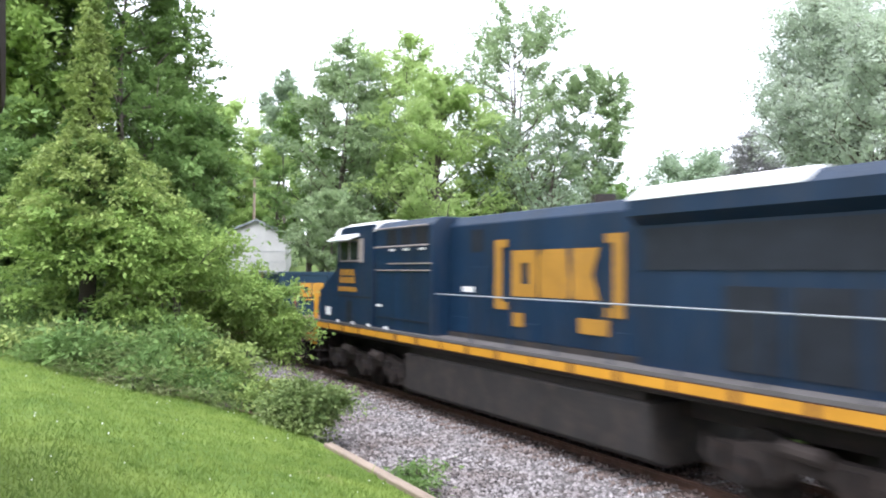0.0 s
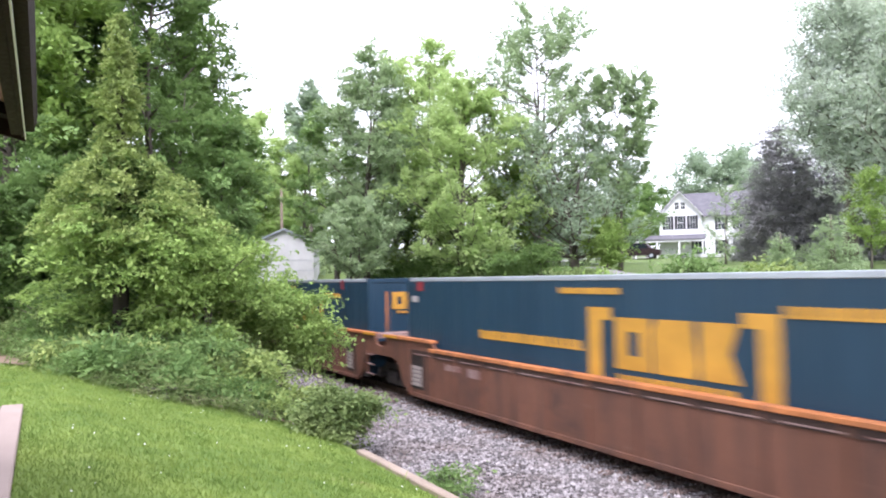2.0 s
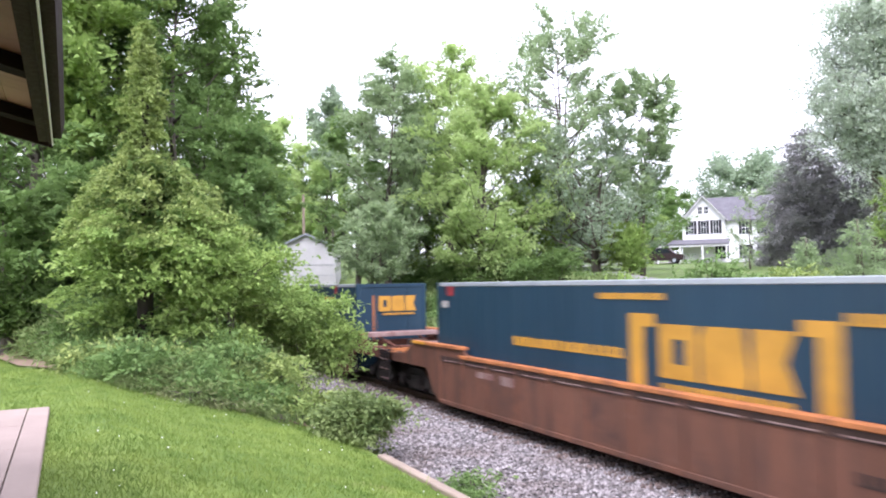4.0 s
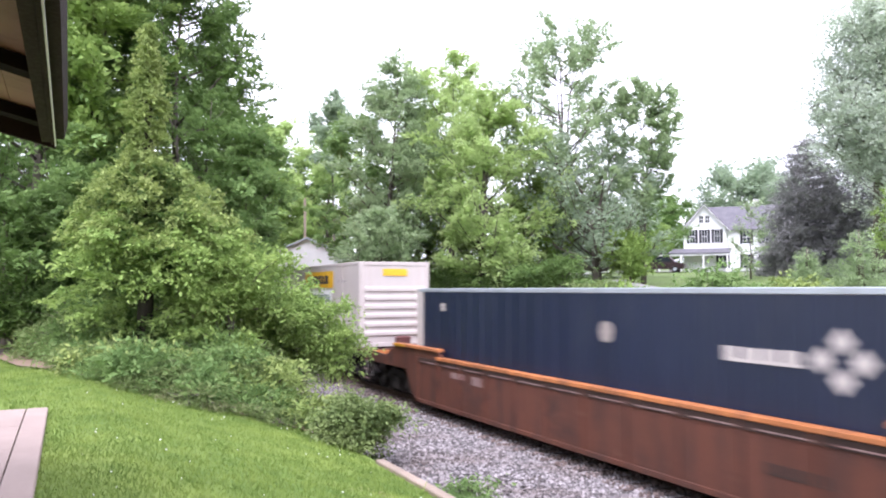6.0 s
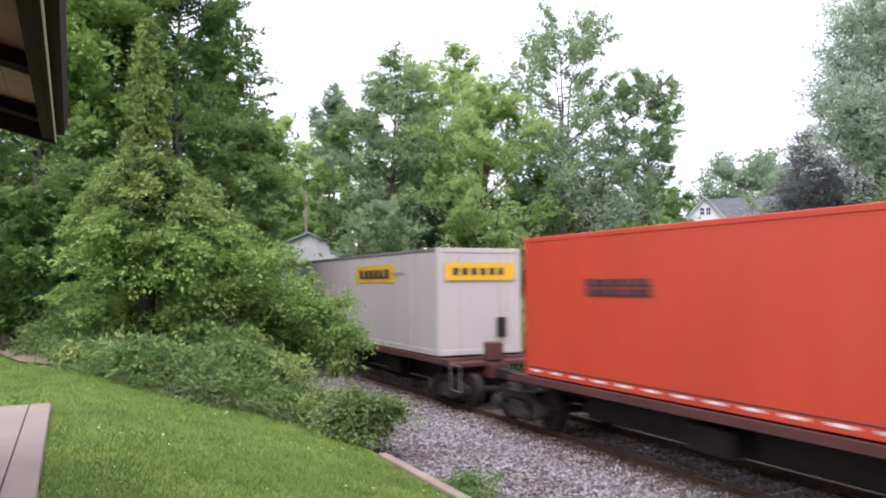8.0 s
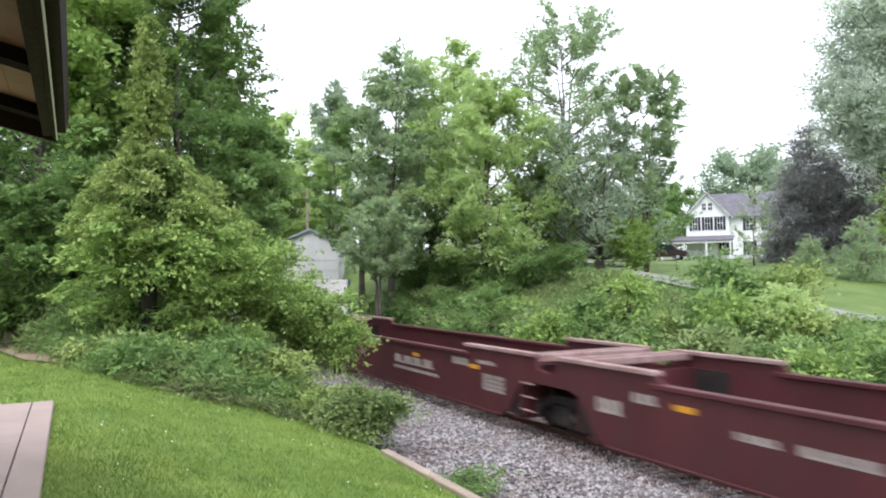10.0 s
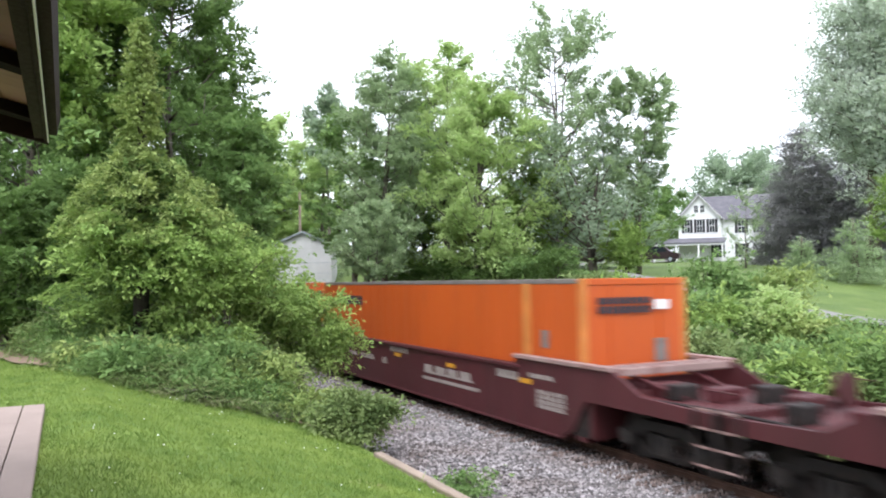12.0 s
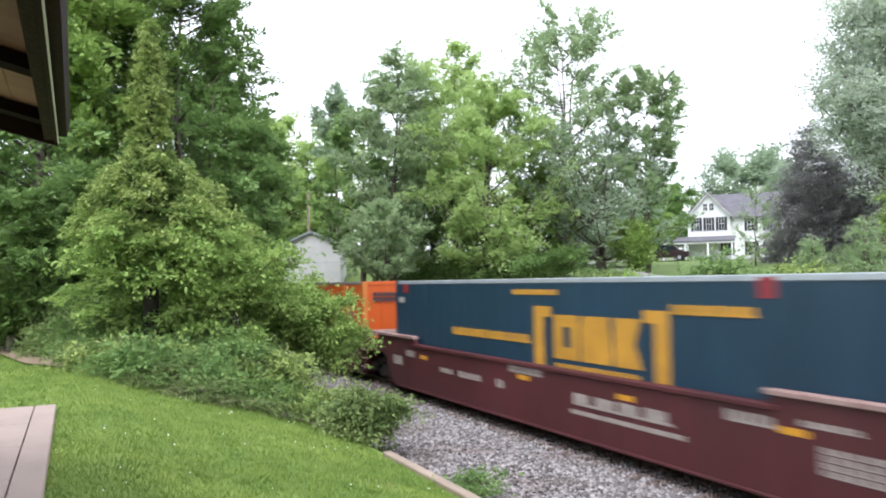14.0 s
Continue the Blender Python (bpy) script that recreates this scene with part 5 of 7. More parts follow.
    bmesh.ops.bevel(bm, geom=list(bm.edges), offset=0.08, segments=2, affect="EDGES")
    part("nose", bm, BL, lo)
    for s in (-1, 1):
        bm = B()
        prism(bm, [(0.35, 1.70), (1.76, 1.70), (1.76, 3.28), (1.35, 3.1), (0.35, 2.62)], 1, min(s * 1.46, s * 1.36), max(s * 1.46, s * 1.36))
        part("nose_side", bm, BL, lo)
    bm = B()
    bx(bm, 2.55, 2.95, -1.478, -1.47, 1.8, 2.4)
    part("cab_door", bm, M["grille"], cab, "dark recessed cab door")
    for xa, xb, za, zb, k in ((2.05, 3.15, 3.10, 3.31, 4), (2.05, 3.15, 2.88, 3.09, 4), (1.95, 3.3, 2.64, 2.80, 6)):
        bm = B()
        bars(bm, xa, xb, -1.472, za, zb, k)
        part("number_bars", bm, M["yellow_faded"], cab, "yellow bars in place of the road number")
    bm = B()
    bx(bm, 0.9, 1.3, -1.475, -1.465, 1.9, 2.15)
    part("step_light_box", bm, M["white_paint"], lo)
    # hood sections
    bm = B()
    prism(bm, [(-1.42, 1.70), (1.42, 1.70), (1.42, 4.36), (1.2, 4.55), (-1.2, 4.55), (-1.42, 4.36)], 0, 4.42, 7.6)
    bmesh.ops.bevel(bm, geom=list(bm.edges), offset=0.03, segments=1, affect="EDGES")
    eq = part("equipment_hood", bm, BL, lo)
    for i in range(3):
        bm = B()
        bx(bm, 5.15 + i * 0.82, 5.75 + i * 0.82, -1.432, -1.421, 3.92, 4.33)
        v = part("vent", bm, M["grille"], eq)
        for k in range(5):
            bm = B()
            bx(bm, 5.16 + i * 0.82, 5.74 + i * 0.82, -1.445, -1.433, 3.95 + k * 0.076, 3.97 + k * 0.076)
            part("louvre", bm, M["grey_metal"], v)
    for z in (3.87, 4.35):
        bm = B()
        tube(bm, [(4.5, -1.5, z), (7.5, -1.5, z)], [0.022, 0.022], 6)
        part("cable_conduit", bm, M["letter_white"], eq)
    for z, xa, xb in ((3.25, 4.5, 7.5), (3.42, 5.2, 7.6), (2.5, 1.9, 4.3)):
        bm = B()
        bx(bm, xa, xb, -1.452 if xa > 4.4 else -1.485, -1.42 if xa > 4.4 else -1.471, z, z + 0.028)
        part("body_ledge", bm, M["letter_white"] if xa > 4.4 else M["grey_metal"], eq, "thin worn ledge")
    bm = B()
    bx(bm, 4.5, 7.5, -1.436, -1.421, 2.0, 2.03)
    part("panel_seam", bm, M["grille"], eq)
    for x in (4.46, 5.5, 6.6, 7.52):
        bm = B()
        bx(bm, x, x + 0.02, -1.43, -1.421, 1.75, 3.5)
        part("panel_seam", bm, M["grille"], eq)
    for xa, z in ((5.3, 3.76), (6.1, 3.76), (6.95, 3.76), (4.55, 2.3), (3.9, 2.72)):
        bm = B()
        bx(bm, xa, xa + 0.3, -1.437, -1.421, z, z + 0.055)
        part("small_label", bm, M["white_paint"], eq)
    bm = B()
    prism(bm, [(-0.95, 1.70), (0.95, 1.70), (0.95, 4.30), (0.75, 4.52), (-0.75, 4.52), (-0.95, 4.30)], 0, 7.62, 14.0)
    bmesh.ops.bevel(bm, geom=list(bm.edges), offset=0.02, segments=1, affect="EDGES")
    hood = part("engine_hood", bm, BL, lo)
    for i in range(7):
        bm = B()
        xa = 7.8 + i * 0.85
        bx(bm, xa, xa + 0.76, -0.972, -0.952, 1.85, 3.35 if i % 3 else 2.2, 0.006)
        part("hood_door", bm, BL, hood)
    bm = B()
    bx(bm, 8.6, 9.1, -0.965, -0.951, 3.68, 4.18)
    part("hood_vent", bm, M["grille"], hood)
    bm = B()
    tube(bm, [(12.0, 0, 4.5), (12.0, 0, 4.75)], [0.3, 0.25], 12)
    part("exhaust_stack", bm, D, hood)
    bm = B()
    bx(bm, 8.3, 8.75, -0.99, -0.973, 2.78, 2.9)
    part("small_label", bm, M["white_paint"], hood)
    bm = B()
    bx(bm, 7.64, 13.98, -0.985, -0.951, 1.72, 1.84)
    part("hood_skirt", bm, G, hood, "grimy grey skirt")
    bm = B()
    logo_block(bm, 10.25, 12.95, -0.98, 2.74, 3.68)
    part("side_logo", bm, M["yellow_faded"], hood, "faded yellow block mark")
    bm = B()
    bracket(bm, 9.75, -0.98, 2.45, 3.92, 0.27, 1)
    part("side_bracket", bm, M["yellow_faded"], hood, "faded yellow bracket")
    bm = B()
    bracket(bm, 13.45, -0.98, 2.45, 3.92, 0.27, -1)
    part("side_bracket", bm, M["yellow_faded"], hood, "faded yellow bracket")
    for xa, xb in ((10.3, 10.65), (12.4, 13.2)):
        bm = B()
        bx(bm, xa, xb, -0.99, -0.972, 2.12, 2.4)
        part("small_mark", bm, M["yellow_faded"], hood)
    bm = B()
    prism(bm, [(-1.10, 1.70), (1.10, 1.70), (1.10, 4.0), (1.32, 4.15), (1.32, 4.40), (1.0, 4.60), (-1.0, 4.60), (-1.32, 4.40), (-1.32, 4.15), (-1.10, 4.0)], 0, 14.02, L - 0.9)
    rad = part("radiator_hood", bm, BL, lo)
    # white panel over part of the roof: the sky's reflection as colour
    bm = B()
    prism(bm, [(-1.33, 4.40), (-1.0, 4.61), (1.0, 4.61), (1.33, 4.40), (1.33, 4.43), (1.0, 4.65), (-1.0, 4.65), (-1.33, 4.43)], 0, 14.03, 17.2)
    part("radiator_roof", bm, M["white_paint"], rad, "radiator roof panel whitened for its sky sheen")
    bm = B()
    bx(bm, 14.2, 20.9, -1.125, -1.102, 3.28, 3.95)
    part("radiator_grille", bm, M["grille"], rad, "black radiator grille")
    for i in range(5):
        bm = B()
        bx(bm, 15.8 + i * 1.1, 16.7 + i * 1.1, -1.125, -1.102, 1.85, 3.05)
        part("access_door", bm, M["grille"], rad)
    # handrails
    for s in (-1, 1):
        bm = B()
        tube(bm, [(7.9, s * 1.48, 2.72), (L - 0.6, s * 1.48, 2.72)], [0.014, 0.014], 6)
        part("handrail", bm, M["galv"], lo, "thin pale handrail")
        for i in range(10):
            bm = B()
            x = 8.0 + i * 1.45
            tube(bm, [(x, s * 1.48, 1.68), (x, s * 1.48, 2.72)], [0.018, 0.018], 6)
            part("handrail_post", bm, BL, lo)
    # pilot, steps and coupler at the cab end
    for xe, out in ((0.0, -1), (L, 1)):
        bm = B()
        bx(bm, min(xe, xe - out * 0.2), max(xe, xe - out * 0.2), -1.4, 1.4, 0.35, 1.46, 0.02)
        part("pilot", bm, D, lo)
        bm = B()
        bx(bm, min(xe, xe + out * 0.6), max(xe, xe + out * 0.6), -0.16, 0.16, 0.72, 1.02, 0.03)
        part("coupler", bm, D, lo)
        for s in (-1, 1):
            ya, yb = sorted((s * 1.5, s * 1.15))
            for k in range(4):
                bm = B()
                bx(bm, min(xe + out * 0.05, xe - out * 0.35), max(xe + out * 0.05, xe - out * 0.35), ya, yb, 0.4 + k * 0.3, 0.43 + k * 0.3)
                part("corner_step", bm, D, lo)
            bm = B()
            bx(bm, min(xe + out * 0.06, xe + out * 0.02), max(xe + out * 0.06, xe + out * 0.02), s * 1.44 - 0.06, s * 1.44 + 0.06, 0.9, 2.5)
            part("grab_post", bm, M["yellow"], lo, "yellow corner grab post")
    return lo


locomotive(-23.4)
FIRST, SECOND, THIRD, FOURTH = "orange-brown well cars", "rusty well cars", "spine cars", "maroon well cars"
OB = "orange-brown steel well car with scuffed top chord"
RB = "rusty brown single well car with orange chord"
MB = "maroon steel well car with faded white lettering"
ZW = 0.31
well_car(-27.75, "well_orange", "ledge", OB, "coupler", "shared", FIRST, "plates")
well_car(-46.8, "well_orange", "ledge", OB, "joint", "joint", FIRST, "plates")
well_car(-65.8, "well_orange", "ledge", OB, "shared", "coupler", FIRST, "plates")
well_car(-90.1, "well_orange", "ledge", OB + " and corner ladders", "coupler", "coupler", SECOND)
well_car(-112.6, "well_rust", "ledge", RB, "coupler", "coupler", SECOND)
well_car(-136.4, "well_rust", "ledge", RB, "coupler", "coupler", SECOND)
BC = "dark blue container with yellow brackets"
for q in (-27.75, -46.8, -65.8, -90.1, -112.6):
    container(q, ZW, "cont_blue", "galv", "blue", BC + ", in a well car", "panel")
container(-136.4, ZW, "cont_navy", "galv", "navy", "navy container with white diamond mark and steel doors", "doors", side="fold")
spine_car(-157.3, "brown spine car carrying a white container", "coupler", "joint", THIRD, "ends")
spine_car(-176.0, "brown spine car carrying an orange-red container", "shared", "shared", THIRD)
spine_car(-196.5, "brown spine car carrying a white box container", "coupler", "coupler", THIRD)
container(-157.3, 1.23, "cont_white", "cont_white", "sign_ribs", "white container with yellow sign and ribbed end", "ribs")
container(-176.0, 1.23, "cont_red", "cont_red", "red", "orange-red container with ribbed end, on a spine car", "ribs")
container(-196.5, 1.23, "cont_white", "rail_dull", "sign_door", "dirty white container with yellow signs and a dull worn top rail", "panel")
well_car(-218.6, "well_maroon", "well_maroon", MB + ", empty", "coupler", "shared", FOURTH, "maroon")
well_car(-237.5, "well_maroon", "well_maroon", MB + ", empty", "joint", "joint", FOURTH, "maroon")
well_car(-256.4, "well_maroon", "well_maroon", MB, "shared", "coupler", FOURTH, "maroon")
container(-256.4, ZW, "cont_plain", "galv", "plain", "plain scuffed white container with a blue corner post", "panel")
well_car(-279.6, "well_maroon", "well_maroon", MB, "coupler", "shared", FOURTH, "maroon")
well_car(-298.45, "well_maroon", "well_maroon", MB, "joint", "joint", FOURTH, "maroon")
well_car(-317.45, "well_maroon", "well_maroon", MB, "shared", "shared", FOURTH, "maroon")
well_car(-336.5, "well_maroon", "well_maroon", MB, "joint", "coupler", FOURTH, "maroon")
for q in (-279.6, -298.45, -336.5):
    container(q, ZW, "cont_orange", "rail_dull", "orange", "bright orange container with dark bars of lettering", "panel")
container(-317.45, ZW, "cont_blue", "galv", "blue", BC + ", in a maroon well car", "panel")


# ---- plants ----
def leaf_mesh(name, centres, normals, size, rng, slim=0.5, along=None, plain=False):
    """Many small leaves: each four corners folded about a midrib, or one plain triangle for far crowns."""
    n = len(centres)
    nrm = normals / np.maximum(np.linalg.norm(normals, axis=1, keepdims=True), 1e-6)
    if along is None:
        a = np.cross(nrm, rng.normal(size=(n, 3)))
    else:
        a = along - nrm * (along * nrm).sum(1, keepdims=True)
    a /= np.maximum(np.linalg.norm(a, axis=1, keepdims=True), 1e-6)
    b = np.cross(nrm, a)
    s = (size * rng.uniform(0.6, 1.35, n))[:, None]
    if plain:
        v = np.stack([centres - a * s * 0.5 + b * s * slim * 0.5, centres + a * s * 0.5, centres - a * s * 0.5 - b * s * slim * 0.5], 1).reshape(-1, 3)
        f = np.arange(3 * n).reshape(-1, 3)[:, ::-1]
    else:
        base, tip = centres - a * s * 0.5, centres + a * s * 0.5
        fold = nrm * s * 0.10
        left, right = centres - a * s * 0.06 + b * s * slim * 0.5 + fold, centres - a * s * 0.06 - b * s * slim * 0.5 + fold
        v = np.stack([base, left, tip, right], 1).reshape(-1, 3)
        k = 4 * np.arange(n)[:, None]
        f = np.concatenate([k + np.array([[0, 2, 1]]), k + np.array([[0, 3, 2]])], 1).reshape(-1, 3)
    me = bpy.data.meshes.new(name)
    me.vertices.add(len(v))
    me.vertices.foreach_set("co", v.astype(np.float32).ravel())
    me.loops.add(f.size)
    me.loops.foreach_set("vertex_index", np.ascontiguousarray(f, dtype=np.int32).ravel())
    me.polygons.add(len(f))
    me.polygons.foreach_set("loop_start", np.arange(0, f.size, 3, dtype=np.int32))
    me.polygons.foreach_set("loop_total", np.full(len(f), 3, dtype=np.int32))
    me.update(calc_edges=True)
    return me


def spray_leaves(name, c, d, per, size, mat, parent, rng, slim, droop, sp, label="", plain=False, level=0.45):
    """Fronds that start at the points c and lean out along d: leaves to both sides of a drooping axis, all in one tier."""
    m = len(c)
    own = np.repeat(np.arange(m), per)
    k = m * per
    axis = d * np.array([1, 1, level]) + rng.normal(size=(m, 3)) * 0.4
    axis[:, 2] += 0.12 - 0.6 * droop
    axis /= np.linalg.norm(axis, axis=1, keepdims=True)
    up = np.array([0, 0, 1.0]) + rng.normal(size=(m, 3)) * 0.28 + d * 0.3
    side = np.cross(up, axis)
    side /= np.maximum(np.linalg.norm(side, axis=1, keepdims=True), 1e-6)
    nrm = np.cross(axis, side)
    ln = (sp * 2.5 * rng.uniform(0.55, 1.45, m))[own]
    f = rng.random(k)
    lat = rng.uniform(-1, 1, k) * 0.40 * np.sin(np.pi * (0.12 + 0.80 * f)) ** 0.8
    pos = c[own] + axis[own] * (ln * (f - 0.3))[:, None] + side[own] * (ln * lat)[:, None] + nrm[own] * (ln * rng.normal(0, 0.05, k))[:, None]
    pos[:, 2] -= ln * (f * f * (0.16 + 0.5 * droop) + 0.5 * lat * lat)
    along = axis[own] * 0.8 + side[own] * np.sign(lat)[:, None] * 0.7 + rng.normal(size=(k, 3)) * 0.3
    along[:, 2] -= 0.25 + droop
    me = leaf_mesh(name, pos, nrm[own] + rng.normal(size=(k, 3)) * (0.33 if plain else 0.5), size, rng, slim, along, plain)
    me.materials.append(M[mat])
    ob = new(name, me)
    ob.parent = parent
    return tagged(ob, label)


def leafy(name, blobs, n, size, mat, parent, seed, slim=0.5, droop=0.0, fill=0.5, label="", spray=None, per=24, plain=False):
    """Leaves in flat sprays set over clumps (x, y, z, rx, ry, rz), denser near their outsides."""
    rng = np.random.default_rng(seed)
    bl = np.array(blobs, float)
    area = (bl[:, 3] * bl[:, 4] + bl[:, 3] * bl[:, 5] + bl[:, 4] * bl[:, 5])
    m = max(8, n // per)
    pick = rng.choice(len(bl), m, p=area / area.sum())
    d = rng.normal(size=(m, 3))
    d /= np.linalg.norm(d, axis=1, keepdims=True)
    d[:, 2] = np.where((d[:, 2] < -0.1) & (rng.random(m) < 0.5), -d[:, 2], d[:, 2])
    r = 1 - fill * rng.random(m) ** 1.6
    # uneven outline of every clump
    bump = 1 + 0.2 * np.sin(d[:, 0] * 5 + pick * 1.7) * np.cos(d[:, 1] * 4 + pick) + 0.12 * np.sin(d[:, 2] * 9 + pick * 0.6) + 0.05 * rng.normal(size=m)
    c = bl[pick, :3] + d * bl[pick, 3:] * (r * bump)[:, None]
    return spray_leaves(name, c, d, per, size, mat, parent, rng, slim, droop, spray or size * 2.3, label, plain)


def clumps(rng, k, centre, radii, lo=0.2, hi=0.34, inner=0.35, flat=0.8):
    """Clumps spread through an egg-shaped crown, most of them near its surface."""
    out = []
    mean = (radii[0] + radii[1] + 0.6 * radii[2]) / 2.6
    for i in range(k):
        d = Vector((rng.gauss(0, 1), rng.gauss(0, 1), rng.gauss(0, 1))).normalized()
        f = 1 - inner * rng.random() - 0.15
        s = rng.uniform(lo, hi) * mean
        if i < 3:
            d = Vector((0.25 * (i - 1), 0.2 * (i % 2), 1)).normalized()
            f = 0.88 - 0.1 * i
        out.append((centre[0] + d.x * radii[0] * f, centre[1] + d.y * radii[1] * f, centre[2] + d.z * radii[2] * f, s * rng.uniform(0.8, 1.25), s * rng.uniform(0.8, 1.25), s * flat * rng.uniform(0.8, 1.2)))
    return out


def tree(x, y, top, crown_r, crown_low, mat, label, n=14000, size=0.22, seed=1, trunk=0.28, k=34, stems=1, group="", airy=1.0, spread=0.7, full=1.12):
    """A tapered trunk with limbs and twigs, and sprays of leaves along them."""
    rng = random.Random(seed)
    g = ground_z(x, y)
    t = root("tree", label, "tree", group, "", pose(x, y, g - 0.1))
    h, low = top - g, max(0.4, crown_low - g)
    bm = B()
    axes = []
    for s in range(stems):
        a0 = rng.uniform(0, 6.283)
        w = crown_r * 0.12 if stems == 1 else crown_r * (0.42 if airy < 0.9 else 0.28)
        bend = (w * math.cos(a0 + s * 3.14), w * math.sin(a0 + s * 3.14))
        hh = h * (0.93 if s == 0 and airy > 0.9 else 0.82)
        pts = [(bend[0] * f * f + rng.uniform(-0.1, 0.1) * (f > 0.1), bend[1] * f * f + rng.uniform(-0.1, 0.1) * (f > 0.1), hh * f) for f in (0, 0.15, 0.3, 0.45, 0.6, 0.75, 0.9, 1)]
        tube(bm, pts, [trunk * v for v in (1.15, 0.85, 0.7, 0.55, 0.4, 0.26, 0.13, 0.05)], 8)
        axes.append((pts, hh))
    at_points, out = [], []
    limbs = max(12, int(k * 0.75))
    for i in range(limbs):
        u = (i + rng.uniform(0.2, 0.8)) / limbs
        pts, hh = axes[i % stems]
        r = crown_r * math.sin(math.pi * min(1.0, 0.14 + 0.82 * u)) ** spread * rng.uniform(0.62, 1.1)
        az = i * 2.4 + rng.uniform(-0.5, 0.5)
        zc = low + (h - low) * u
        z0 = max(0.1 * h, min(0.9 * hh, zc - r * rng.uniform(0.6, 1.2)))
        f = z0 / hh * 7
        a = Vector(pts[min(6, int(f))]).lerp(Vector(pts[min(7, int(f) + 1)]), f - int(f))
        axis_top = Vector(pts[-1])
        e = Vector((axis_top.x * u + r * math.cos(az), axis_top.y * u + r * math.sin(az), zc))
        le = (e - a).length
        mid = a.lerp(e, 0.5) + Vector((rng.uniform(-0.1, 0.1), rng.uniform(-0.1, 0.1), -0.1)) * le
        w = trunk * (0.38 - 0.26 * u)
        tube(bm, [a, mid, e], [w, w * 0.6, w * 0.15], 5)
        way = (e - a).normalized()

        def along(q):
            return a.lerp(mid, q * 2) if q < 0.5 else mid.lerp(e, q * 2 - 1)
        for q in (0.6, 0.8, 1.0) if airy < 0.9 else (0.25, 0.42, 0.6, 0.8, 1.0):
            at_points.append(along(q))
            out.append(way)
        for _ in range(5):
            q = rng.uniform(0.35, 0.98)
            p = along(q)
            side = Vector((rng.gauss(0, 1), rng.gauss(0, 1), rng.gauss(0.1, 0.6))).normalized()
            v = (way * 0.6 + side * 0.8 + Vector((0, 0, 0.25))).normalized()
            tl = max(0.5, le * 0.32) * rng.uniform(0.6, 1.2)
            tube(bm, [p, p + v * tl], [w * 0.3 + 0.008, 0.006], 4)
            for z in (0.45, 0.75, 1.0):
                at_points.append(p + v * tl * z)
                out.append(v)
    part("trunk", bm, M["bark"], t, "grey-brown trunk with forked limbs", True)
    nrng = np.random.default_rng(seed)
    c, d = np.array([tuple(p) for p in at_points]), np.array([tuple(p) for p in out])
    per = max(6, int(n * 1.45) // len(c))
    spray_leaves("crown", c, d, per, size * 0.84, mat, t, nrng, 0.6, 0.05, max(size * 1.5, crown_r * 0.12) * airy * full, plain=True, level=0.6 if airy > 0.9 else 1.1)
    return t


def shrub(x, y, w, h, mat, label, n=1500, size=0.10, seed=1, group="shrubs", k=12, z=None, d=None, category="shrub", slim=0.5, plain=False):
    rng = random.Random(seed)
    g = ground_z(x, y) if z is None else z
    t = root("shrub", label, category, group, "", pose(x, y, g - 0.05))
    d = d or w
    bl = [(b[0], b[1], max(b[2], 0.12 * h), b[3], b[4], b[5]) for b in clumps(rng, int(k * 1.5), (0, 0, h * 0.48), (w / 2, d / 2, h / 2), 0.20, 0.36, 0.5, 0.62)]
    bm = B()
    for b in bl[:7]:
        tube(bm, [(rng.uniform(-0.1, 0.1), rng.uniform(-0.1, 0.1), 0), (b[0] * 0.4, b[1] * 0.4, b[2] * 0.6), (b[0], b[1], b[2])], [0.03, 0.022, 0.008], 5)
    # arching sprigs that break the outline
    for _ in range(10 if h > 1.5 else 5):
        az, up, le = rng.uniform(0, 6.283), rng.uniform(0.35, 1.0), rng.uniform(0.95, 1.3)
        u, v = w / 2 * math.cos(az), d / 2 * math.sin(az)
        pts = [(u * le * f, v * le * f, h * (0.45 + up * 0.75 * f - 0.28 * f * f)) for f in (0.35, 0.6, 0.8, 1.0)]
        tube(bm, pts, [0.018, 0.014, 0.01, 0.005], 4)
        r = 0.08 + 0.035 * w
        bl += [(*p, r * 1.25, r * 1.25, r * 0.5) for p in pts[1:]] + [(*(Vector(pts[2]).lerp(Vector(pts[3]), 0.5)), r, r, r * 0.45)]
    part("stem", bm, M["bark"], t)
    leafy("leaves", bl, int(n * 1.25), size * 0.9, mat, t, seed, slim, 0.15, fill=0.6, per=16, plain=plain)
    return t


def conifer(x, y, top, r, mat, label, n, size, seed, group):
    g = ground_z(x, y)
    rng = random.Random(seed)
    t = root("conifer", label, "tree", group, "", pose(x, y, g - 0.1))
    h = top - g
    bl = []
    for i in range(11):
        f = i / 11
        z = h * (0.06 + 0.9 * f)
        rr = r * (1 - f) ** 0.7 + 0.25
        for j in range(9 if f < 0.6 else 6):
            a = j * 6.283 / (9 if f < 0.6 else 6) + i * 0.7 + rng.uniform(-0.2, 0.2)
            q = rr * rng.uniform(0.45, 0.85)
            bl.append((q * math.cos(a), q * math.sin(a), z - 0.12 * rr, rr * 0.42, rr * 0.42, h * 0.05))
    bm = B()
    tube(bm, [(0, 0, 0), (0.03, 0, h * 0.5), (0, 0, h * 0.96)], [0.3, 0.16, 0.03], 9)
    part("trunk", bm, M["bark"], t, "", True)
    leafy("crown", bl, int(n * 1.3), size, mat, t, seed, 0.3, 0.3, 0.7, plain=True)
    return t


def at(px_dir, d):
    return EYE[0] + px_dir[0] * d, EYE[1] + px_dir[1] * d


# near side, beyond the lawn
NEAR = "trees beside the lawn"
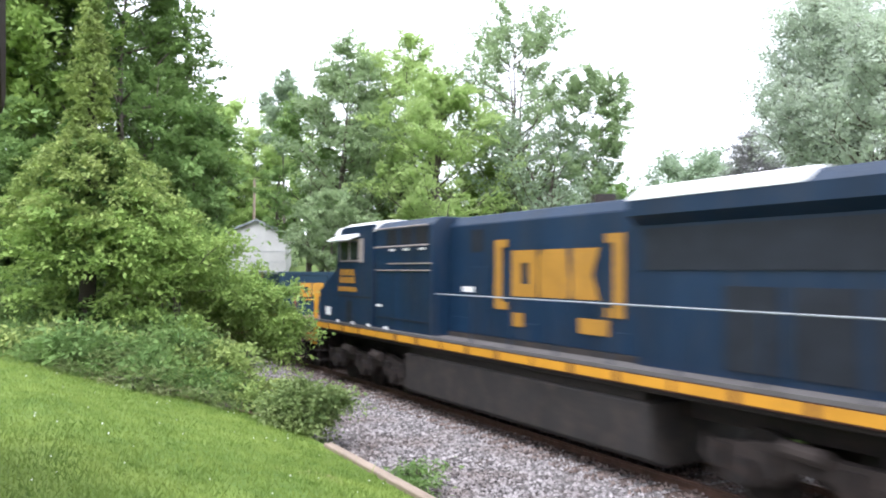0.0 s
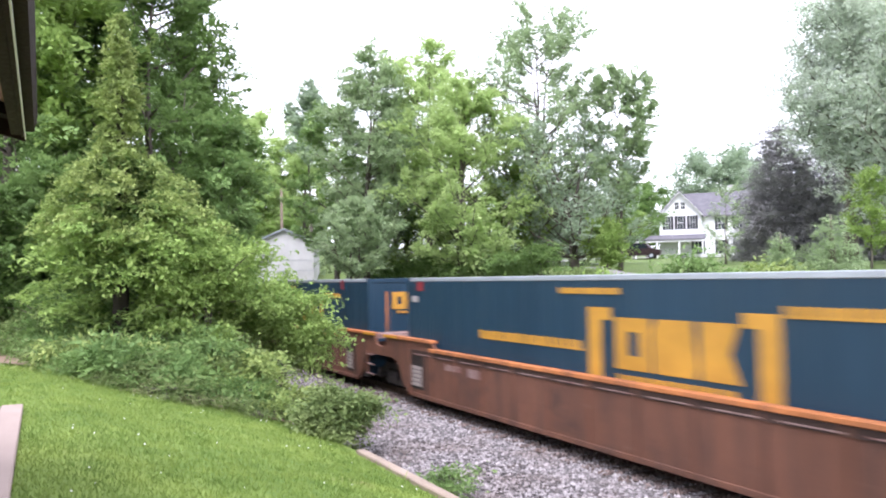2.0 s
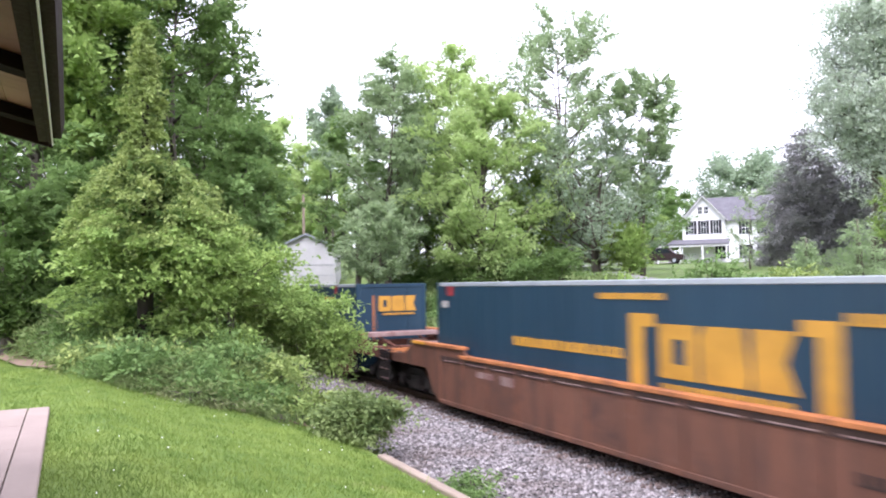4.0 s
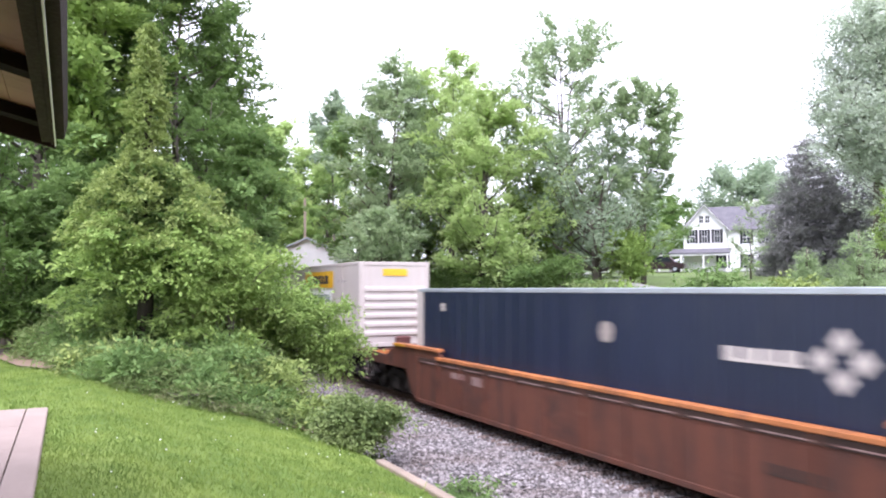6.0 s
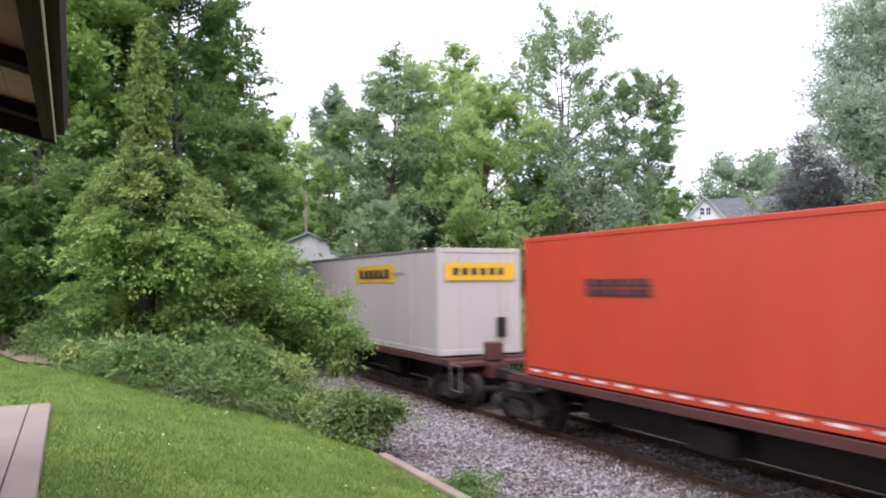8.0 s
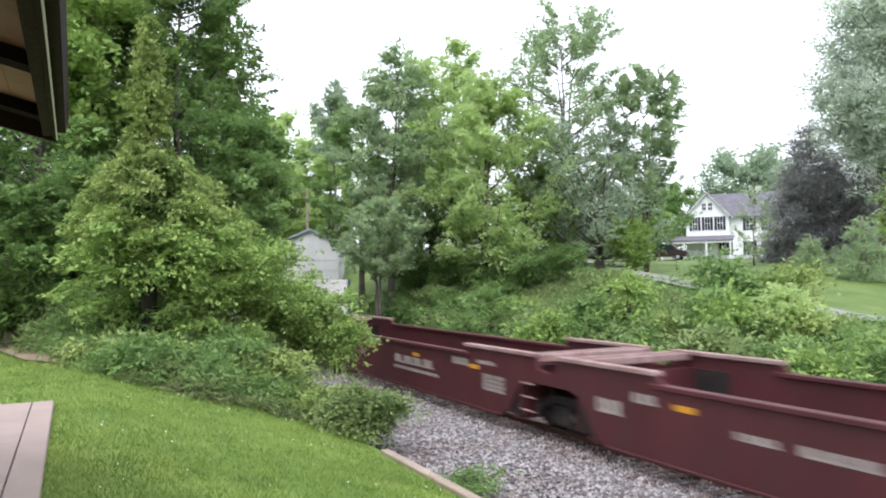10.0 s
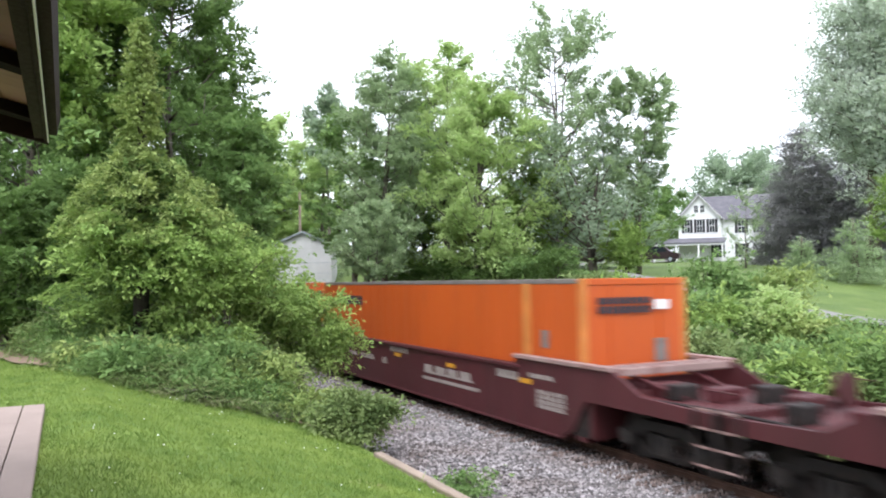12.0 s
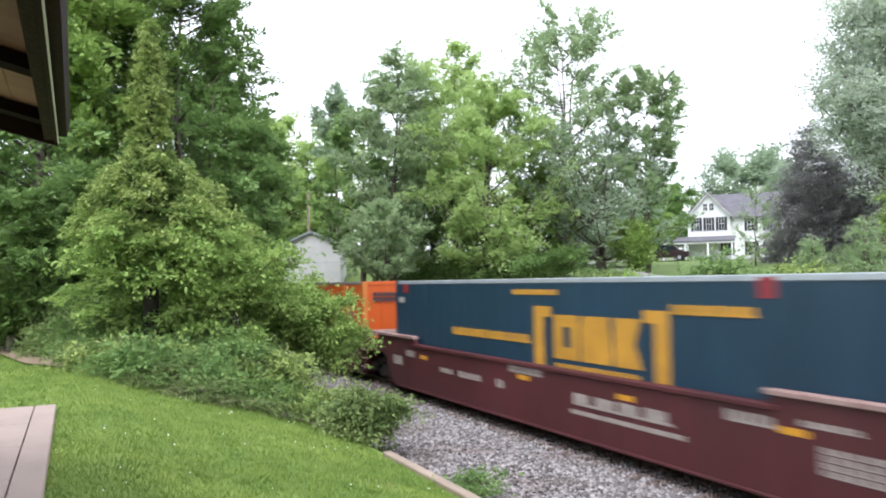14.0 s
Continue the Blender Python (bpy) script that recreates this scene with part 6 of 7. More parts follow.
tree(-31.8, -6.4, 16.9, 3.78, 4.2, "leaf_dark", "tall dark green broadleaf tree behind vines", 30000, 0.25, 11, 0.3, 60, stems=1, group=NEAR)
tree(-33.0, -11.3, 17.5, 4.07, 3.5, "leaf_mid", "tall dark tree with low branches", 26000, 0.26, 12, 0.3, 50, stems=1, group=NEAR)
tree(-28.4, -4.4, 9.6, 1.55, 3.9, "leaf_mid", "mid green tree leaning towards the track", 14000, 0.2, 13, 0.2, 34, stems=1, group=NEAR)
tree(-26.0, -10.3, 6.9, 1.89, 2.8, "leaf_dark", "dense green understorey tree", 14000, 0.2, 14, 0.2, 34, stems=2, group=NEAR)
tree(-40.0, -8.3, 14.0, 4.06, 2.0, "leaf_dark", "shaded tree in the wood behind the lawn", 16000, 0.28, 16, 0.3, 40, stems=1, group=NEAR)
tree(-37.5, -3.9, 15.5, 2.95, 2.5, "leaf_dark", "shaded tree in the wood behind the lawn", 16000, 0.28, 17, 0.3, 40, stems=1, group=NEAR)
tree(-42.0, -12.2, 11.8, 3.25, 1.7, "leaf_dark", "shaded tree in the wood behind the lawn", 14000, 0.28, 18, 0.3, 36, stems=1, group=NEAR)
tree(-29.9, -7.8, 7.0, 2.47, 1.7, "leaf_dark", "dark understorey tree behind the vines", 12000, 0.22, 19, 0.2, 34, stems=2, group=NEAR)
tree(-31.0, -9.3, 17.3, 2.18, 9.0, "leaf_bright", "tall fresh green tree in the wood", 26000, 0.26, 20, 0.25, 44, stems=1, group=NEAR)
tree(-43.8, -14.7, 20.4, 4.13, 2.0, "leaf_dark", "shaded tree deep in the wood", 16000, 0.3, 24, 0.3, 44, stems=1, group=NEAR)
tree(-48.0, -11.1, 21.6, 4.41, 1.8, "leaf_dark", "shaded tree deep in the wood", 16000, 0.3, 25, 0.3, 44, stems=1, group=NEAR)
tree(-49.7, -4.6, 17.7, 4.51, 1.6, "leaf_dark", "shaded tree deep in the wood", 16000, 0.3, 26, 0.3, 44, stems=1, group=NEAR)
tree(-24.0, -11.6, 5.9, 1.39, 2.5, "leaf_dark", "dense green understorey tree", 10000, 0.2, 15, 0.18, 26, stems=2, group=NEAR)


def vine_tower():
    """A dead trunk wrapped in vines: a ragged column of shoots over a wide skirt of drooping tiers."""
    x, y = -20.0, -8.45
    g = ground_z(x, y)
    t = root("vine_covered_tree", "slender tree smothered in yellow-green vines", "tree", NEAR, "", pose(x, y, g - 0.1))
    rng = np.random.default_rng(22)
    bm = B()
    tube(bm, [(0, 0, 0), (0.1, 0.05, 4), (0, 0, 8.0)], [0.22, 0.15, 0.06], 9)
    part("trunk", bm, M["bark_dark"], t, "", True)

    def shoots(name, m, z0, z1, power, per, size, reach, droop, seed, mat, label, inside=1.0):
        r_ = np.random.default_rng(seed)
        f = r_.random(m) ** power
        z = z1 - (z1 - z0) * f
        az = r_.uniform(0, 6.283, m)
        rad = np.interp(z, (0.9, 2.0, 3.0, 4.2, 4.9, 5.2, 5.45, 6.8, 7.6, 8.2, 8.75), (1.7, 2.0, 1.8, 1.35, 1.0, 0.62, 0.34, 0.36, 0.2, 0.12, 0.05))
        # lobes and hollows over the surface
        lobe = 1 + 0.26 * np.sin(az * 3 + z * 2.1) * np.sin(z * 2.9 + az) + 0.24 * np.sin(az * 6 - z * 3.7 + 1.0) + 0.15 * np.sin(z * 6.3 + az * 2)
        deep = 1 - 0.5 * r_.random(m) ** 3.5
        rad = rad * lobe * deep * inside
        keep = (lobe > 0.9) | (r_.random(m) < 0.35)
        # the hollow under the skirt, on its sunny side
        z = np.where((np.cos(az - 0.25) > 0.35) & (z < 2.5), z + 1.0, z)
        c = np.stack([rad * 0.85 * np.cos(az), 0.16 * (5.3 - np.minimum(z, 5.3)) + rad * 0.9 * np.sin(az), z], -1)
        d = np.stack([np.cos(az), np.sin(az), np.full(m, 0.25)], -1)
        spray_leaves(name, c[keep], d[keep], per, size, mat, t, r_, 0.46, droop, reach, label)
    shoots("vine_leaves", 680, 5.0, 8.75, 0.8, 22, 0.105, 0.13, 0.30, 24, "leaf_vine", "dense column of vine leaves")
    shoots("skirt_leaves", 950, 3.2, 5.5, 0.7, 24, 0.115, 0.24, 0.22, 25, "leaf_vine", "yellow-green shoulder of drooping vine shoots")
    shoots("lower_leaves", 950, 1.1, 4.2, 0.8, 24, 0.125, 0.27, 0.22, 26, "leaf_bright", "fresh green skirt of leafy shoots")
    # added dark leaves that block light, so the hollow reads as shade
    shoots("inner_leaves", 700, 2.2, 5.2, 0.8, 20, 0.17, 0.30, 0.05, 27, "leaf_dark", "dark leaves added inside to deepen the skirt's shade", 0.55)


vine_tower()
SH = "shrubs beside the lawn"
shrub(-19.2, -6.6, 2.7, 4.1, "leaf_bright", "large fresh green shrub beside the track", 15000, 0.125, 31, SH, 26)
shrub(-21.0, -5.5, 3.0, 3.9, "leaf_bright", "large fresh green shrub beside the track", 12000, 0.125, 32, SH, 22)
shrub(-20.5, -4.35, 2.2, 2.9, "leaf_bright", "leafy shrub leaning over the ballast", 9000, 0.125, 33, SH, 18, z=0.3)
shrub(-19.9, -3.65, 1.4, 1.6, "leaf_bright", "leafy shrub leaning over the ballast", 3600, 0.12, 37, SH, 12, z=0.75)
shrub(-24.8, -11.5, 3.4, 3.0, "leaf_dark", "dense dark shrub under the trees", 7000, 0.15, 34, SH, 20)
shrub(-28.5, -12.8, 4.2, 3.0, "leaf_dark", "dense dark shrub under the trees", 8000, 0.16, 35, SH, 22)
# darker leaf colour stands in for the shade of the hollow
shrub(-21.2, -8.9, 2.6, 1.5, "leaf_dark", "shrub coloured dark for the hollow's shade beneath the vines", 4200, 0.15, 38, SH, 14)
rs = random.Random(5)
LOW = "low brambles along the lawn"
TUFT = "weed tufts at the lawn's edge"


def edge_x(y):
    """Where the lawn ends and the brambles begin."""
    return np.interp(y, (-12.5, -11.7, -11.04, -10.23, -9.33, -8.38, -6.65, -5.7, -5.2), (-28.5, -25.1, -22.4, -18.9, -16.5, -15.7, -15.9, -14.9, -14.2))


KINDS = ("leaf_bramble", "leaf_mid", "leaf_bramble", "leaf_vine", "leaf_mid", "leaf_dark")
for i in range(26):
    y = -5.95 - 5.6 * i / 25 + rs.uniform(-0.2, 0.2)
    x = float(edge_x(y)) + rs.uniform(-0.35, 0.25) - 1.9 * smooth(-y, 9.2, 10.6)
    w = rs.uniform(0.7, 1.7)
    shrub(x - 0.3 - w * 0.35, y, w, rs.choice((0.18, 0.25, 0.38, 0.5, 0.75)) * rs.uniform(0.85, 1.15), rs.choice(KINDS), "low tangled bramble at the lawn's edge", 1900, rs.uniform(0.10, 0.17), 100 + i, LOW, 9, slim=rs.uniform(0.22, 0.5))
    hollow = -9.7 < y < -7.5
    shrub(x - (1.4 if hollow else 2.0 + rs.uniform(0, 0.6)), min(-5.95, y + rs.uniform(-0.2, 0.4)), rs.uniform(1.2, 2.2), rs.uniform(0.4, 0.7) if hollow else rs.uniform(0.45, 1.35), rs.choice(KINDS), "tangled bramble behind the lawn", 2600, rs.uniform(0.10, 0.18), 140 + i, LOW, 11, slim=rs.uniform(0.3, 0.55))
    if i % 2 and not hollow:
        shrub(x - 3.4 - rs.uniform(0, 0.8), min(-6.3, y), rs.uniform(1.4, 2.4), rs.uniform(0.6, 1.7), rs.choice(KINDS), "tangled bramble behind the lawn", 2600, rs.uniform(0.12, 0.18), 170 + i, LOW, 11, slim=0.45)
    shrub(x + rs.uniform(-0.25, 0.35), y + rs.uniform(-0.15, 0.15), rs.uniform(0.4, 0.8), rs.uniform(0.14, 0.38), rs.choice(("leaf_bramble", "leaf_mid", "rough_grass")), "small weed tuft at the lawn's edge", 420, 0.13, 300 + i, TUFT, 6, slim=0.2)
shrub(-13.95, -5.25, 1.4, 0.92, "leaf_bramble", "small round shrub at the end of the edging", 9000, 0.11, 171, SH, 26)
shrub(-10.35, -4.62, 0.6, 0.6, "leaf_mid", "small spiky weed clump on the ballast", 1300, 0.10, 172, SH, 12, z=-0.2, slim=0.28)
# beyond the track
FAR = "trees beyond the track"
tree(-43.6, 7.4, 17.4, 3.81, 5.7, "leaf_grey", "tall grey-green tree with feathery crown", 25650, 0.24, 43, 0.26, 48, stems=2, group=FAR)
tree(-45.6, 12.7, 18.7, 3.42, 9.7, "leaf_gold", "slender light green tree with upright limbs", 18900, 0.25, 52, 0.22, 37, stems=2, group=FAR)
tree(-37.6, 10.7, 14.9, 3.79, 4.5, "leaf_gold", "bright yellow-green tree with spreading limbs", 31050, 0.23, 44, 0.26, 55, stems=2, group=FAR)
tree(-48.9, 7.5, 15.2, 3.29, 5.6, "leaf_mid", "mid green tree among the others", 13500, 0.26, 63, 0.25, 33, stems=1, group=FAR)
tree(-38.3, 4.5, 7.5, 2.24, 4.0, "leaf_grey", "low grey-green tree overhanging the track", 8775, 0.2, 50, 0.14, 24, stems=2, group=FAR)
tree(-72.3, 13.2, 22.7, 1.99, 15.1, "leaf_open", "slim tree rising over the others", 9000, 0.34, 42, 0.2, 14, stems=1, group=FAR)
tree(-80.2, 15.0, 21.0, 4.89, 7.7, "leaf_gold", "fresh light green tree behind the shed", 22000, 0.38, 41, 0.3, 34, stems=1, group=FAR)
tree(-87.4, 11.2, 22.9, 5.83, 8.0, "leaf_gold", "green tree behind the shed", 24000, 0.4, 64, 0.3, 34, stems=1, group=FAR)
tree(-84.0, 7.6, 17.0, 5.2, 6.0, "leaf_bright", "green tree closing the gap behind the shed", 12000, 0.42, 77, 0.3, 30, stems=2, group=FAR, full=1.4)
tree(-88.6, 14.8, 17.5, 4.67, 9.1, "leaf_mid", "green tree behind the shed", 16000, 0.4, 74, 0.3, 30, stems=2, group=FAR)
tree(-68.4, 4.6, 15.0, 3.50, 6.4, "leaf_bright", "light green tree in the gap beside the track", 16000, 0.32, 75, 0.25, 30, stems=2, group=FAR)
tree(-49.3, 11.9, 11.7, 4.29, 4.5, "leaf_bright", "shaded tree deep in the row", 10800, 0.26, 65, 0.25, 28, stems=2, group=FAR)
tree(-50.8, 13.5, 16.2, 3.96, 7.0, "leaf_grey", "feathery tree behind the others", 13500, 0.28, 69, 0.2, 33, stems=2, group=FAR)
tree(-39.8, 14.8, 9.5, 3.30, 5.1, "leaf_bright", "green tree at the top of the bank", 12150, 0.23, 66, 0.2, 30, stems=2, group=FAR)
tree(-38.5, 16.8, 20.0, 4.02, 7.7, "leaf_grey", "tall open tree with gaps in its crown", 17000, 0.25, 46, 0.22, 72, stems=3, group=FAR, airy=0.78, spread=0.4)
tree(-35.7, 20.5, 15.8, 2.21, 8.6, "leaf_grey", "open tree with a leaning top", 11475, 0.25, 67, 0.15, 39, stems=2, group=FAR, airy=0.78, spread=0.4)
tree(-36.6, 17.8, 12.3, 4.38, 5.2, "leaf_open", "broad green tree at the top of the bank", 10000, 0.24, 47, 0.28, 66, stems=2, group=FAR, airy=0.78, spread=0.4)
tree(-33.8, 18.0, 6.2, 0.83, 4.2, "leaf_bright", "low green tree at the top of the bank", 4725, 0.22, 48, 0.16, 22, stems=2, group=FAR)
tree(-55.4, 25.7, 11.5, 4.63, 5.9, "leaf_open", "tree in the row behind the bank", 10800, 0.3, 71, 0.2, 30, stems=1, group=FAR)
tree(-54.9, 30.0, 11.4, 4.73, 6.0, "leaf_open", "tree in the row behind the bank", 10800, 0.3, 72, 0.2, 30, stems=1, group=FAR)
tree(-51.0, 31.8, 10.3, 3.97, 5.8, "leaf_mid", "tree in the row behind the bank", 9450, 0.3, 73, 0.2, 28, stems=1, group=FAR)
tree(-93.6, 93.8, 23.9, 7.6, 11.8, "leaf_open", "distant rounded tree behind the house", 15000, 0.75, 53, 0.5, 40, stems=2, group=FAR, spread=0.5, full=1.5)
tree(-95.8, 77.8, 17.8, 5.50, 9.7, "leaf_mid", "distant tree beside the house", 8100, 0.6, 54, 0.3, 26, stems=1, group=FAR)
tree(-71.8, 53.6, 11.1, 1.80, 7.3, "leaf_bright", "light green tree beside the drive", 5400, 0.3, 68, 0.15, 19, stems=1, group=FAR)
tree(-33.9, 39.4, 23.9, 4.22, 12.0, "leaf_far", "very tall green tree paled for lens haze", 46000, 0.27, 55, 0.5, 90, stems=2, group=FAR, spread=0.45, full=1.9)
tree(-28.4, 38.2, 21.2, 4.4, 7.5, "leaf_far", "very tall green tree paled for lens haze", 26000, 0.3, 56, 0.45, 60, stems=2, group=FAR, spread=0.45, full=1.9)
tree(-40.3, 34.4, 9.8, 1.23, 4.8, "leaf_grey", "slender young tree in front of the house", 1300, 0.22, 59, 0.07, 16, stems=1, group=FAR)
tree(-28.5, 33.4, 9.3, 1.38, 5.0, "leaf_bright", "small young tree on the lawn", 3600, 0.2, 60, 0.07, 16, stems=1, group=FAR)
conifer(-43.5, 44.7, 16.6, 3.9, "needle", "purple-grey conifer with drooping tiers", 80000, 0.26, 57, FAR)
conifer(-40.5, 46.4, 15.0, 4.6, "needle", "purple-grey conifer with drooping tiers", 60000, 0.26, 58, FAR)
conifer(-36.0, 46.6, 14.0, 4.6, "needle", "purple-grey conifer with drooping tiers", 50000, 0.26, 76, FAR)
conifer(-26.7, 27.3, 6.5, 1.5, "leaf_grey", "bushy grey-green evergreen on the lawn", 8000, 0.17, 61, FAR)
conifer(-29.4, 26.7, 5.6, 0.55, "leaf_grey", "bushy grey-green evergreen on the lawn", 4500, 0.17, 62, FAR)

BANK = "shrubs on the bank"


def low_on_bank(x, y, h):
    """Keep the thicket below the garden's edge, so that the lawn shows over it."""
    return max(0.45, min(h, (2.1 if x > -31 else 2.9) + rs.uniform(-0.45, 0.2) - ground_z(x, y)))


for i in range(60):
    x = -46 + 39 * rs.random() ** 0.9
    y = rs.uniform(3.9, 12.5 if x < -27 else 8.8)
    h = low_on_bank(x, y, rs.uniform(0.7, 2.3) * (1.0 if y < 8.5 else 0.6))
    m = ("leaf_mid", "leaf_dark", "leaf_bramble", "leaf_dark", "leaf_bramble", "leaf_mid")[i % 6]
    shrub(x, y, rs.uniform(1.4, 3.6), h, m, "tangled green shrub on the railway bank", 2300, rs.uniform(0.10, 0.19), 200 + i, BANK, 16, slim=rs.uniform(0.35, 0.6), plain=True)
for i in range(16):
    x, y = -33 + 1.55 * i + rs.uniform(-0.6, 0.6), rs.uniform(4.4, 7.4)
    shrub(x, y, rs.uniform(1.3, 2.4), low_on_bank(x, y, rs.uniform(1.3, 2.5)), ("leaf_bramble", "leaf_mid", "leaf_bright", "leaf_dark")[i % 4], "tall fresh shrub on the railway bank", 2800, rs.uniform(0.17, 0.23), 330 + i, BANK, 13, plain=True)
# dark shrubs added to stand for the shadow at the trees' feet
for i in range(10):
    shrub(-46 + 1.6 * i + rs.uniform(-0.6, 0.6), rs.uniform(9.5, 13.0), rs.uniform(1.8, 2.8), rs.uniform(1.2, 2.0), "leaf_dark", "dark shrub added for the shade beneath the far trees", 3000, 0.17, 360 + i, BANK, 13, plain=True)
# saplings that rise from the thicket, one by one
for i, (x, y, w, h, m) in enumerate(((-21.6, 7.6, 1.3, 3.0, "leaf_bright"), (-23.4, 7.4, 1.0, 2.2, "leaf_mid"), (-17.6, 7.5, 1.2, 2.7, "leaf_mid"), (-16.6, 7.4, 1.4, 2.4, "leaf_bright"),
                                     (-15.2, 7.9, 1.2, 2.6, "leaf_gold"), (-14.4, 7.7, 0.9, 2.1, "leaf_vine"), (-13.2, 7.8, 1.1, 1.5, "leaf_mid"), (-19.4, 7.2, 1.1, 1.8, "leaf_vine"),
                                     (-12.0, 7.2, 1.3, 1.5, "leaf_bright"), (-10.4, 6.6, 1.5, 1.6, "leaf_mid"),
                                     (-19.0, 9.0, 1.2, 3.4, "leaf_mid"), (-18.6, 9.5, 1.2, 2.7, "leaf_mid"), (-17.9, 10.1, 1.2, 2.5, "leaf_mid"),
                                     (-17.3, 10.6, 1.1, 2.6, "leaf_vine"))):
    shrub(x, y, w, h, m, "leafy sapling rising from the bank's thicket", 1900, 0.20, 260 + i, BANK, 9, slim=0.5)


def undergrowth():
    """Ground cover of leaves beneath the trees and on the bank."""
    rng = np.random.default_rng(8)
    x = np.concatenate([rng.uniform(-34, -14.5, 22000), rng.uniform(-50, -4, 60000)])
    y = np.concatenate([rng.uniform(-13.5, -4.9, 22000), rng.uniform(3.3, 14.5, 60000)])
    # keep the lawn free
    keep = (y > 0) | (x < edge_x(y) - 0.2)
    x, y = x[keep], y[keep]
    z = np.array([ground_z(a, b) for a, b in zip(x, y)]) + rng.random(len(x)) ** 2 * 0.35
    nr = rng.normal(size=(len(x), 3)) * 0.6 + np.array([0, 0, 0.9])
    me = leaf_mesh("undergrowth", np.stack([x, y, z], -1), nr, 0.16, rng, 0.5, plain=True)
    me.materials.append(M["leaf_mid"])
    tagged(new("undergrowth", me), "low green weeds and ivy covering the ground", "undergrowth", "", "stuff")


undergrowth()


def rough_grass():
    """Tall dull grass along the top of the far bank."""
    rng = np.random.default_rng(18)
    n = 60000
    x, y = rng.uniform(-42, -6, n), 6.0 + 6.5 * rng.random(n) ** 1.2
    u = np.sin(x * 0.9 + 1.3 * np.sin(y * 0.7)) * np.sin(y * 1.1 + x * 0.4)
    keep = u + rng.normal(0, 0.35, n) > 0.0
    x, y = x[keep], y[keep]
    n = len(x)
    z = np.array([ground_z(a, b) for a, b in zip(x, y)])
    h, w, a = rng.uniform(0.12, 0.42, n), rng.uniform(0.012, 0.028, n), rng.uniform(0, 6.283, n)
    lx, ly = rng.normal(0, 0.35, n) * h, rng.normal(0, 0.35, n) * h
    v = np.stack([np.stack([x - w * np.cos(a), y - w * np.sin(a), z - 0.02], -1), np.stack([x + w * np.cos(a), y + w * np.sin(a), z - 0.02], -1), np.stack([x + lx, y + ly, z + h], -1)], 1).reshape(-1, 3)
    me = bpy.data.meshes.new("rough_grass")
    me.from_pydata(v.tolist(), [], np.arange(3 * n).reshape(-1, 3).tolist())
    me.materials.append(M["rough_grass"])
    tagged(new("rough_grass", me), "tall dull rough grass on the far bank", "grass", "", "stuff")


rough_grass()


def bare_soil():
    """A ragged strip of bare earth between the lawn and the brambles."""
    bm = B()
    rows = []
    for i in range(81):
        f = i / 80
        y = -5.3 - 7.0 * f
        x = float(edge_x(y))
        w = noise.noise((f * 14, 0, 0))
        xa, xb = x - 1.0 - 2.2 * smooth(-y, 9.2, 10.6), x + 0.25 + 0.6 * max(w, 0) + 2.6 * smooth(-y, 9.6, 11.4)
        rows.append([bm.verts.new((a, y, ground_z(a, y) + 0.06)) for a in (xa, (xa + xb) / 2, xb)])
    for a, b in zip(rows, rows[1:]):
        for k in range(2):
            bm.faces.new((a[k], a[k + 1], b[k + 1], b[k]))
    bmesh.ops.recalc_face_normals(bm, faces=bm.faces)
    tagged(part("bare_soil", bm, M["soil"], None, "bare brown soil along the lawn's edge"), "", "soil", "", "structure")


bare_soil()


def grass():
    """Blades on the near lawn."""
    rng = np.random.default_rng(9)
    n = 125000
    x = -4.2 - 21 * rng.random(n) ** 1.4
    y = rng.uniform(-12.0, -5.38, n)
    bare = 0.1 + 2.4 * np.clip((-9.7 - y) / 1.6, 0, 1) + 0.25 * np.sin(y * 7) * np.sin(y * 2.3)
    keep = (x > edge_x(y) + bare + rng.normal(0, 0.15, n)) & ~((y < -10.33) & (x > -12.26))
    x, y = x[keep], y[keep]
    z = np.array([ground_z(a, b) for a, b in zip(x, y)])
    n = len(x)
    h = rng.uniform(0.025, 0.07, n) * (1 + 1.8 * (rng.random(n) > 0.985))
    # longer, ragged growth where the mower does not reach
    h *= 1 + 2.2 * rng.random(n) ** 2 * np.clip(1.0 - (x - edge_x(y)) / 1.1, 0, 1) * (y > -9.6)
    w = rng.uniform(0.004, 0.009, n)
    a = rng.uniform(0, 6.283, n)
    lx, ly = rng.normal(0, 0.5, n) * h, rng.normal(0, 0.5, n) * h
    v = np.stack([np.stack([x - w * np.cos(a), y - w * np.sin(a), z], -1), np.stack([x + w * np.cos(a), y + w * np.sin(a), z], -1), np.stack([x + lx, y + ly, z + h], -1)], 1).reshape(-1, 3)
    me = bpy.data.meshes.new("lawn_grass")
    me.from_pydata(v.tolist(), [], np.arange(3 * n).reshape(-1, 3).tolist())
    me.materials.append(M["blade"])
    tagged(new("lawn_grass", me), "short bright green lawn grass with taller blades", "grass", "", "stuff")
    # clover heads
    bm = B()
    r = random.Random(4)
    for _ in range(60):
        x, y = -5.5 - 9.5 * r.random(), r.uniform(-10.2, -5.6)
        bmesh.ops.create_icosphere(bm, subdivisions=1, radius=r.uniform(0.006, 0.012), matrix=Matrix.Translation((x, y, ground_z(x, y) + 0.07)))
    tagged(part("clover_flowers", bm, M["petal"], None, "scattered white clover heads in the lawn"), "", "flowers", "", "stuff")


grass()


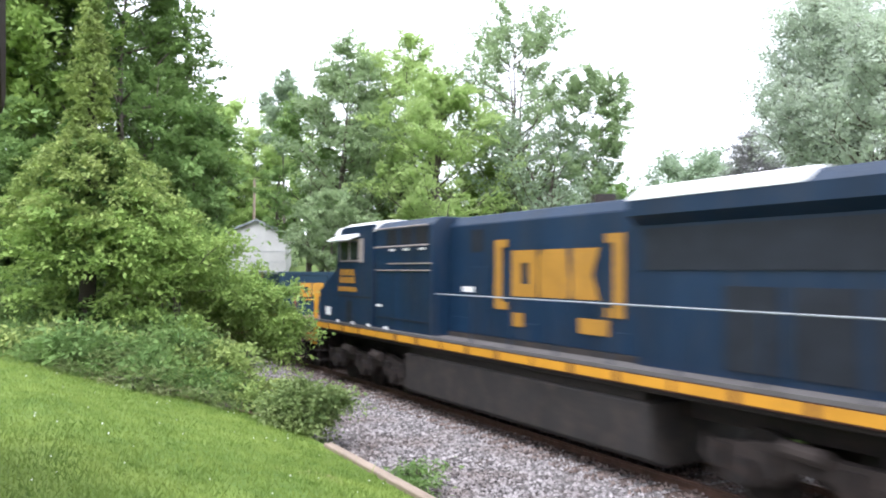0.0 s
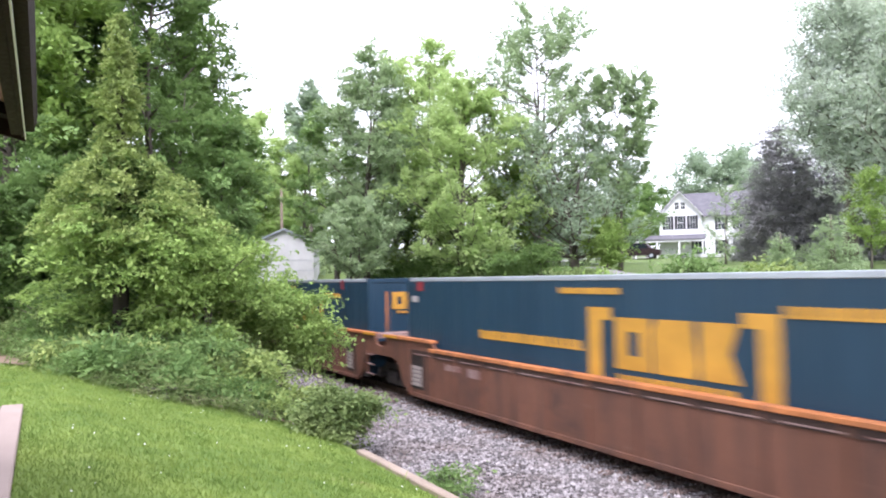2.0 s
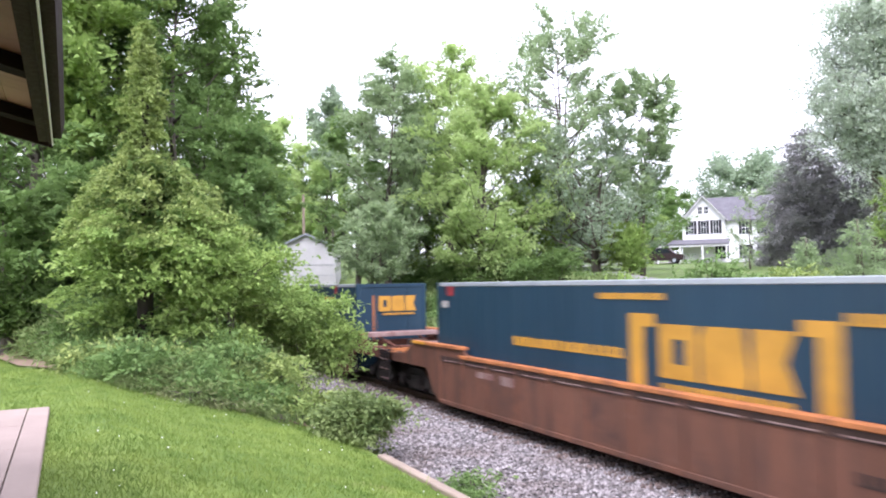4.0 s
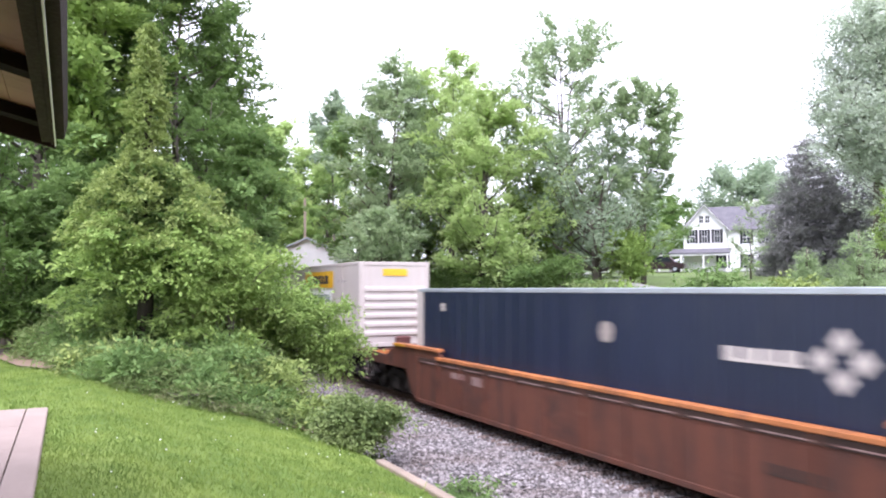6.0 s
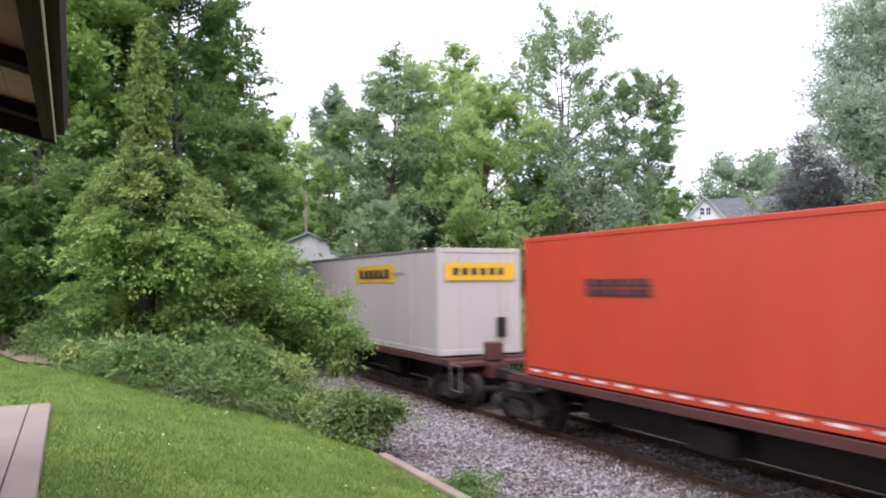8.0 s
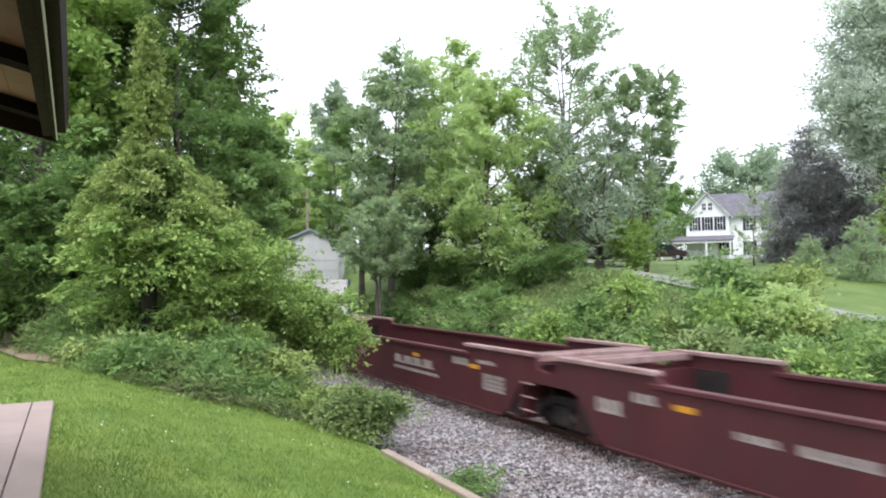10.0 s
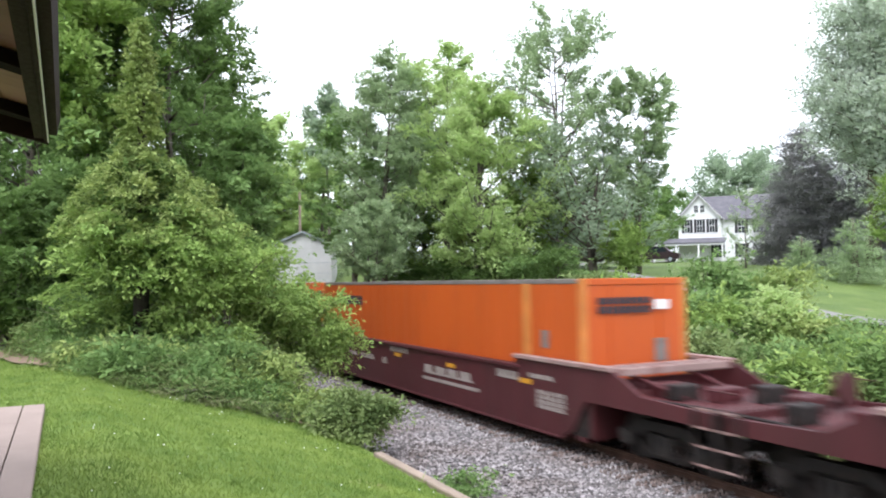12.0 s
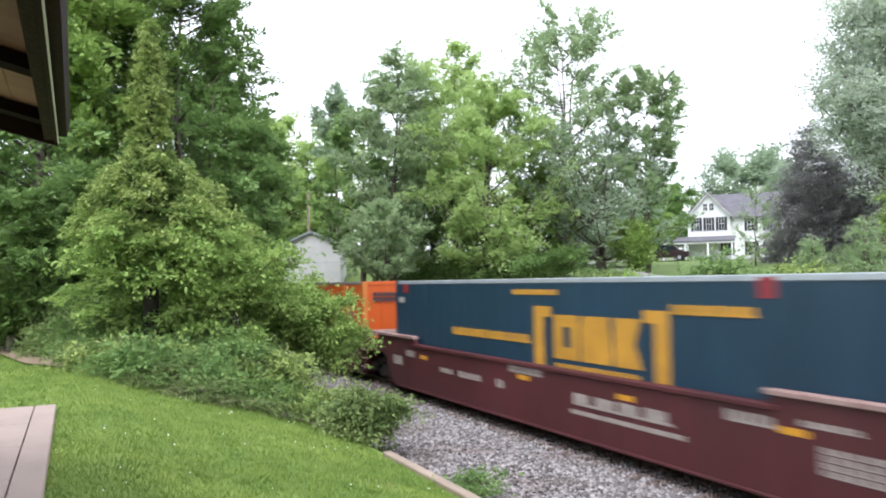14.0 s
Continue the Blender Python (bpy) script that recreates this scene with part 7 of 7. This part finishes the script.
# ---- buildings and far things ----
def window(parent, x, z, w, h, axis, plane, out, shutters=True):
    """A sash window with shutters on a wall; axis 0: the wall runs along x, 1: along y."""
    def slab(a0, a1, z0, z1, d0, d1):
        bm = B()
        p, q = sorted((plane + out * d0, plane + out * d1))
        if axis == 0:
            bx(bm, a0, a1, p, q, z0, z1)
        else:
            bx(bm, p, q, a0, a1, z0, z1)
        return bm
    win = part("window", slab(x - w / 2, x + w / 2, z, z + h, 0.004, 0.03), M["glass"], parent)
    bm = slab(x - w / 2 - 0.08, x + w / 2 + 0.08, z + h, z + h + 0.1, 0.004, 0.06)
    part("lintel", bm, M["white_paint"], win)
    part("sill", slab(x - w / 2 - 0.1, x + w / 2 + 0.1, z - 0.08, z, 0.004, 0.09), M["white_paint"], win)
    part("sash_bar", slab(x - w / 2, x + w / 2, z + h / 2 - 0.03, z + h / 2 + 0.03, 0.031, 0.05), M["white_paint"], win)
    part("mullion", slab(x - 0.02, x + 0.02, z, z + h, 0.031, 0.045), M["white_paint"], win)
    if shutters:
        for a in (x - w / 2 - 0.35, x + w / 2 + 0.05):
            part("shutter", slab(a, a + 0.3, z - 0.03, z + h + 0.03, 0.004, 0.05), M["shutter"], win, "black shutter")


def house():
    """White two-storey farmhouse; local x along its gable front, local -y faces the track."""
    hx, hy, g = -68.06, 57.6, 5.05
    h = root("house", "white clapboard farmhouse with black shutters and porch", "house", "", "", pose(hx, hy, g, 0, 0, 41))
    W2, wall, ridge = 2.4, 5.3, 8.0
    bm = B()
    prism(bm, [(-W2, -2.5), (W2, -2.5), (W2, wall), (0, ridge), (-W2, wall)], 1, 0.0, 7.0)
    part("gable_wing", bm, M["clap"], h)
    bm = B()
    prism(bm, [(1.5, -2.5), (7.5, -2.5), (7.5, wall), (4.5, ridge), (1.5, wall)], 0, W2 + 0.004, 10.5)
    part("side_wing", bm, M["clap"], h)
    bm = B()
    for s in (-1, 1):
        prism(bm, [(s * (W2 + 0.4), wall - 0.42), (0, ridge), (0, ridge + 0.16), (s * (W2 + 0.4), wall - 0.26)][::s], 1, -0.45, 7.3)
    part("roof", bm, M["shingle"], h, "grey shingle roof")
    bm = B()
    for s, y in ((-1, 1.1), (1, 7.9)):
        prism(bm, [(y, wall - 0.37), (4.5, ridge + 0.01), (4.5, ridge + 0.17), (y, wall - 0.21)][::s], 0, 0.0, 10.9)
    part("side_roof", bm, M["shingle"], h, "grey shingle roof")
    bm = B()
    for s in (-1, 1):
        prism(bm, [(s * (W2 + 0.42), wall - 0.50), (0, ridge - 0.08), (0, ridge + 0.02), (s * (W2 + 0.42), wall - 0.40)][::s], 1, -0.50, -0.46)
    part("barge_board", bm, M["white_paint"], h)
    bm = B()
    bx(bm, 5.4, 6.0, 4.3, 4.9, ridge - 0.3, ridge + 0.9)
    part("chimney", bm, M["shed_wall"], h)
    for x in (-1.4, 0.0, 1.4):
        window(h, x, 3.5, 0.55, 1.55, 0, 0.0, -1)
    window(h, -0.35, 5.9, 0.45, 0.8, 0, 0.0, -1, False)
    window(h, 0.35, 5.9, 0.45, 0.8, 0, 0.0, -1, False)
    for x in (4.6, 6.6, 8.8):
        window(h, x, 3.4, 0.75, 1.5, 0, 1.5, -1)
        window(h, x, 0.5, 0.8, 1.6, 0, 1.5, -1)
    window(h, 2.0, 0.5, 0.8, 1.6, 0, 0.0, -1)
    # porch across the front and round the side
    bm = B()
    prism(bm, [(-2.6, 2.1), (-2.6, 2.25), (0, 2.85), (0, 2.6)], 0, -5.2, 2.9)
    part("porch_roof", bm, M["shingle"], h, "low grey porch roof")
    bm = B()
    bx(bm, -5.1, 2.8, -2.5, -2.35, 1.9, 2.12)
    part("porch_beam", bm, M["white_paint"], h)
    for x in (-5.0, -2.5, 0.0, 2.6):
        bm = B()
        bx(bm, x - 0.09, x + 0.09, -2.5, -2.32, -0.2, 1.9)
        part("porch_post", bm, M["white_paint"], h)
    bm = B()
    bx(bm, -5.2, 2.9, -2.6, 0, -2.4, -0.2)
    part("porch_floor", bm, M["shed_wall"], h)


house()


def shed():
    sx, sy = -59.6, 6.9
    g = ground_z(sx, sy)
    s = root("shed", "pale block shed with low gable roof", "shed", "", "", pose(sx, sy, g, 0, 0, 68))
    top = 7.2 - g
    bm = B()
    prism(bm, [(-2.3, -1.0), (2.3, -1.0), (2.3, top - 1.0), (0, top), (-2.3, top - 1.0)], 1, 0, 7)
    part("wall", bm, M["shed_wall"], s)
    bm = B()
    for k in (-1, 1):
        prism(bm, [(k * 2.6, top - 1.13), (0, top + 0.004), (0, top + 0.14), (k * 2.6, top - 1.0)][::k], 1, -0.25, 7.2)
    part("roof", bm, M["galv"], s, "pale weathered metal roof")
    for i in range(5):
        bm = B()
        bx(bm, -2.3, 2.3, -0.02, -0.004, 0.2 + i * (top - 1.8) / 5, 0.23 + i * (top - 1.8) / 5)
        part("wall_course", bm, M["galv"], s)
    px, py = -69.3, 9.44
    gp = ground_z(px, py)
    p = root("utility_pole", "thin weathered utility pole above the shed", "pole", "", "", pose(px, py, gp))
    bm = B()
    tube(bm, [(0, 0, 0), (0, 0, 11.65 - gp)], [0.15, 0.12], 9)
    part("pole", bm, M["timber"], p)


shed()


def parked_car():
    cx, cy, g = -62.3, 45.95, 4.85
    c = root("parked_car", "dark red estate car parked on the drive", "car", "", "", pose(cx, cy, g, 0, 0, 38))
    bm = B()
    prism(bm, [(-2.2, 0.35), (2.2, 0.35), (2.25, 0.9), (1.3, 1.05), (0.75, 1.66), (-1.9, 1.68), (-2.2, 1.1)], 1, -0.86, 0.86)
    bmesh.ops.bevel(bm, geom=list(bm.edges), offset=0.08, segments=2, affect="EDGES")
    part("body", bm, M["car_paint"], c)
    bm = B()
    prism(bm, [(-1.95, 1.08), (1.05, 1.08), (0.66, 1.58), (-1.75, 1.6)], 1, -0.875, 0.875)
    part("side_glass", bm, M["glass"], c)
    for x in (-1.35, 1.35):
        for s in (-1, 1):
            bm = B()
            ya, yb = sorted((s * 0.88, s * 0.66))
            disc(bm, x, ya, yb, 0.32, 0.32, 16)
            w = part("wheel", bm, M["tyre"], c)
            bm = B()
            ya, yb = sorted((s * 0.884, s * 0.90))
            disc(bm, x, ya, yb, 0.32, 0.19, 12)
            part("rim", bm, M["galv"], w)
    # drive and lane
    for name, pts, w in (("drive", [(-42, 24), (-36, 17.6), (-30, 14.8), (-25.5, 14.2), (-21.1, 15.4), (-17.2, 14.8), (-12, 13.2), (-4, 12)], 1.8), ("lane", [(-58, 28), (-66, 44), (-60, 60)], 3.2)):
        bm = B()
        rows = []
        for i in range(len(pts) - 1):
            for k in range(12):
                f = k / 12
                x = pts[i][0] + (pts[i + 1][0] - pts[i][0]) * f
                y = pts[i][1] + (pts[i + 1][1] - pts[i][1]) * f
                d = Vector((pts[i + 1][0] - pts[i][0], pts[i + 1][1] - pts[i][1], 0)).normalized()
                sd = Vector((-d.y, d.x, 0)) * w / 2
                rows.append([bm.verts.new((x + sd.x * u, y + sd.y * u, ground_z(x + sd.x * u, y + sd.y * u) + 0.17)) for u in (-1, 0, 1)])
        for a, b in zip(rows, rows[1:]):
            for k in range(2):
                bm.faces.new((a[k], b[k], b[k + 1], a[k + 1]))
        bmesh.ops.recalc_face_normals(bm, faces=bm.faces)
        tagged(part("road_" + name, bm, M["path_gravel"], None, "narrow pale gravel " + name), "", "road", "", "structure")


parked_car()


RUN = [(0.0, 0.0), (0.5, 10.93), (1.0, 22.1), (1.5, 32.9), (2.0, 43.98), (2.5, 54.3), (3.0, 65.95), (3.5, 76.9), (4.0, 87.81),
       (4.5, 99.0), (5.0, 110.23), (5.5, 121.49), (6.0, 132.78), (6.5, 144.07), (7.0, 155.38), (7.5, 166.69), (8.0, 178.0), (8.5, 189.29),
       (9.0, 200.57), (9.5, 211.81), (10.0, 223.04), (10.5, 234.24), (11.0, 245.42), (11.5, 256.57), (12.0, 267.7), (12.5, 278.78),
       (13.0, 289.84), (13.5, 300.89), (14.0, 311.9)]


def motions():
    for ob, q in TRAIN:
        walk(ob, [(t, pose(q + d, 0, 0)) for t, d in RUN])


motions()
